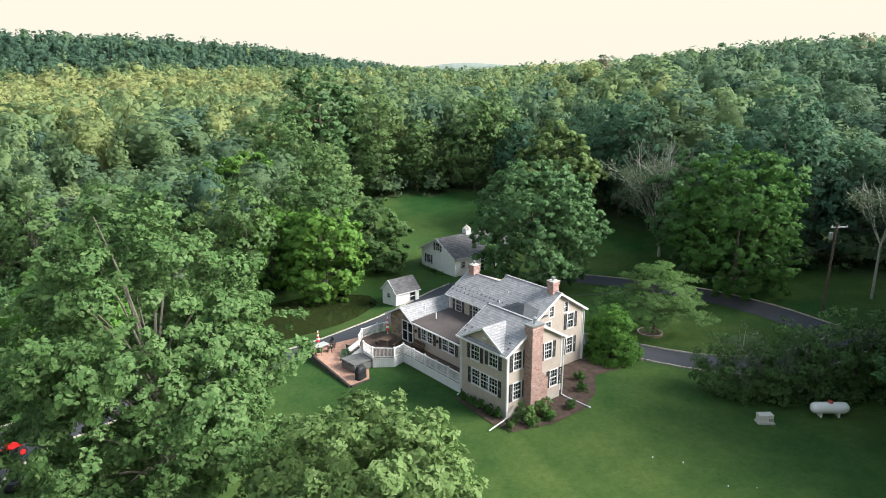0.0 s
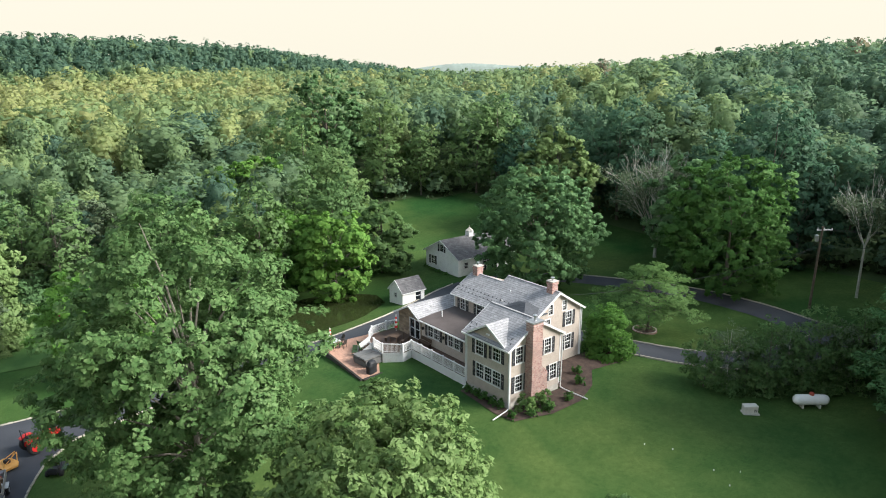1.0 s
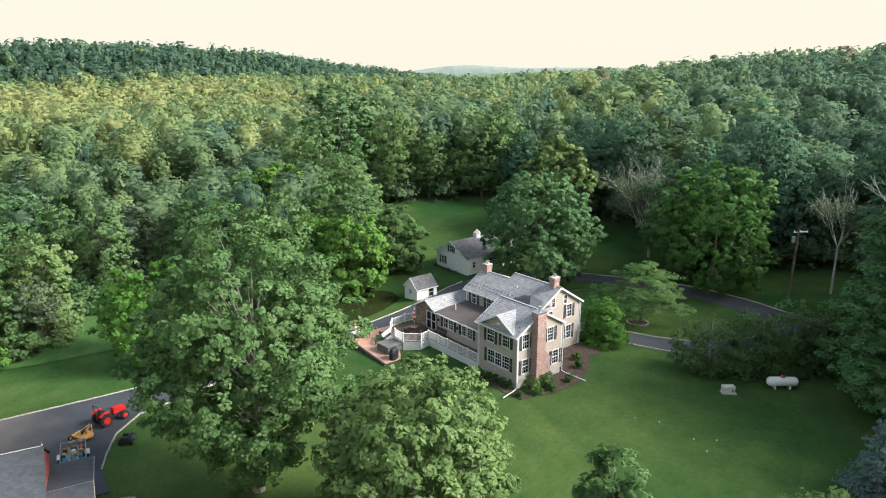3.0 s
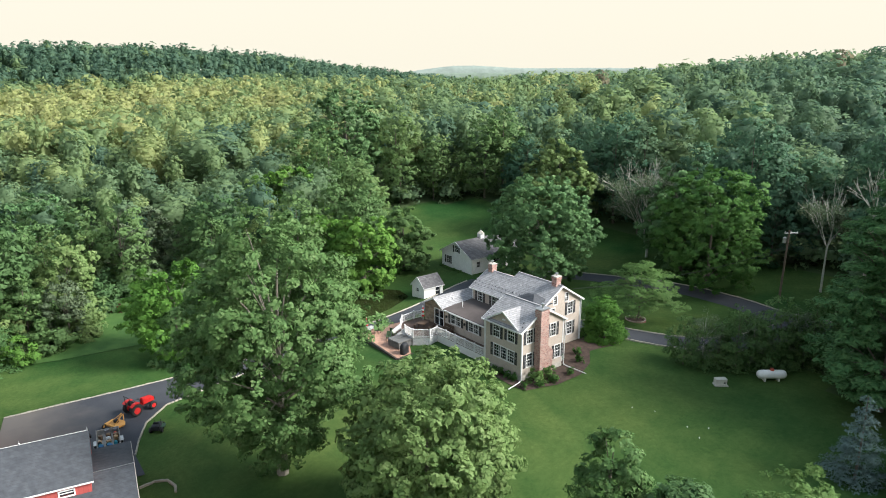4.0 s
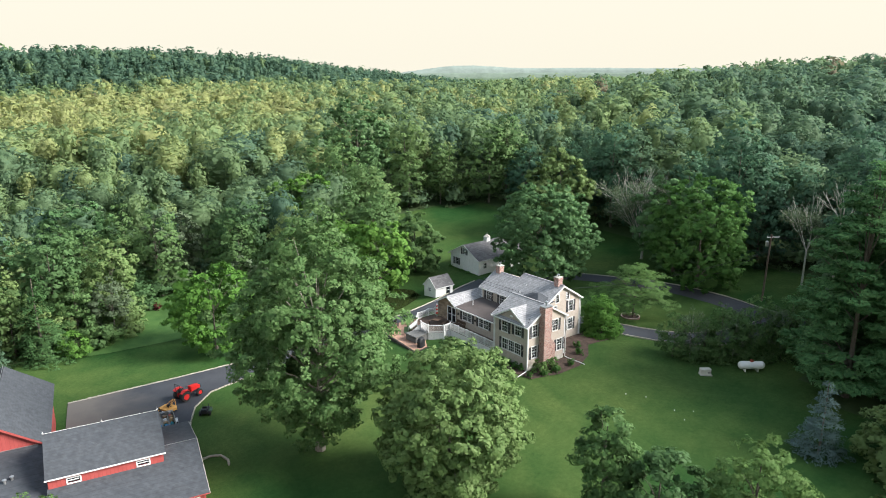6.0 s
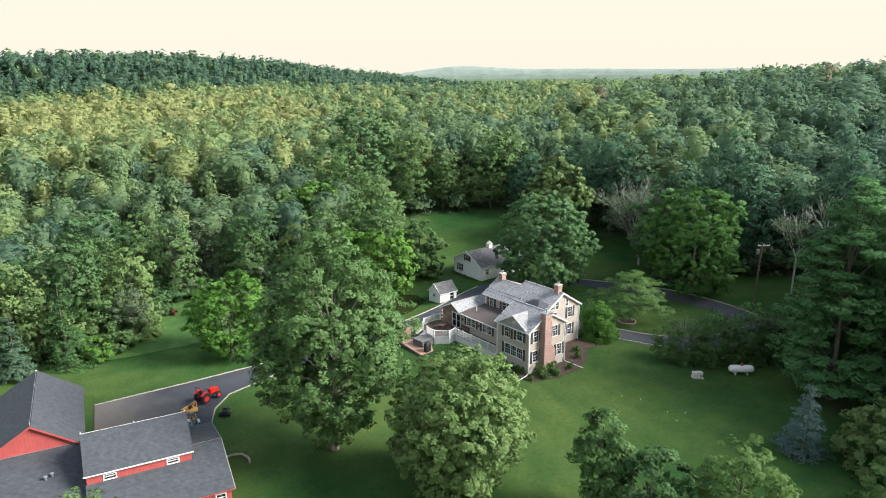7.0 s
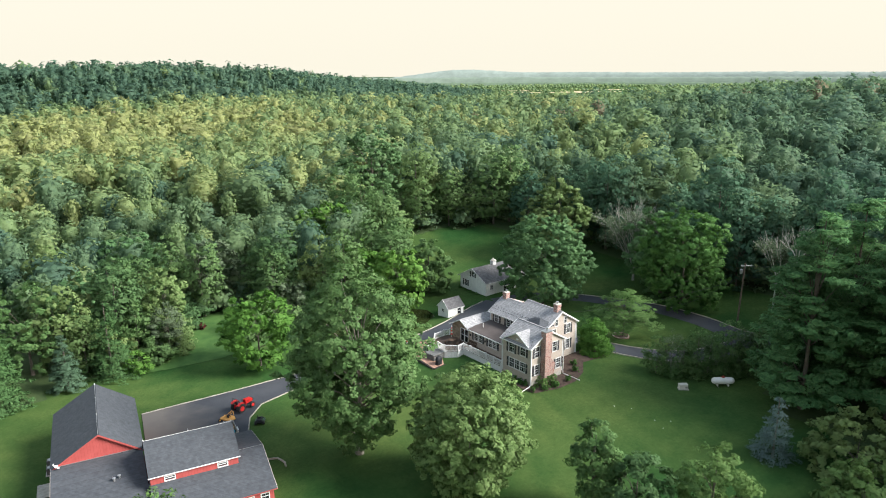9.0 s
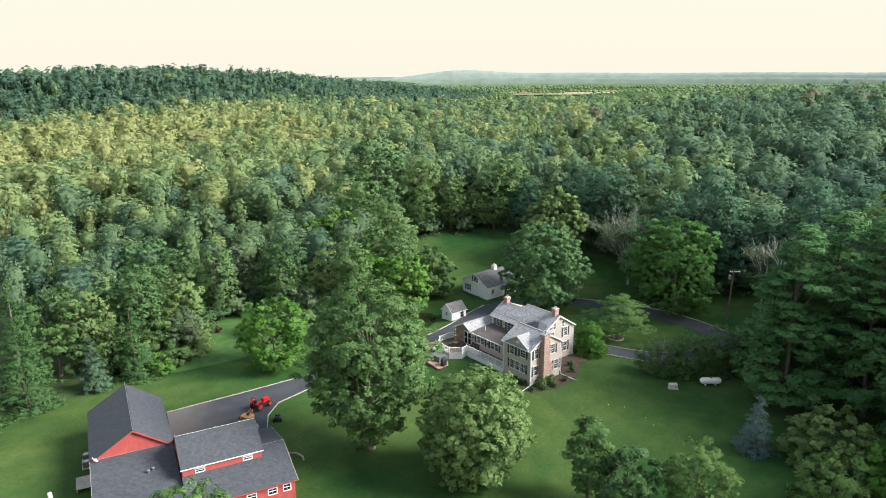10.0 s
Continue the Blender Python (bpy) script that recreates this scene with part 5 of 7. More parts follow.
# cross gable over the wing's long side
CY, CZ = 2.7, 6.42
bm = bmesh.new()
slab(bm, [(-0.02, 5.0, EV - 0.05), (-0.02, 0.55, EV - 0.05), (-0.02, CY, CZ)], (0.2, 0, 0))
part("cross_gable", bm, SIDING, house, "small clapboard cross gable")
bm = bmesh.new()
xr = (CZ + 0.12 - EV) / sl
for y1, s in ((5.25, 1), (0.35, -1)):
    zl = EV - 0.02
    roof_plane(bm, (-0.3, y1, zl), (-0.3, CY, CZ + 0.12), (xr, CY, CZ + 0.12), (-0.1, y1, zl), 0.08)
part("cross_gable_roof", bm, ROOF_X, house, "grey slate cross gable roof")
strip("rake_board", (-0.32, 5.25, EV - 0.0), (-0.32, CY, CZ + 0.13), 0.05, 0.17, WHITE, house)
strip("rake_board", (-0.32, 0.35, EV - 0.0), (-0.32, CY, CZ + 0.13), 0.05, 0.17, WHITE, house)
# dark metal hip behind the wing's ridge
bm = bmesh.new()
lo = [bm.verts.new(v) for v in ((5.2, 3.6, 5.1), (9.0, 3.9, 5.1), (9.0, 8.3, 5.1), (5.2, 8.3, 5.1))]
hi = [bm.verts.new(v) for v in ((6.9, 5.0, 6.42), (7.2, 5.0, 6.42), (7.2, 6.2, 6.2), (6.9, 6.2, 6.2))]
for i in range(4):
    bm.faces.new((lo[i], lo[(i + 1) % 4], hi[(i + 1) % 4], hi[i]))
bm.faces.new(hi)
bm.faces.new(lo[::-1])
part("hip_roof", bm, SHINGLE, house, "dark metal hip roof between the two blocks")
# the wing joins the main block
part("link_wall", boxes((W - 0.05, MX0 + 0.02, 4.02, L - 0.02, -0.6, 4.6)), SIDING, house)


def chimney_top(x0, x1, y0, y1, z, zb, label):
    c = part("chimney", boxes((x0, x1, y0, y1, zb, z), (x0 - 0.05, x1 + 0.05, y0 - 0.05, y1 + 0.05, z - 0.28, z - 0.12)), BRICK, house, label)
    part("cap", boxes((x0 - 0.07, x1 + 0.07, y0 - 0.07, y1 + 0.07, z + 0.002, z + 0.09)), CONCRETE, c, "pale concrete cap")
    cx, cy = (x0 + x1) / 2, (y0 + y1) / 2
    part("flue", lathe(bmesh.new(), [(0.11, z + 0.08), (0.11, z + 0.32), (0.2, z + 0.36), (0.2, z + 0.42), (0.05, z + 0.47)], 12, (cx, cy, 0)), STEEL, c, "galvanised flue cowl")


chimney_top(9.95, 10.75, 4.35, 5.1, 7.95, 5.8, "red brick chimney at the gable")
chimney_top(9.2, 10.0, 14.6, 15.35, 7.35, 5.0, "red brick chimney at the roof's end")
cap = part("chimney_cap", boxes((1.82, 3.17, -0.95, 0.06, 7.152, 7.26)), STEEL, house, "grey metal chimney cap")
part("flue", lathe(bmesh.new(), [(0.12, 7.25), (0.12, 7.6), (0.22, 7.66), (0.22, 7.74), (0.05, 7.84)], 12, (2.5, -0.45, 0)), STEEL, cap, "galvanised flue cowl")
# pipes, lamps
for x, y, z in ((8.8, 9.0, 5.75), (3.9, 14.2, 3.2), (4.2, 16.4, 3.3), (7.5, 8.9, 5.1)):
    part("vent_pipe", lathe(bmesh.new(), [(0.05, z - 0.3), (0.05, z + 0.45), (0.03, z + 0.46)], 10, (x, y, 0)), WHITE, house, "white vent pipe")
for x, y, z in ((-0.06, 2.7, 5.55),):
    part("floodlight", boxes((x - 0.12, x + 0.05, y - 0.18, y - 0.05, z, z + 0.14), (x - 0.12, x + 0.05, y + 0.05, y + 0.18, z, z + 0.14), (x - 0.02, x + 0.06, y - 0.06, y + 0.06, z + 0.02, z + 0.1)), WHITE, house, "white twin floodlight")
for y in (7.6, 11.6, 15.05):
    part("wall_lantern", boxes((AX - 0.2, AX - 0.06, y - 0.08, y + 0.08, 1.75, 2.05), (AX - 0.06, AX - 0.003, y - 0.04, y + 0.04, 1.85, 1.95)), BLACK, house, "black wall lantern")
# downspouts with long outlets
for pts in (((-0.12, -0.1, 4.9), (-0.1, -0.1, -0.45), (-0.5, -0.15, -0.55), (-2.3, -0.45, -0.62)), ((6.6, -0.1, 4.9), (6.58, -0.1, -0.42), (6.62, -0.6, -0.5), (6.84, -3.1, -0.56)), ((-0.12, L + 0.0, 4.9), (-0.1, L + 0.0, -0.45), (-0.4, L + 0.1, -0.6)), ((MX1 + 0.08, MY0 - 0.08, 4.5), (MX1 + 0.06, MY0 - 0.08, -0.6))):
    bm = bmesh.new()
    for p, q in zip(pts, pts[1:]):
        bar(bm, p, q, 0.055, sides=8)
    part("downspout", bm, WHITE, house, "white downspout")

# ---- deck ----
deck = thing("deck", "raised dark wooden deck with white railings and white skirting", "deck", pose(0, 0, 0))
DZ = 0.28
OCT = [(0.0, 14.4), (-1.3, 14.1), (-2.85, 15.5), (-2.75, 17.3), (-2.2, 19.0), (-1.1, 20.2), (1.0, 20.5), (2.09, 20.3)]
bm = bmesh.new()
slab(bm, [(2.09, L + 0.02, DZ), (2.09, 20.3, DZ)] + [(x, y, DZ) for x, y in OCT[::-1][1:]] + [(0.0, L + 0.02, DZ)], (0, 0, -0.08))
part("floor", bm, DECKWOOD, deck, "dark stained deck boards")
bal_mesh = None
POSTS = []


def rail_run(a, b):
    """Posts, rails, balusters and skirting between two corners of the deck."""
    global bal_mesh
    a, b = Vector(a), Vector(b)
    d = b - a
    n = max(1, round(d.length / 1.75))
    strip("top_rail", (*a, DZ + 0.98), (*b, DZ + 0.98), 0.11, 0.05, WHITE, deck)
    strip("bottom_rail", (*a, DZ + 0.12), (*b, DZ + 0.12), 0.06, 0.06, WHITE, deck)
    for i in range(n + 1):
        p = a + d * i / n
        if any((p - q).length < 0.2 for q in POSTS):
            continue
        POSTS.append(p)
        part("post", boxes((-0.06, 0.06, -0.06, 0.06, 0, 1.08), (-0.08, 0.08, -0.08, 0.08, 1.08, 1.12)), WHITE, deck, "", pose(p.x, p.y, DZ - 0.02))
    if bal_mesh is None:
        bal_mesh = bpy.data.meshes.new("baluster")
        bm = boxes((-0.02, 0.02, -0.02, 0.02, 0, 0.82))
        bm.to_mesh(bal_mesh)
        bm.free()
        bal_mesh.materials.append(WHITE)
    k = int(d.length / 0.125)
    for i in range(1, k):
        p = a + d * i / k
        part("baluster", bal_mesh, None, deck, "", pose(p.x, p.y, DZ + 0.14, 0, 0, math.degrees(math.atan2(d.y, d.x))))


def skirt(a, b, z0, z1):
    a, b = Vector(a), Vector(b)
    d = (b - a)
    n = max(2, round(d.length / 0.2))
    for i in range(n):
        bm = bmesh.new()
        p, q = a + d * (i + 0.03) / n, a + d * (i + 0.97) / n
        s = Vector((d.y, -d.x)).normalized() * 0.03
        slab(bm, [(p.x, p.y, z0), (q.x, q.y, z0), (q.x, q.y, z1), (p.x, p.y, z1)], (s.x, s.y, 0))
        part("skirting_board", bm, WHITE, deck)
    strip("fascia", (a.x, a.y, z1 + 0.05), (b.x, b.y, z1 + 0.05), 0.06, 0.12, WHITE, deck)


rail_run((0.0, L + 0.1), OCT[0])
skirt((0.0, L + 0.1), OCT[0], -1.1, DZ - 0.12)
for i in range(6):
    if i != 3:
        rail_run(OCT[i], OCT[i + 1])
    skirt(OCT[i], OCT[i + 1], -1.1, DZ - 0.12)
rail_run(OCT[6], OCT[7])
skirt(OCT[6], OCT[7], -1.2, DZ - 0.12)
# steps down to the patio
st0, st1 = Vector(OCT[3]), Vector(OCT[4])
along = (st1 - st0).normalized()
outw = Vector((-along.y, along.x))
for i in range(5):
    p0, p1 = st0 + along * 0.12 + outw * 0.3 * i, st1 - along * 0.12 + outw * 0.3 * i
    bm = bmesh.new()
    slab(bm, [(p0.x, p0.y, DZ - 0.19 * (i + 1)), (p1.x, p1.y, DZ - 0.19 * (i + 1)), (p1.x + outw.x * 0.3, p1.y + outw.y * 0.3, DZ - 0.19 * (i + 1)), (p0.x + outw.x * 0.3, p0.y + outw.y * 0.3, DZ - 0.19 * (i + 1))], (0, 0, -0.17))
    part("step", bm, DECKWOOD, deck)
for e in (st0 + along * 0.06, st1 - along * 0.06):
    bm = bmesh.new()
    q = e + outw * 1.6
    slab(bm, [(e.x, e.y, -0.8), (q.x, q.y, -0.82), (q.x, q.y, -0.2), (e.x, e.y, DZ + 0.6)], (along.x * 0.05, along.y * 0.05, 0))
    part("stair_panel", bm, WHITE, deck, "white slanted stair panel")

# ---- patio ----
PZ = -0.82
PATIO = [(-6.5, 13.6), (-1.4, 13.9), (-1.0, 14.6), (-0.6, 20.6), (2.0, 20.6), (1.6, 22.9), (-5.7, 23.4)]
bm = bmesh.new()
slab(bm, [(x, y, PZ) for x, y in PATIO], (0, 0, -0.14))
patio = tagged(part("patio", bm, PAVER), "reddish brick paver patio beside the deck", "patio", kind="structure")
PAVER_DARK = masonry("dark_edging", rgb(0.05, 0.045, 0.042), rgb(0.1, 0.09, 0.08), rgb(0.04, 0.035, 0.03), 0.3, 0.1, 0.008, "WALL")
for a, b in zip(PATIO[-1:] + PATIO[:1], PATIO[:2]):
    a, b = Vector(a), Vector(b)
    d = (b - a).normalized()
    s = Vector((d.y, -d.x)) * 0.22
    bm = bmesh.new()
    slab(bm, [(a.x + s.x, a.y + s.y, -1.9), (b.x + s.x, b.y + s.y, -1.9), (b.x + s.x, b.y + s.y, PZ + 0.02), (a.x + s.x, a.y + s.y, PZ + 0.02)], (-s.x * 0.98, -s.y * 0.98, 0))
    part("patio_edge", bm, PAVER_DARK, patio, "dark stone retaining edge")


def bevelled(bm, w=0.03, seg=2):
    bmesh.ops.bevel(bm, geom=list(bm.edges), offset=w, segments=seg, affect="EDGES", clamp_overlap=True)
    return bm


GREY_COVER = mat("grey_cover", rgb(0.09, 0.09, 0.088), rgb(0.15, 0.15, 0.145), 0.6, 0, 1.5, 20, 0.1)
tub = thing("hot_tub", "square hot tub under a folded dark grey cover", "hot tub", pose(-4.0, 16.6, PZ, 0, 0, 4))
part("body", bevelled(boxes((-1.05, 1.05, -1.05, 1.05, 0, 0.78)), 0.08), mat("tub_skirt", rgb(0.1, 0.1, 0.1), rgb(0.16, 0.16, 0.155), 0.7), tub, "grey panelled side")
for y0, y1 in ((-1.12, -0.01), (0.01, 1.12)):
    part("cover", bevelled(boxes((-1.12, 1.12, y0, y1, 0.785, 0.93)), 0.05), GREY_COVER, tub, "padded dark grey cover half")
grill = thing("grill", "barbecue grill under a black fabric cover", "grill", pose(-4.95, 14.35, PZ, 0, 0, 20))
bm = bmesh.new()
rows = []
for z, a, b in ((0.0, 0.62, 0.36), (0.4, 0.6, 0.34), (0.8, 0.64, 0.36), (1.05, 0.5, 0.34), (1.22, 0.42, 0.24), (1.27, 0.25, 0.12)):
    rows.append([bm.verts.new((a * math.copysign(abs(math.cos(t)) ** 0.6, math.cos(t)) + 0.02 * math.sin(5 * t), b * math.copysign(abs(math.sin(t)) ** 0.6, math.sin(t)), z)) for t in [2 * math.pi * i / 20 for i in range(20)]])
for a, b in zip(rows, rows[1:]):
    for i in range(20):
        bm.faces.new((a[i], a[(i + 1) % 20], b[(i + 1) % 20], b[i]))
bm.faces.new(rows[-1])
part("cover", bm, BLACK, grill)

DARKWOOD = mat("dark_wood", rgb(0.05, 0.032, 0.024), rgb(0.12, 0.08, 0.055), 0.7, 0, 2, 20, 0.3)
CANVAS_R = mat("red_canvas", rgb(0.5, 0.03, 0.03), rgb(0.62, 0.05, 0.05), 0.8)
CANVAS_W = mat("white_canvas", rgb(0.7, 0.68, 0.64), rgb(0.82, 0.8, 0.77), 0.8)


def umbrella(x, y, z, h=2.5):
    u = thing("umbrella", "closed red and white striped parasol on a pole", "umbrella", pose(x, y, z), "closed striped parasols")
    part("pole", lathe(bmesh.new(), [(0.03, 0), (0.03, h)], 10), WHITE, u)
    part("foot", lathe(bmesh.new(), [(0.25, 0), (0.25, 0.06), (0.06, 0.12)], 16), BLACK, u)
    n = 6
    for i in range(n):
        z0, z1 = h * 0.42 + (h * 0.6) * i / n, h * 0.42 + (h * 0.6) * (i + 1) / n
        r0, r1 = 0.19 - 0.15 * i / n, 0.19 - 0.15 * (i + 1) / n
        bm = bmesh.new()
        ra, rb = [], []
        for k in range(16):
            a = 2 * math.pi * k / 16
            f = 1.0 if k % 2 else 0.72
            ra.append(bm.verts.new((r0 * f * math.cos(a), r0 * f * math.sin(a), z0)))
            rb.append(bm.verts.new((r1 * f * math.cos(a), r1 * f * math.sin(a), z1)))
        for k in range(16):
            bm.faces.new((ra[k], ra[(k + 1) % 16], rb[(k + 1) % 16], rb[k]))
        if i == n - 1:
            bm.faces.new(rb)
        part("canvas_band", bm, CANVAS_R if i % 2 == 0 else CANVAS_W, u)
    return u


def table(name, label, x, y, z, w, d, h, material, turn=0, legs=True):
    t = thing(name, label, "table", pose(x, y, z, 0, 0, turn))
    n = 5
    for i in range(n):
        part("plank", boxes((-w / 2, w / 2, -d / 2 + d * i / n + 0.008, -d / 2 + d * (i + 1) / n - 0.008, h - 0.04, h)), material, t)
    for sx in (-1, 1):
        for sy in (-1, 1):
            part("leg", boxes((sx * (w / 2 - 0.12) - 0.03, sx * (w / 2 - 0.12) + 0.03, sy * (d / 2 - 0.1) - 0.03, sy * (d / 2 - 0.1) + 0.03, 0, h - 0.04)), material, t)
    return t


def chair(x, y, z, turn, material, label, group):
    c = thing("patio_chair", label, "chair", pose(x, y, z, 0, 0, turn), group)
    part("seat", boxes((-0.28, 0.28, -0.26, 0.28, 0.4, 0.45)), material, c)
    bm = bmesh.new()
    slab(bm, [(-0.28, 0.26, 0.44), (0.28, 0.26, 0.44), (0.26, 0.42, 1.0), (-0.26, 0.42, 1.0)], (0, 0.04, 0))
    part("backrest", bm, material, c)
    for sx in (-0.28, 0.24):
        part("armrest", boxes((sx, sx + 0.05, -0.28, 0.34, 0.62, 0.66)), material, c)
        for sy in (-0.26, 0.24):
            part("leg", boxes((sx, sx + 0.04, sy, sy + 0.04, 0, 0.62)), material, c)
    return c


IRON = mat("bronze_metal", rgb(0.05, 0.042, 0.038), rgb(0.11, 0.095, 0.085), 0.5, 0.4)
GREEN_CLOTH = mat("green_cushion", rgb(0.03, 0.06, 0.03), rgb(0.06, 0.1, 0.05), 0.9)
GLASS_TOP = mat("pale_tabletop", rgb(0.3, 0.32, 0.31), rgb(0.42, 0.44, 0.43), 0.3)
table("patio_table", "pale topped patio table with dark metal legs", -4.8, 22.2, PZ, 1.5, 1.0, 0.74, GLASS_TOP, 8)
umbrella(-4.75, 22.85, PZ, 2.0)
for x, y, t in ((-4.0, 21.5, 200), (-5.5, 21.4, 160), (-3.6, 22.6, 270)):
    chair(x, y, PZ, t, IRON, "dark bronze metal patio chair", "chairs round the patio table")
for x, y, t in ((-3.0, 19.0, 30), (-2.6, 20.0, 100), (-4.1, 18.9, -40)):
    chair(x, y, PZ, t, GREEN_CLOTH, "dark green cushioned patio chair", "cushioned patio chairs")
table("picnic_table", "brown plank picnic table on the deck", 0.15, 17.2, DZ, 1.8, 0.95, 0.76, DARKWOOD, 25)
for k, (x, y) in enumerate(((0.55, 16.25), (-0.25, 18.1))):
    b = thing("bench", "brown plank bench beside the picnic table", "bench", pose(x, y, DZ, 0, 0, 25), "benches on the deck")
    part("seat", boxes((-0.85, 0.85, -0.15, 0.15, 0.42, 0.46)), DARKWOOD, b)
    for sx in (-0.7, 0.7):
        part("leg", boxes((sx - 0.03, sx + 0.03, -0.13, 0.13, 0, 0.42)), DARKWOOD, b)
umbrella(0.75, 18.2, DZ)
b = thing("bench", "brown wooden bench against the house wall", "bench", pose(1.55, 14.2, DZ, 0, 0, 90), "benches on the deck")
part("seat", boxes((-0.9, 0.9, -0.24, 0.24, 0.42, 0.46)), DARKWOOD, b)
part("backrest", boxes((-0.9, 0.9, -0.28, -0.23, 0.5, 0.88)), DARKWOOD, b)
for sx in (-0.8, 0.8):
    part("leg", boxes((sx - 0.03, sx + 0.03, -0.22, 0.22, 0, 0.42)), DARKWOOD, b)

# ---- garage and shed ----
def gable_house(name, label, category, at, wx, wy, wall_h, ridge_h, siding, roofing, base=-0.6, ov=0.35, front=(), high=(), side=()):
    """A small gabled building whose ridge runs along its own x axis; front: windows of the gable wall at x = 0."""
    g = thing(name, label, category, at)
    wall(g, "wall", (0, wy), (0, 0), base, wall_h, front, siding, gable=(wy / 2, ridge_h - 0.03), high=high)
    wall(g, "wall", (wx, 0), (wx, wy), base, wall_h, (), siding, gable=(wy / 2, ridge_h - 0.03))
    wall(g, "wall", (0, 0), (wx, 0), base, wall_h, side, siding)
    wall(g, "wall", (wx, wy), (0, wy), base, wall_h, (), siding)
    s = (ridge_h - wall_h) / (wy / 2)
    for y0, y1 in ((-ov, wy / 2), (wy + ov, wy / 2)):
        bm = bmesh.new()
        roof_plane(bm, (-ov, y0, wall_h - s * ov), (wx + ov, y0, wall_h - s * ov), (wx + ov, y1, ridge_h), (-ov, y1, ridge_h), 0.1)
        part("roof_slope", bm, roofing, g)
        strip("rake_board", (-ov - 0.03, y0, wall_h - s * ov), (-ov - 0.03, y1, ridge_h + 0.02), 0.05, 0.18, WHITE, g)
        strip("gutter", (-ov, y0 + (-0.06 if y0 < 0 else 0.06), wall_h - s * ov), (wx + ov, y0 + (-0.06 if y0 < 0 else 0.06), wall_h - s * ov), 0.1, 0.1, WHITE, g)
    return g


gable_house("garage", "white clapboard garage with a grey-brown roof and black shutters", "garage", pose(25, 36.6, -2.25), 12, 8.0, 2.85, 4.95, WHITE_SIDING, OLD_SLATE, front=[(1.3, 2.2, 0.85, 2.1, dict(cols=2))], high=[(3.5, 4.4, 3.15, 4.25, dict(cols=2))], side=[(1.2, 1.9, 1.1, 2.0, dict(shutters=False, cols=2)), (5.0, 8.0, 0.0, 2.2, dict(shutters=False, cols=4, label="white panelled garage door"))])
cup = thing("cupola", "small white louvred cupola on the garage roof", "cupola", pose(30.6, 40.6, 2.5))
part("box", boxes((-0.45, 0.45, -0.45, 0.45, 0.0, 1.0)), WHITE, cup)
part("roof", lathe(bmesh.new(), [(0.75, 0.98), (0.7, 1.02), (0.05, 1.5), (0.02, 1.8)], 4), CONCRETE, cup)
gable_house("shed", "small white garden shed with an old slate roof", "shed", pose(11.3, 31.9, -2.2), 3.65, 3.1, 1.55, 2.95, WHITE_SIDING, OLD_SLATE, ov=0.15, front=[(1.15, 1.75, 0.65, 1.2, dict(shutters=False, cols=2, rows=2))], side=[(2.2, 3.05, 0.0, 1.42, dict(shutters=False, cols=1, rows=2, label="dark open shed doorway"))])

# ---- barn yard, pond and small ground works ----
def sheet(name, pts, material, label, category, lift, parent=None, kind="structure", z=None):
    """A paved or planted patch that lies on the ground, cut into a fine grid so that it follows it."""
    bm = bmesh.new()
    xs, ys = [p[0] for p in pts], [p[1] for p in pts]
    f = bm.faces.new([bm.verts.new((x, y, 0)) for x, y in pts])
    for axis, lo, hi in ((0, min(xs), max(xs)), (1, min(ys), max(ys))):
        k = lo + 1.0
        while k < hi:
            co, no = ((k, 0, 0), (1, 0, 0)) if axis == 0 else ((0, k, 0), (0, 1, 0))
            bmesh.ops.bisect_plane(bm, geom=list(bm.verts) + list(bm.edges) + list(bm.faces), plane_co=co, plane_no=no)
            k += 1.5
    for v in bm.verts:
        v.co.z = (ground_z(v.co.x, v.co.y) if z is None else z) + lift
    bmesh.ops.recalc_face_normals(bm, faces=bm.faces)
    if sum(f.normal.z for f in bm.faces) < 0:
        bmesh.ops.reverse_faces(bm, faces=bm.faces)
    me = bpy.data.meshes.new(name)
    bm.to_mesh(me)
    bm.free()
    me.materials.append(material)
    return tagged(new(name, me), label, category, kind=kind)


def blob(cx, cy, rx, ry, n=28, seed=0, wob=0.12, turn=0.0):
    out = []
    for i in range(n):
        a = 2 * math.pi * i / n
        k = 1 + wob * noise.noise((math.cos(a) * 1.7 + seed, math.sin(a) * 1.7, seed * 3.1))
        x, y = rx * math.cos(a) * k, ry * math.sin(a) * k
        out.append((cx + x * math.cos(turn) - y * math.sin(turn), cy + x * math.sin(turn) + y * math.cos(turn)))
    return out


LANE = [(-35.6, 10.0), (-35.4, 13.8), (-34.4, 16.3), (-32.9, 19.3), (-30.1, 21.9), (-26.3, 22.7), (-23.0, 23.5), (-20.0, 24.0)]
YARD = [(-47.6, 12.0), *LANE, (-20, 27.6), (-24, 27.6), (-33, 28.2), (-43.8, 29.2)]
sheet("yard", YARD, YARD_ASPHALT, "dark asphalt barn yard with a worn pale patch", "driveway", 0.09)
sheet("pond", blob(1.0, 36.4, 13.5, 8.6, 40, 2.0), WATER, "still dark green pond water", "water", 0.0, z=-2.82)
sheet("mulch_bed_1", [(-1.0, 5.4), (-0.05, 5.4), (-0.05, -0.05), (6.6, -0.05), (7.2, 3.95), (14.6, 3.9), (18.8, 4.2), (19.2, 1.6), (16.0, 0.2), (12.0, 0.6), (9.4, -1.6), (6.2, -2.9), (2.6, -2.9), (-1.0, -1.7), (-1.4, 0.4)], MULCH, "brown bark mulch bed along the house", "flower bed", 0.04)
sheet("mulch_bed_2", blob(27.4, 5.2, 1.25, 1.25), MULCH, "brown mulch ring under the ornamental tree", "flower bed", 0.12)

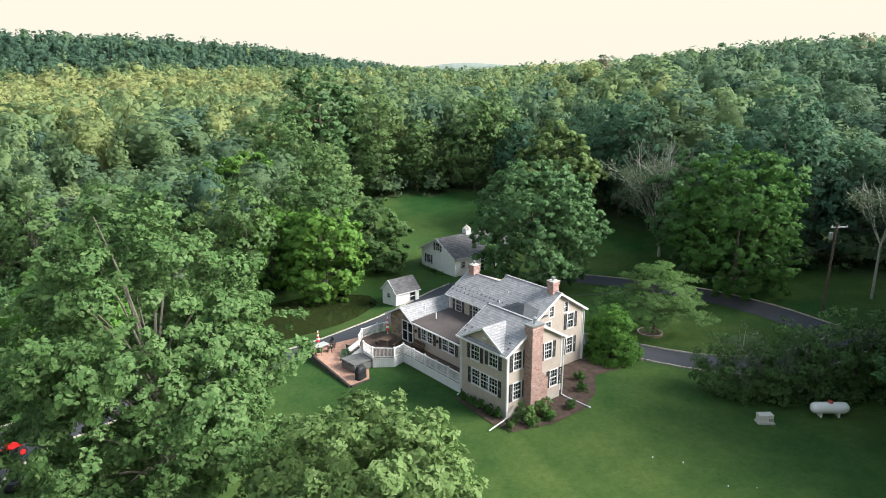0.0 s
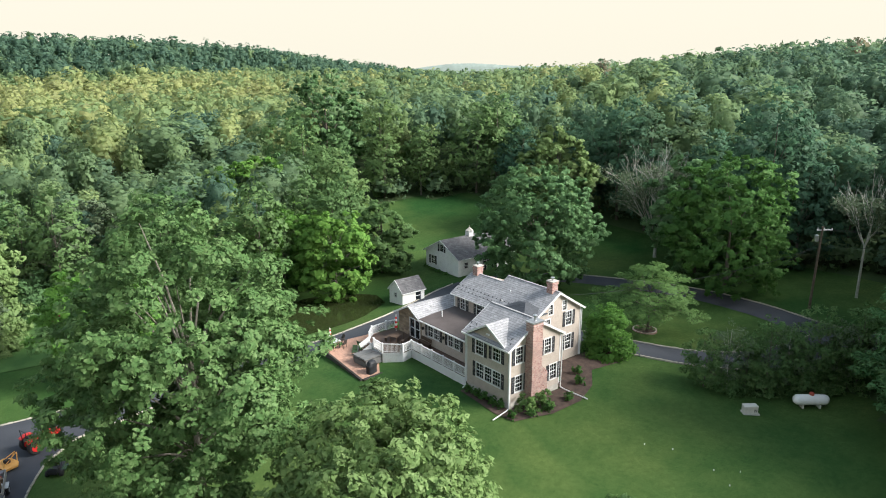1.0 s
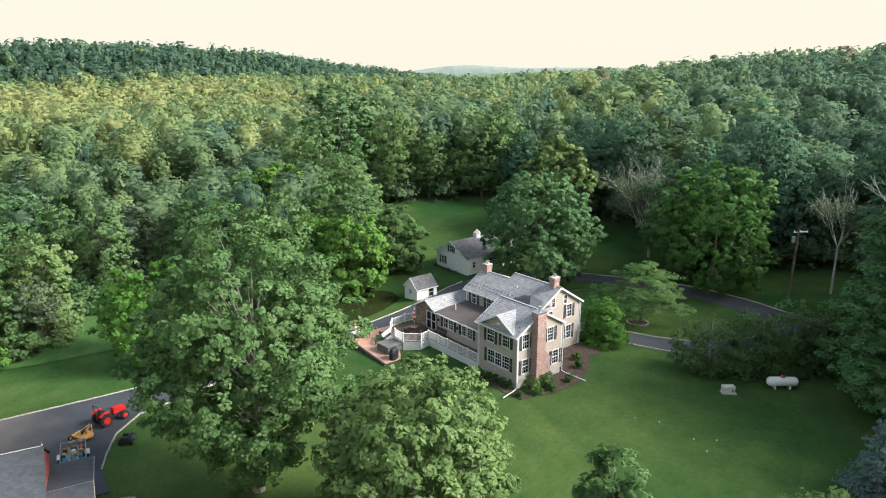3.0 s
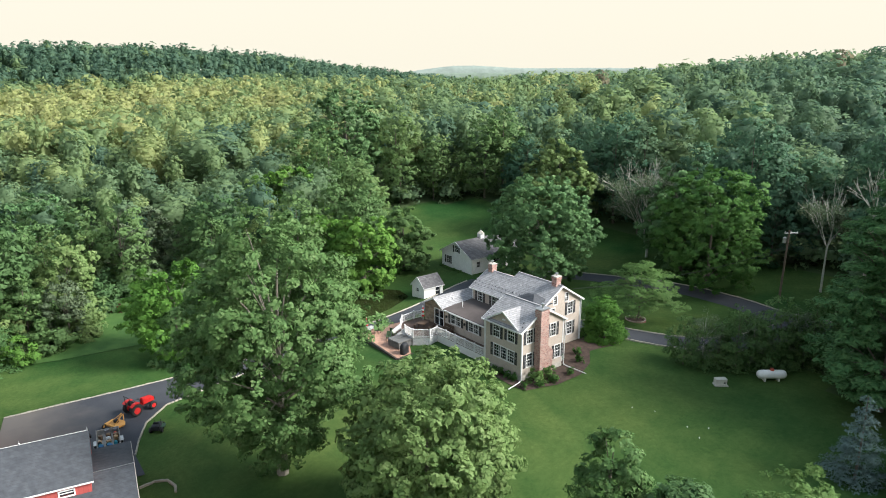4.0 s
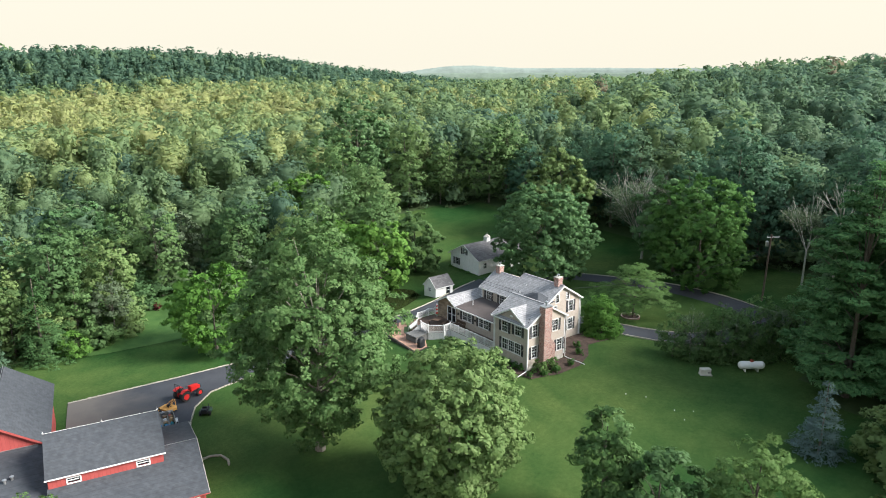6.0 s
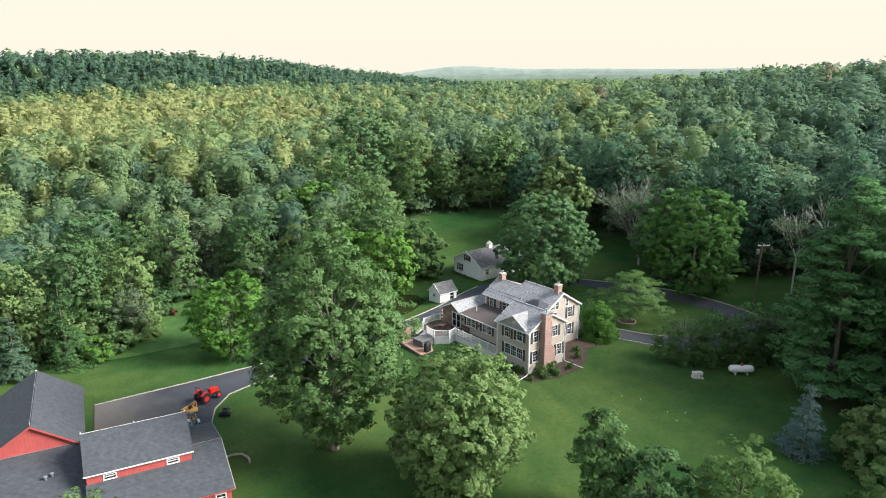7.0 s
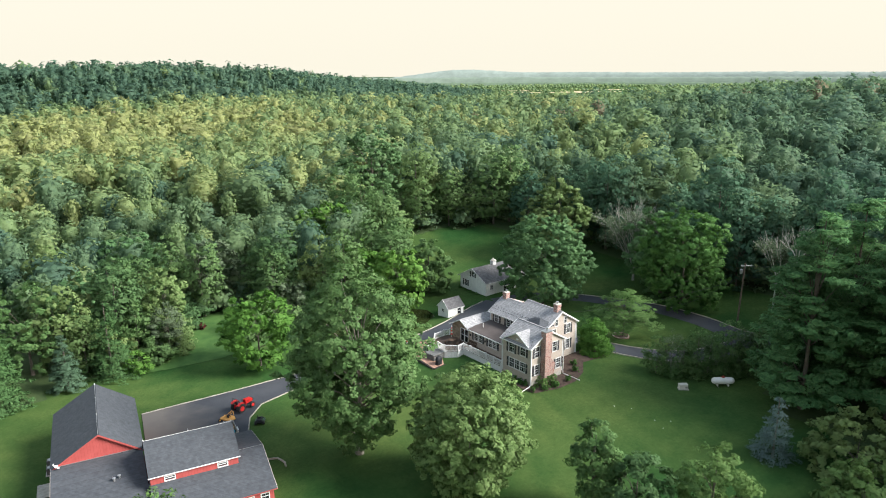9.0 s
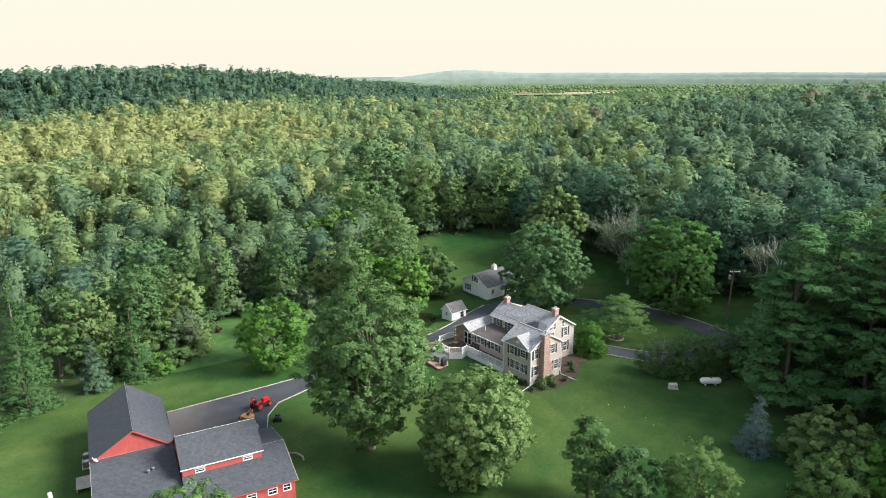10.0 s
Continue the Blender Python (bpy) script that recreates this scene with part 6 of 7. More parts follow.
stone_mesh = bpy.data.meshes.new("stone")
_bm = bevelled(boxes((-0.24, 0.24, -0.1, 0.1, -0.12, 0.1)), 0.03, 1)
_bm.to_mesh(stone_mesh)
_bm.free()
stone_mesh.materials.append(KERB)


def edging(name, line, label, step=0.52, size=1.0):
    """A row of separate kerb stones along a line."""
    rng = np.random.default_rng(len(name))
    e = thing(name, label, "edging")
    pts = [Vector(p) for p in line]
    for p, q in zip(pts, pts[1:]):
        d = q - p
        n = max(1, round(d.length / step))
        for i in range(n):
            c = p + d * (i + 0.5) / n
            part("stone", stone_mesh, None, e, "", pose(c.x, c.y, ground_z(c.x, c.y) + 0.07 + rng.uniform(-0.02, 0.02), 0, 0, math.degrees(math.atan2(d.y, d.x)) + rng.uniform(-5, 5)) @ Matrix.Diagonal((size, size, size, 1)))


def offset_line(line, off):
    """A line beside a smooth line, set off to its left."""
    pts = [Vector(p) for p in line]
    out = []
    for i in range(len(pts) - 1):
        p0, p1, p2, p3 = pts[max(0, i - 1)], pts[i], pts[i + 1], pts[min(len(pts) - 1, i + 2)]
        for k in range(4):
            t = k / 4
            q = 0.5 * ((2 * p1) + (p2 - p0) * t + (2 * p0 - 5 * p1 + 4 * p2 - p3) * t * t + (3 * p1 - p0 - 3 * p2 + p3) * t ** 3)
            d = 0.5 * ((p2 - p0) + 2 * (2 * p0 - 5 * p1 + 4 * p2 - p3) * t + 3 * (3 * p1 - p0 - 3 * p2 + p3) * t * t)
            d.normalize()
            out.append(q + Vector((-d.y, d.x)) * off)
    return out


edging("lane_edging", LANE[1:], "pale stone edging along the lane's grass side", 0.42, 0.75)
sheet("rough_grass", [(-46, 44.5), (-40.5, 42.6), (-36.7, 41.6), (-28.4, 40.6), (-20.5, 41.5), (-16, 46), (-17.5, 56), (-20.5, 62), (-29, 60), (-33, 54), (-37, 50), (-44, 50)], ROUGH, "long bright green rough grass at the wood's edge", "grass", 0.07)
edging("yard_edging", [(-43.8, 29.25), (-33, 28.25), (-24, 27.7), (-20, 27.65)], "pale stone edging along the barn yard", 0.5)
edging("pond_drive_edging", offset_line(DRIVE_A[2:], 2.0), "pale stone edging between drive and pond", 0.5)
edging("front_drive_edging", offset_line(DRIVE_B[2:8], 2.05), "pale stone edging along the front drive", 0.5)
edging("side_drive_edging", offset_line(DRIVE_C, 2.25), "pale stone edging along the side drive", 0.5)
edging("lower_drive_edging", offset_line(DRIVE_C, -2.25), "pale stone edging below the side drive", 0.5)
ring = thing("tree_ring", "low round brick planter wall under the ornamental tree", "planter", pose(27.4, 5.2, ground_z(27.4, 5.2)))
brick_mesh = bpy.data.meshes.new("brick")
_bm = bevelled(boxes((-0.09, 0.09, -0.15, 0.15, -0.075, 0.075)), 0.015, 1)
_bm.to_mesh(brick_mesh)
_bm.free()
brick_mesh.materials.append(BRICK)
for k in range(26):
    for row in range(2):
        a = 2 * math.pi * (k + 0.5 * row) / 26
        part("brick", brick_mesh, None, ring, "", pose(1.32 * math.cos(a), 1.32 * math.sin(a), 0.02 + row * 0.155, 0, 0, math.degrees(a)))

# ---- shrubs ----
def shrub(key, seed, R, H, n, leaf, size, clumps=14):
    tree_meshes(key, seed, H, R, 0.02, clumps, n, "dome", leaf, size, limbs=4, girth=0.04, clump=0.4, fill=0.2)


shrub("box_shrub", 700, 0.58, 1.0, 1100, LEAF_MAPLE, 0.075)
shrub("soft_shrub", 701, 0.95, 1.5, 1500, LEAF_YELLOW, 0.1)
shrub("hedge_shrub", 702, 2.6, 4.2, 3600, LEAF_OAK, 0.16, 50)
shrub("thin_shrub", 703, 2.3, 3.6, 2600, LEAF_WOOD, 0.18, 40)
for i, (x, y) in enumerate(((-0.5, 4.75), (-0.5, 3.75), (-0.48, 2.75), (-0.45, 1.75), (-0.42, 0.75))):
    plant("box_shrub", "box_shrub", x, y, "clipped round dark green box shrub below the wall", "shrub", i * 50, 0.95 + 0.05 * (i % 3), 1, "box shrubs along the wing")
for i, (x, y, s) in enumerate(((8.7, -0.6, 1.1), (10.3, 1.0, 1.1), (5.4, -2.1, 1.0), (2.5, -2.3, 1.0), (-0.7, -1.2, 0.9), (0.8, -2.0, 0.9), (7.6, 1.2, 0.8))):
    plant("round_shrub", "box_shrub", x, y, "small round green shrub in the mulch bed", "shrub", i * 77, s, 1, "shrubs in the mulch bed")
for i, (x, y, s) in enumerate(((0.9, -1.1, 1.1), (2.2, -1.5, 1.0), (3.4, -1.3, 0.9))):
    plant("grass_clump", "soft_shrub", x, y, "tall soft ornamental grass clump by the chimney", "shrub", i * 91, s, 1.1, "grasses by the chimney")
HEDGE = [(18.9, -7.4, 0.8), (20.4, -9.0, 0.9), (21.6, -10.2, 0.75), (23.4, -11.4, 1.0), (24.9, -12.2, 0.85), (26.0, -13.4, 0.95), (28.4, -13.6, 1.1), (29.4, -15.2, 0.9), (30.6, -16.6, 1.1), (32.4, -17.6, 1.1)]
tree_meshes("hedge_tree", 710, 6.3, 2.3, 0.06, 50, 3600, "oval", LEAF_OAK, 0.13, clump=0.2, fill=0.15, limbs=18, girth=0.06)
tree_meshes("thin_tree", 711, 6.8, 2.2, 0.12, 40, 2800, "oval", LEAF_WILLOW, 0.09, DEADWOOD, clump=0.24, fill=0.15, limbs=24, girth=0.06)
for i, (x, y, s) in enumerate(HEDGE):
    if i % 3 == 1:
        plant("thin_tree", "thin_tree", x, y, "thin half-bare little tree in the row beside the drive", "tree", i * 63, s * 1.18, 1.05, "little trees in the row")
    else:
        plant("hedge_tree", "hedge_tree", x, y, "dark loose little evergreen tree in a row beside the drive", "tree", i * 63, s * 1.18, 1.05, "little trees in the row")
for i, (x, y, s) in enumerate(((20.0, -9.4, 0.55), (22.6, -11.4, 0.6), (25.4, -13.4, 0.6), (27.6, -14.4, 0.7), (29.6, -16.2, 0.7))):
    plant("hedge_bush", "hedge_shrub", x, y, "dark low evergreen bush below the little trees", "bush", i * 63, s, 1, "bushes in the hedge row")
for i, (x, y, s) in enumerate(((24.8, 44.0, 0.9), (24.6, 42.3, 0.8), (24.6, 40.6, 0.9), (24.7, 38.9, 0.8))):
    plant("low_shrub", "box_shrub", x - 0.4, y, "low dark shrub along the garage wall", "shrub", i * 40, s * 1.1, 0.6, "low shrubs by the garage")
for i, (x, y, s, k) in enumerate(((-36.8, 46.0, 1.3, "thin_shrub"), (-33, 49, 1.4, "thin_shrub"), (-40, 45.5, 1.1, "soft_shrub"), (-20, 47, 1.6, "hedge_shrub"), (-15, 44.5, 1.5, "thin_shrub"), (-9, 44, 1.5, "hedge_shrub"), (-29, 58, 1.5, "thin_shrub"), (-35.5, 44.6, 0.7, "soft_shrub"), (-31.5, 55.0, 1.7, "thin_shrub"), (-38.5, 50.5, 1.6, "hedge_shrub"), (-25.5, 62.0, 1.5, "thin_shrub"), (-43.0, 49.5, 1.9, "thin_shrub"))):
    plant("wild_shrub", k, x, y, "wild green shrub at the wood's edge", "shrub", i * 71, s, 1, "wild shrubs at the wood's edge")
shrub("red_shrub", 704, 1.2, 1.2, 900, LEAF_RED, 0.14)
plant("red_shrub", "red_shrub", -26.5, 55.5, "low dark red leaved shrub in the rough grass", "shrub")


def bare_tree(name, x, y, H, spread, seed, label, material, stems=7, depth_max=5, trunk=0.12, reach=1.0, girth=0.02, leaves=0):
    """A leafless or thinly leaved tree: stems fan out from a fork and part again and again."""
    rng = np.random.default_rng(seed)
    bm = bmesh.new()
    tips = []

    def limb(p, d, length, r, depth):
        q = p + d * length
        mid = p.lerp(q, 0.5) + Vector(rng.uniform(-0.06, 0.06, 3)) * length
        tube(bm, [p, mid, q], [r, r * 0.8, r * 0.6], 6 if depth < 2 else 3)
        tips.append(q)
        if depth >= depth_max:
            return
        for k in range(2 + (rng.random() < 0.5)):
            nd = (d + Vector(rng.normal(size=3)) * 0.27 + Vector((0, 0, 0.1))).normalized()
            limb(p.lerp(q, rng.uniform(0.5, 1.0)), nd, length * rng.uniform(0.62, 0.88), max(0.026, r * 0.64), depth + 1)

    foot = Vector((0, 0, H * trunk))
    tube(bm, [Vector((0, 0, -0.3)), foot * 0.5, foot], [H * girth, H * girth * 0.85, H * girth * 0.7], 8)
    for k in range(stems):
        a = 2 * math.pi * k / stems + rng.uniform(-0.3, 0.3)
        out = spread * rng.uniform(0.25, 1.0)
        limb(foot - Vector((0, 0, 0.1)), Vector((math.cos(a) * out, math.sin(a) * out, 1)).normalized(), H * rng.uniform(0.22, 0.3) * reach, H * girth * 0.42, 1)
    t = thing(name, label, "tree", pose(x, y, ground_z(x, y)))
    part("bare_crown", bm, material, t, "bleached forking limbs")
    if leaves:
        low = [p for p in tips if p.z < H * 0.72]
        at = np.array([low[int(i)] for i in rng.integers(0, len(low), leaves)]) + rng.normal(size=(leaves, 3)) * 0.45
        me = quads("thin_leaves", leaf_quads(rng, at, rng.normal(size=(leaves, 3)) * 0.6 + np.array([0, 0, 0.8]), 0.2))
        part("crown", me, LEAF_WILLOW, t, "thin grey-green leaves")
    return t


bare_tree("dead_tree", 54.4, 22.4, 19.5, 0.62, 41, "dying grey tree with many fine bare forking limbs and few leaves", DEADWOOD, 11, 5, 0.1, 1.1, 0.015, 7000)
bare_tree("bare_tree", 54.2, -7.5, 17.0, 0.5, 42, "half-dead tree with bare pale limbs at the wood's edge", DEADWOOD, 5, 4, 0.4, 0.8, 0.011, 2200)
bare_tree("bare_tree", 29.4, -21.0, 22.0, 0.7, 43, "dead pale tree standing among the pines", DEADWOOD, 4, 4, 0.84, 0.42, 0.01)

# ---- pole, tank, generator ----
TIMBER = mat("weathered_timber", rgb(0.06, 0.045, 0.035), rgb(0.14, 0.11, 0.085), 0.9, 0, 2, 20, 0.4)
px, py = 47.0, -4.9
pz = ground_z(px, py)
pole = thing("utility_pole", "tall brown wooden utility pole with a crossarm and transformer", "utility pole", pose(px, py, pz, 0, 0, -38))
part("pole", bar(bmesh.new(), (0, 0, -0.5), (0.25, 0, 10.6), 0.17, 0.12, 10), TIMBER, pole)
part("crossarm", boxes((-0.4, 1.5, -0.06, 0.06, 10.1, 10.25)), WHITE, pole, "pale crossarm")
for x in (-0.3, 0.5, 1.4):
    part("insulator", lathe(bmesh.new(), [(0.04, 10.25), (0.07, 10.32), (0.04, 10.38), (0.06, 10.44)], 8, (x, 0, 0)), STEEL, pole)
part("transformer", lathe(bmesh.new(), [(0.05, 8.7), (0.24, 8.75), (0.24, 9.5), (0.1, 9.6)], 14, (-0.25, 0.1, 0)), STEEL, pole, "grey transformer can")


def wire(name, a, b, sag):
    a, b = Vector(a), Vector(b)
    bm = bmesh.new()
    pts = [a.lerp(b, i / 14) - Vector((0, 0, sag * 4 * (i / 14) * (1 - i / 14))) for i in range(15)]
    tube(bm, pts, [0.022] * 15, 4)
    tagged(part(name, bm, BLACK), "thin black overhead power line hanging from the pole", "cable")


top = Vector((px, py, pz))
for k, dz in enumerate((10.3, 10.2, 8.2)):
    wire("power_line", top + Vector((0.5 * k - 0.4, -0.4 * k, dz)), (84, -46 - k, 14 - k), 1.6)
wire("power_line", top + Vector((0, 0, 8.6)), (40, 3.5, 1.2), 0.8)
wire("power_line", top + Vector((0, 0, 8.0)), (MX1 + 0.1, 9.0, 4.4), 1.2)
TANKW = mat("white_enamel", rgb(0.7, 0.7, 0.68), rgb(0.8, 0.8, 0.78), 0.35, 0, 1, 15, 0.02)
tx, ty = 23.6, -15.4
tank = thing("propane_tank", "white horizontal propane tank with a red dome on feet", "tank", pose(tx, ty, ground_z(tx, ty), 0, 0, -40) @ Matrix.Scale(0.85, 4))
R, HL = 0.58, 1.35
prof = [(R * math.sin(a), -HL - R * math.cos(a)) for a in [math.pi / 2 * i / 6 for i in range(7)]]
prof[0] = (0.02, prof[0][1])
prof += [(r, -h) for r, h in prof[::-1]]
shell = part("shell", lathe(bmesh.new(), prof, 24, (0, 0, 0.95), "X"), TANKW, tank)
for f in shell.data.polygons:
    f.use_smooth = True
part("dome", lathe(bmesh.new(), [(0.26, 0), (0.26, 0.2), (0.2, 0.28), (0.05, 0.32)], 14, (0.0, 0, 1.5)), mat("red_dome", rgb(0.3, 0.06, 0.04), rgb(0.4, 0.09, 0.06), 0.5), tank, "red valve dome")
for x in (-0.9, 0.9):
    part("foot", boxes((x - 0.08, x + 0.08, -0.35, 0.35, 0.0, 0.45)), TANKW, tank)
gx, gy = 17.9, -12.6
gen = thing("generator", "beige metal standby generator on a pad", "generator", pose(gx, gy, ground_z(gx, gy), 0, 0, -36) @ Matrix.Scale(0.78, 4))
BEIGE = mat("beige_metal", rgb(0.5, 0.48, 0.42), rgb(0.6, 0.58, 0.52), 0.5, 0, 2, 20, 0.03)
part("pad", boxes((-0.95, 0.95, -0.6, 0.6, -0.1, 0.08)), CONCRETE, gen)
part("body", bevelled(boxes((-0.78, 0.78, -0.42, 0.42, 0.085, 0.85)), 0.03), BEIGE, gen)
part("lid", bevelled(boxes((-0.82, 0.82, -0.46, 0.46, 0.86, 0.98)), 0.04), BEIGE, gen, "overhanging beige lid")
for i in range(5):
    part("louvre", boxes((0.3 + 0.08 * i, 0.34 + 0.08 * i, -0.435, -0.425, 0.25, 0.6)), BLACK, gen)
rng = np.random.default_rng(5)
for x, y in ((6.57, -12.1), (6.9, -15.5), (6.2, -17.2), (8.5, -16.8), (5.2, -10.4)):
    m = thing("septic_cap", "small white pipe cap standing in the lawn", "pipe", pose(x, y, ground_z(x, y)) @ Matrix.Scale(0.6, 4), "pipe caps in the lawn")
    part("pipe", lathe(bmesh.new(), [(0.05, -0.1), (0.05, 0.12), (0.06, 0.12), (0.06, 0.16), (0.02, 0.17)], 12), WHITE, m)

# ---- barn ----
PLANKW = mat("weathered_white", rgb(0.35, 0.31, 0.27), rgb(0.5, 0.46, 0.41), 0.8)
barn = thing("barn", "red timber barn with charcoal shingle roofs and white trim", "barn", pose(-51.9, 13.1, 0, 0, 0, -11.0))
BZ = -2.5
wall(barn, "wall", (-4.4, 13.0), (-4.4, -11.2), BZ, 0.35, [(2.0, 3.0, -1.2, -0.1, dict(shutters=False)), (9.0, 10.0, -1.2, -0.1, dict(shutters=False))], RED)
wall(barn, "wall", (-4.4, 13.0), (-4.4, 0.0), 0.35, 2.25, [], RED)
wall(barn, "wall", (3.8, 0.2), (3.8, 13.0), BZ, 2.25, [], RED)
wall(barn, "wall", (3.8, 13.0), (-4.4, 13.0), BZ, 2.25, [], RED, gable=(3.8, 4.85))
wall(barn, "wall", (-4.4, 0.0), (3.8, 0.0), 1.0, 2.25, [], RED, gable=(4.4, 4.85), label="red boarded gable wall")
for x0 in (-4.75, 4.15):
    bm = bmesh.new()
    roof_plane(bm, (x0, -0.25, 2.05), (x0, 13.3, 2.05), (0, 13.3, 4.95), (0, -0.25, 4.95))
    part("roof_slope", bm, SHINGLE, barn)
    strip("fascia", (x0 + (-0.03 if x0 < 0 else 0.03), -0.25, 2.1), (x0 + (-0.03 if x0 < 0 else 0.03), 13.3, 2.1), 0.04, 0.08, PLANKW, barn)
    strip("rake_board", (x0, -0.28, 2.06), (0, -0.28, 4.98), 0.05, 0.16, RED, barn)
strip("ridge_wire", (0, -0.2, 5.1), (0, 13.2, 5.1), 0.03, 0.03, STEEL, barn)
for y in (0.2, 4.6, 9.0, 13.0):
    part("lightning_rod", lathe(bmesh.new(), [(0.02, 5.05), (0.06, 5.2), (0.02, 5.25), (0.01, 5.42)], 8, (0, y, 0)), STEEL, barn)
# lean-to before the gable
bm = bmesh.new()
roof_plane(bm, (-4.7, -11.5, 0.4), (4.05, -11.5, 0.4), (4.05, -0.02, 2.2), (-4.7, -0.02, 2.2))
part("lean_to_roof", bm, SHINGLE, barn)
strip("fascia", (-4.73, -11.5, 0.45), (-4.73, -0.05, 2.25), 0.04, 0.09, PLANKW, barn)
strip("flashing", (-4.3, -0.06, 2.36), (3.8, -0.06, 2.36), 0.1, 0.03, STEEL, barn)
wall(barn, "wall", (-4.4, -11.2), (4.2, -11.2), BZ, 0.35, [(1.5, 2.5, -1.4, -0.4, dict(shutters=False)), (5.5, 6.5, -1.4, -0.4, dict(shutters=False))], RED)
for x, y in ((1.0, -4.4), (1.5, -4.1)):
    part("roof_vent", lathe(bmesh.new(), [(0.1, 1.4), (0.1, 1.9), (0.17, 1.93), (0.17, 2.02), (0.04, 2.08)], 12, (x, y, 0)), STEEL, barn, "galvanised roof vent")
# the long range beside it
DR, DY = 2.2, -5.6
for y0, z0 in ((-11.5, 0.3), (0.45, 0.95)):
    bm = bmesh.new()
    roof_plane(bm, (4.1, y0, z0), (15.8, y0, z0), (15.8, DY, DR), (4.1, DY, DR))
    part("roof_slope", bm, SHINGLE, barn)
    strip("fascia", (4.1 if y0 > 0 else 4.1, y0 + (-0.04 if y0 < 0 else 0.04), z0 + 0.05), (15.8, y0 + (-0.04 if y0 < 0 else 0.04), z0 + 0.05), 0.05, 0.09, RED, barn)
    strip("rake_board", (15.83, y0, z0 + 0.03), (15.83, DY, DR + 0.04), 0.04, 0.09, PLANKW, barn)
strip("ridge_wire", (12.9, DY, DR + 0.15), (15.8, DY, DR + 0.15), 0.03, 0.03, STEEL, barn)
wall(barn, "wall", (4.2, -11.2), (15.5, -11.2), BZ, 0.28, [(6.0, 6.9, -0.75, -0.1, dict(shutters=False, cols=2, rows=2)), (8.3, 9.2, -0.75, -0.1, dict(shutters=False, cols=2, rows=2)), (10.0, 10.75, -0.75, -0.05, dict(shutters=False, cols=2, rows=2))], RED)
wall(barn, "wall", (15.5, -11.2), (15.5, 0.2), BZ, 0.28, [], RED, gable=(5.6, DR - 0.1))
wall(barn, "wall", (15.5, 0.2), (3.8, 0.2), BZ, 0.85, [(4.5, 7.0, -2.4, -0.2, dict(shutters=False, label="white barn door")), (8.5, 11.0, -2.4, -0.2, dict(shutters=False, label="white barn door"))], RED)
# raised roof above it
for a, b in (((-7.4, 2.6), (-3.8, 4.85)), ((0.3, 2.2), (-3.8, 4.85))):
    bm = bmesh.new()
    roof_plane(bm, (4.05, a[0], a[1]), (13.0, a[0], a[1]), (13.0, b[0], b[1]), (4.05, b[0], b[1]))
    part("upper_roof", bm, SHINGLE, barn)
strip("fascia", (4.0, -7.45, 2.66), (13.05, -7.45, 2.66), 0.06, 0.11, WHITE, barn)
strip("fascia", (13.03, -7.4, 2.65), (13.03, -3.8, 4.9), 0.05, 0.17, SHINGLE, barn)
strip("ridge_wire", (4.05, -3.8, 5.0), (13.0, -3.8, 5.0), 0.03, 0.03, WHITE, barn)
for x in (4.1, 8.5, 12.95):
    part("lightning_rod", lathe(bmesh.new(), [(0.02, 4.95), (0.06, 5.08), (0.02, 5.14), (0.01, 5.3)], 8, (x, -3.8, 0)), STEEL, barn)
wall(barn, "dormer_wall", (4.2, -7.25), (12.85, -7.25), 1.2, 2.7, [(1.4, 2.3, 1.95, 2.33, dict(shutters=False, cols=1, rows=1)), (6.6, 7.5, 1.95, 2.33, dict(shutters=False, cols=1, rows=1))], RED)
strip("flashing", (4.2, -7.32, 1.72), (12.85, -7.32, 1.72), 0.1, 0.03, WHITE, barn)
wall(barn, "dormer_wall", (12.85, -7.05), (12.85, 0.1), 0.9, 2.4, [], RED, gable=(3.25, 4.75))
wall(barn, "dormer_wall", (4.2, 0.1), (4.2, -7.05), 1.0, 2.4, [], RED, gable=(3.9, 4.75))
part("floodlight", boxes((-4.3, -4.0, -0.5, -0.3, 2.55, 2.7), (-4.05, -3.85, -0.75, -0.55, 2.5, 2.62)), WHITE, barn, "white gooseneck floodlight")
bm = bmesh.new()
for p, q in (((-4.35, -0.3, 2.9), (-4.35, -0.9, 3.1)), ((-4.35, -0.9, 3.1), (-4.1, -1.1, 2.8))):
    bar(bm, p, q, 0.05, sides=8)
part("lamp_bracket", bm, WHITE, barn)
for x, y, s in ((-5.4, 9.0, 1.0), (-5.4, 7.4, 0.9)):
    w = barn.matrix_basis @ Vector((x, y, 0))
    ac = thing("heat_pump", "grey outdoor heat pump unit on a pad beside the barn", "heat pump", pose(w.x, w.y, ground_z(w.x, w.y), 0, 0, -11), "heat pumps by the barn")
    part("pad", boxes((-0.55, 0.55, -0.55, 0.55, -0.1, 0.08)), CONCRETE, ac)
    part("casing", bevelled(boxes((-0.42, 0.42, -0.42, 0.42, 0.085, 0.95 * s)), 0.04), GREY_COVER, ac)
    part("fan_guard", lathe(bmesh.new(), [(0.34, 0.95 * s), (0.34, 0.98 * s), (0.1, 1.0 * s)], 18), STEEL, ac)
w = barn.matrix_basis @ Vector((-5.6, 3.2, 0))
stoop = thing("wooden_stoop", "grey wooden stoop with steps beside the barn", "steps", pose(w.x, w.y, ground_z(w.x, w.y), 0, 0, -11))
for i in range(7):
    part("plank", boxes((-1.0, 1.0, -1.4 + 0.4 * i, -1.02 + 0.4 * i, 0.42, 0.47)), DEADWOOD, stoop)
for x in (-0.9, 0.9):
    for y in (-1.3, 1.3):
        part("post", boxes((x - 0.06, x + 0.06, y - 0.06, y + 0.06, 0, 0.42)), DEADWOOD, stoop)
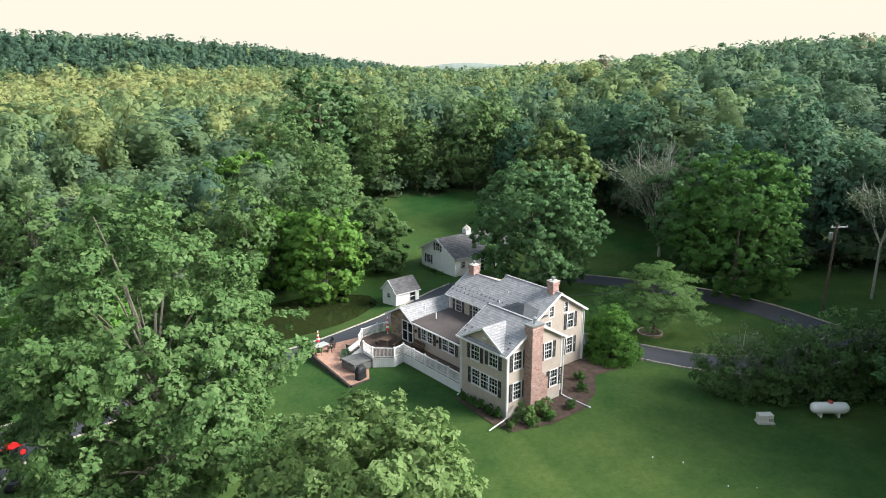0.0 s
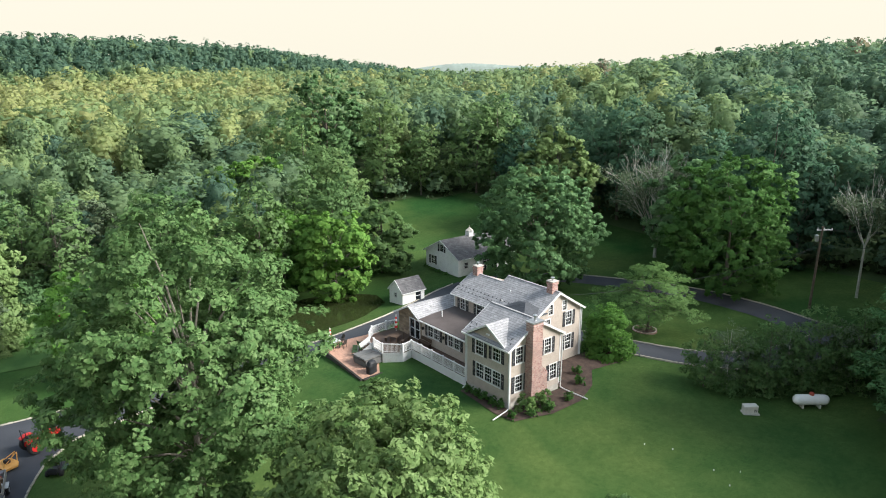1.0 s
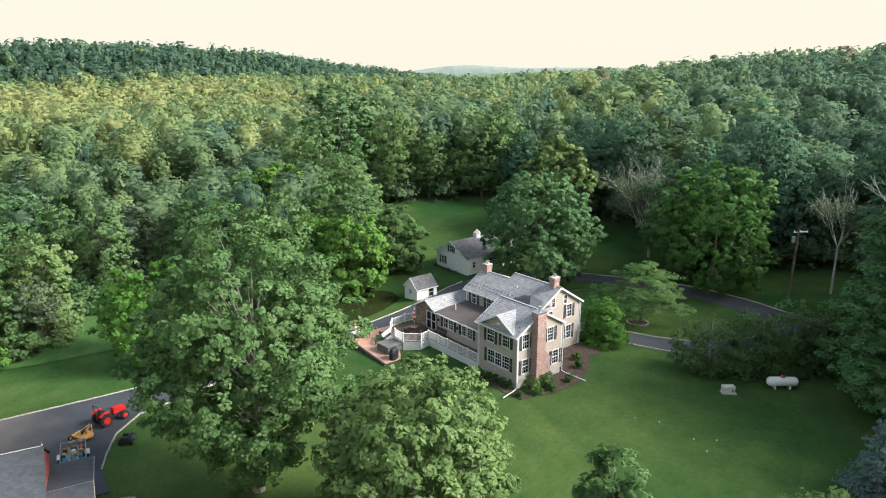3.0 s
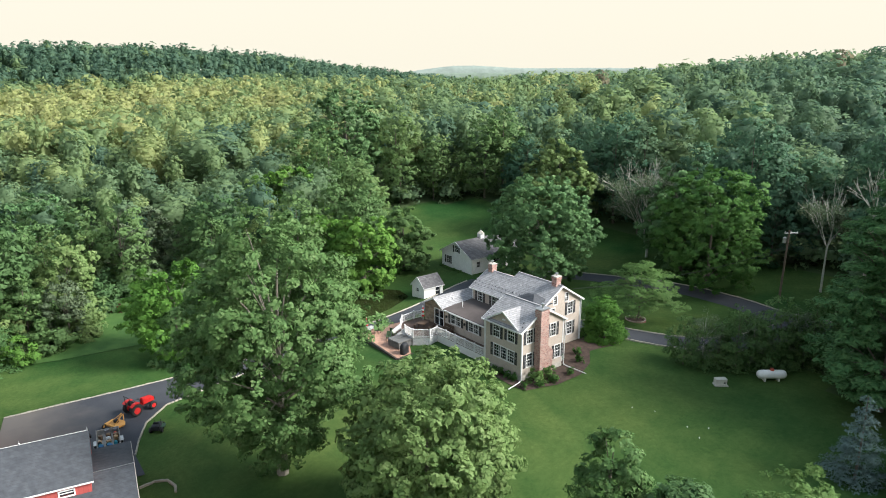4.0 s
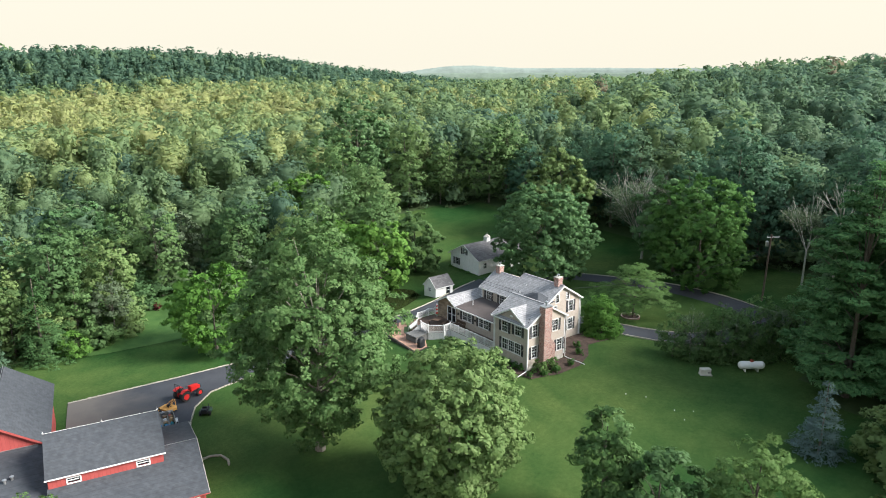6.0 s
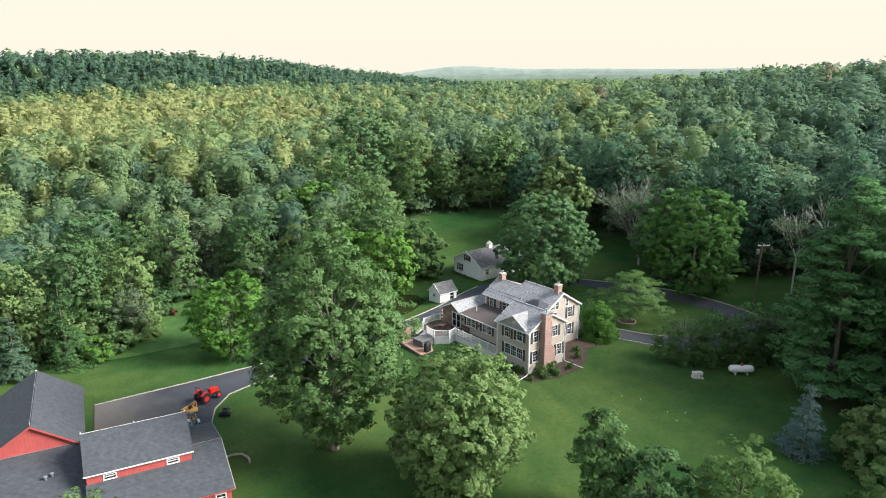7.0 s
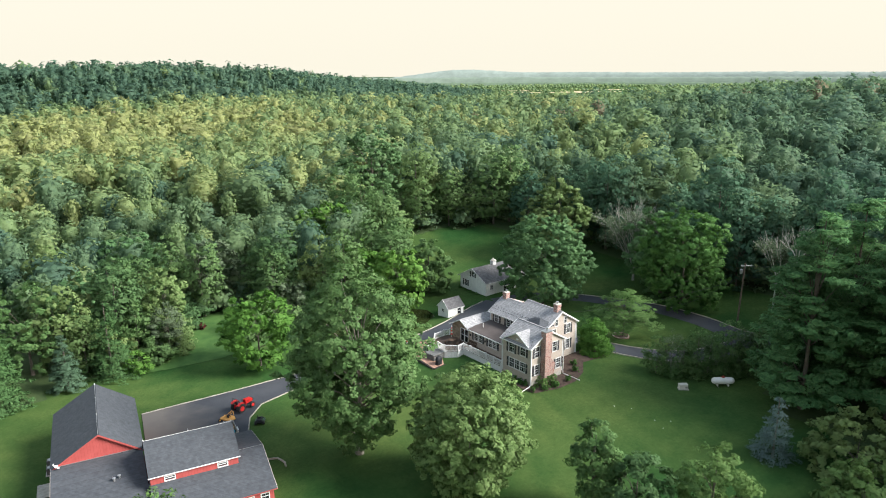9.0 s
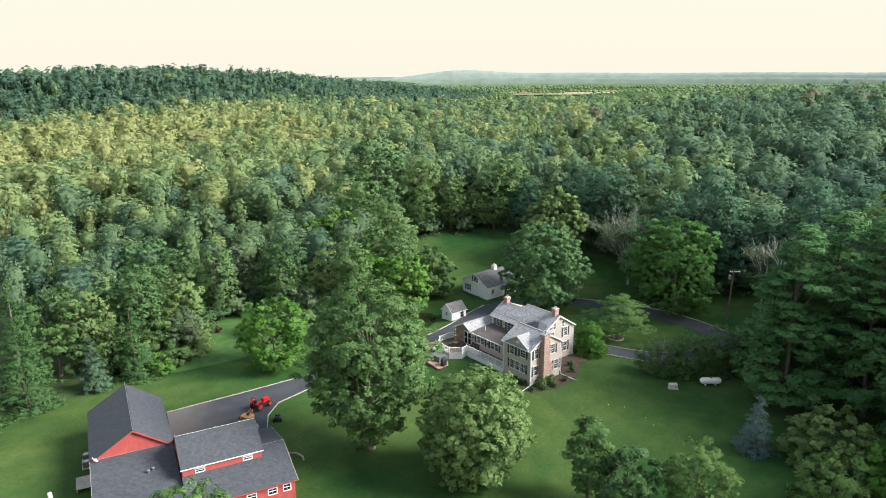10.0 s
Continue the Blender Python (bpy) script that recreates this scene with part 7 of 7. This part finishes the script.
w = barn.matrix_basis @ Vector((17.2, -1.0, 0))
bm = bmesh.new()
pts = [Vector((16.0, -1.8, 0)), Vector((17.2, -1.4, 0)), Vector((18.2, -1.7, 0)), Vector((18.7, -2.9, 0)), Vector((18.6, -3.8, 0))]
edging("garden_edging", [(barn.matrix_basis @ p).xy for p in pts], "curved pale stone edging beside the barn", 0.4)
w = Vector((-60.6, 16.3))
bird = thing("white_post_box", "small white box with a red roof on a post", "post box", pose(w.x, w.y, ground_z(w.x, w.y)))
part("post", boxes((-0.05, 0.05, -0.05, 0.05, -0.2, 0.5)), WHITE, bird)
part("box", bevelled(boxes((-0.22, 0.22, -0.3, 0.3, 0.5, 1.1)), 0.04), WHITE, bird)

# ---- tractor, mowers, trailer ----
TRED = mat("tractor_red", rgb(0.42, 0.015, 0.015), rgb(0.55, 0.03, 0.03), 0.35, 0, 2, 30, 0.02)
ORANGE = mat("mower_orange", rgb(0.42, 0.2, 0.05), rgb(0.6, 0.32, 0.09), 0.6, 0, 2, 30, 0.1)
TYRE = mat("tyre_rubber", rgb(0.012, 0.012, 0.013), rgb(0.03, 0.03, 0.03), 0.9)


def wheel(parent, x, y, r, w, rim):
    c = (x, y, r)
    prof = [(r * 0.5, -w / 2), (r * 0.88, -w / 2), (r, -w * 0.3), (r, w * 0.3), (r * 0.88, w / 2), (r * 0.5, w / 2)]
    t = part("wheel", lathe(bmesh.new(), prof, 22, c, "Y"), TYRE, parent, "black treaded tyre")
    part("rim", lathe(bmesh.new(), [(r * 0.18, -w / 2 - 0.03), (r * 0.56, -w / 2 - 0.02), (r * 0.56, w / 2 + 0.02), (r * 0.18, w / 2 + 0.03)], 18, c, "Y"), rim, t, "red rim" if rim is TRED else "")


tr = thing("tractor", "red compact tractor with red rims parked on the yard", "tractor", pose(-32.8, 22.0, ground_z(-32.8, 22.0) + 0.12, 0, 0, 18) @ Matrix.Scale(0.9, 4))
bm = bmesh.new()
slab(bm, [(0.35, -0.36, 0.75), (1.75, -0.33, 0.78), (1.85, -0.3, 1.15), (1.6, -0.32, 1.32), (0.4, -0.38, 1.45)], (0, 0.7, 0))
part("hood", bevelled(bm, 0.06), TRED, tr, "rounded red hood")
part("chassis", boxes((-1.1, 1.7, -0.2, 0.2, 0.45, 0.78)), BLACK, tr)
part("grille", boxes((1.86, 1.9, -0.24, 0.24, 0.8, 1.15)), BLACK, tr)
for s in (-1, 1):
    wheel(tr, -0.75, s * 0.72, 0.68, 0.42, TRED)
    wheel(tr, 1.35, s * 0.68, 0.44, 0.28, TRED)
    bm = bmesh.new()
    y0, y1 = sorted((s * 0.45, s * 0.95))
    slab(bm, [(-1.35, y0, 1.25), (-1.35, y1, 1.25), (-0.9, y1, 1.5), (-0.9, y0, 1.5)], (0, 0, 0.05))
    slab(bm, [(-0.9, y0, 1.5), (-0.9, y1, 1.5), (-0.3, y1, 1.42), (-0.3, y0, 1.42)], (0, 0, 0.05))
    slab(bm, [(-0.3, y0, 1.42), (-0.3, y1, 1.42), (0.05, y1, 0.95), (0.05, y0, 0.95)], (0, 0, 0.05))
    part("fender", bm, TRED, tr, "red rear fender")
part("seat", bevelled(boxes((-0.95, -0.45, -0.26, 0.26, 1.05, 1.2), (-1.05, -0.93, -0.26, 0.26, 1.1, 1.65)), 0.04), BLACK, tr, "black seat")
bm = bmesh.new()
for s in (-0.5, 0.5):
    bar(bm, (-1.15, s, 0.9), (-1.3, s, 2.3), 0.035, sides=8)
bar(bm, (-1.3, -0.5, 2.3), (-1.3, 0.5, 2.3), 0.035, sides=8)
part("roll_bar", bm, BLACK, tr)
bm = bmesh.new()
bar(bm, (0.35, 0, 1.2), (0.02, 0, 1.55), 0.03, sides=8)
lathe(bm, [(0.17, 1.53), (0.2, 1.55), (0.17, 1.57)], 16, (-0.02, 0, 0))
part("steering_wheel", bm, BLACK, tr)
part("floor", boxes((-0.4, 0.35, -0.6, 0.6, 0.62, 0.68)), BLACK, tr)
md = thing("rotary_mower", "worn orange rotary mower deck behind the tractor", "mower", pose(-35.3, 20.4, ground_z(-35.3, 20.4) + 0.1, 0, 0, 24))
bm = bmesh.new()
slab(bm, [(-0.75, -0.85, 0.2), (-0.75, 0.85, 0.2), (0.2, 0.95, 0.2), (0.55, 0.5, 0.2), (0.55, -0.5, 0.2), (0.2, -0.95, 0.2)], (0, 0, 0.18))
part("deck", bm, ORANGE, md)
part("gearbox", bevelled(boxes((-0.25, 0.15, -0.2, 0.2, 0.38, 0.7)), 0.05), BLACK, md)
bm = bmesh.new()
for s in (-0.4, 0.4):
    bar(bm, (0.5, s, 0.4), (0.7, s * 0.3, 1.0), 0.04, sides=8)
    bar(bm, (0.7, s * 0.3, 1.0), (-0.6, s, 0.4), 0.03, sides=8)
part("hitch_frame", bm, ORANGE, md)
for s in (-0.7, 0.7):
    wheel(md, -0.95, s, 0.2, 0.12, ORANGE)
zt = thing("riding_mower", "small black and green riding mower on the grass", "mower", pose(-32.4, 17.3, ground_z(-32.4, 17.3), 0, 0, 60))
MGREEN = mat("mower_green", rgb(0.02, 0.05, 0.03), rgb(0.04, 0.08, 0.05), 0.5)
part("deck", bevelled(boxes((-0.1, 0.75, -0.65, 0.65, 0.12, 0.3)), 0.05), MGREEN, zt)
part("engine", bevelled(boxes((-0.85, -0.3, -0.35, 0.35, 0.35, 0.8)), 0.06), BLACK, zt)
part("seat", bevelled(boxes((-0.25, 0.2, -0.25, 0.25, 0.5, 0.62), (-0.35, -0.25, -0.25, 0.25, 0.55, 1.0)), 0.04), BLACK, zt)
part("frame", boxes((-0.8, 1.0, -0.3, 0.3, 0.3, 0.36)), BLACK, zt)
for s in (-0.5, 0.5):
    wheel(zt, -0.5, s, 0.26, 0.24, BLACK)
    wheel(zt, 0.95, s * 0.8, 0.15, 0.12, BLACK)
for s in (-0.3, 0.3):
    part("lever", bar(bmesh.new(), (0.25, s, 0.4), (0.3, s, 1.0), 0.025, sides=6), BLACK, zt)
tl = thing("trailer", "grey open utility trailer with plank sides", "trailer", pose(-36.9, 16.6, ground_z(-36.9, 16.6) + 0.1, 0, 0, 79))
PLANK = mat("grey_plank", rgb(0.2, 0.19, 0.175), rgb(0.36, 0.34, 0.31), 0.85, 0, 2, 18, 0.3)
part("bed", boxes((-1.7, 1.7, -0.95, 0.95, 0.5, 0.58)), PLANK, tl)
for y in (-0.98, 0.93):
    part("side_board", boxes((-1.7, 1.7, y, y + 0.05, 0.58, 1.1)), PLANK, tl)
for x in (-1.75, 1.7):
    part("end_board", boxes((x, x + 0.05, -0.98, 0.98, 0.58, 1.1)), PLANK, tl)
part("drawbar", boxes((1.75, 3.0, -0.05, 0.05, 0.42, 0.52)), STEEL, tl)
for s in (-1.12, 1.12):
    wheel(tl, -0.1, s, 0.34, 0.2, STEEL)
    part("mudguard", boxes((-0.55, 0.35, s - 0.13, s + 0.13, 0.72, 0.76)), STEEL, tl)
rng = np.random.default_rng(21)
TIN = [("blue_bin", (0.03, 0.12, 0.25)), ("teal_bag", (0.03, 0.2, 0.25)), ("black_bag", (0.015, 0.015, 0.016)), ("cardboard_box", (0.3, 0.2, 0.11)), ("white_bucket", (0.6, 0.6, 0.58)), ("brown_crate", (0.16, 0.1, 0.06)), ("red_can", (0.35, 0.04, 0.03)), ("grey_box", (0.2, 0.2, 0.21))]
JUNK = [(n, mat(n, rgb(*[c * 0.8 for c in col]), rgb(*[min(1, c * 1.2) for c in col]), 0.7)) for n, col in TIN]
for k in range(22):
    name, m = JUNK[k % len(JUNK)]
    lx, ly = -1.45 + 0.42 * (k % 8), -0.65 + 0.65 * (k // 8) + rng.uniform(-0.08, 0.08)
    w = tl.matrix_basis @ Vector((lx, ly, 0.59))
    s = rng.uniform(0.13, 0.2, 2)
    h = rng.uniform(0.2, 0.55)
    t = thing(name, "%s lying loose in the utility trailer" % name.replace("_", " "), name.split("_")[1], pose(w.x, w.y, w.z, 0, 0, rng.uniform(0, 90)), "clutter in the trailer")
    if "bag" in name or "bucket" in name or "can" in name:
        part("body", lathe(bmesh.new(), [(s[0] * 0.8, 0), (s[0] * 1.1, h * 0.4), (s[0], h * 0.8), (s[0] * 0.4, h)], 10), m, t)
    else:
        part("body", bevelled(boxes((-s[0], s[0], -s[1], s[1], 0, h)), 0.02, 1), m, t)
        part("lid", bevelled(boxes((-s[0] - 0.015, s[0] + 0.015, -s[1] - 0.015, s[1] + 0.015, h + 0.002, h + 0.04)), 0.01, 1), m, t)
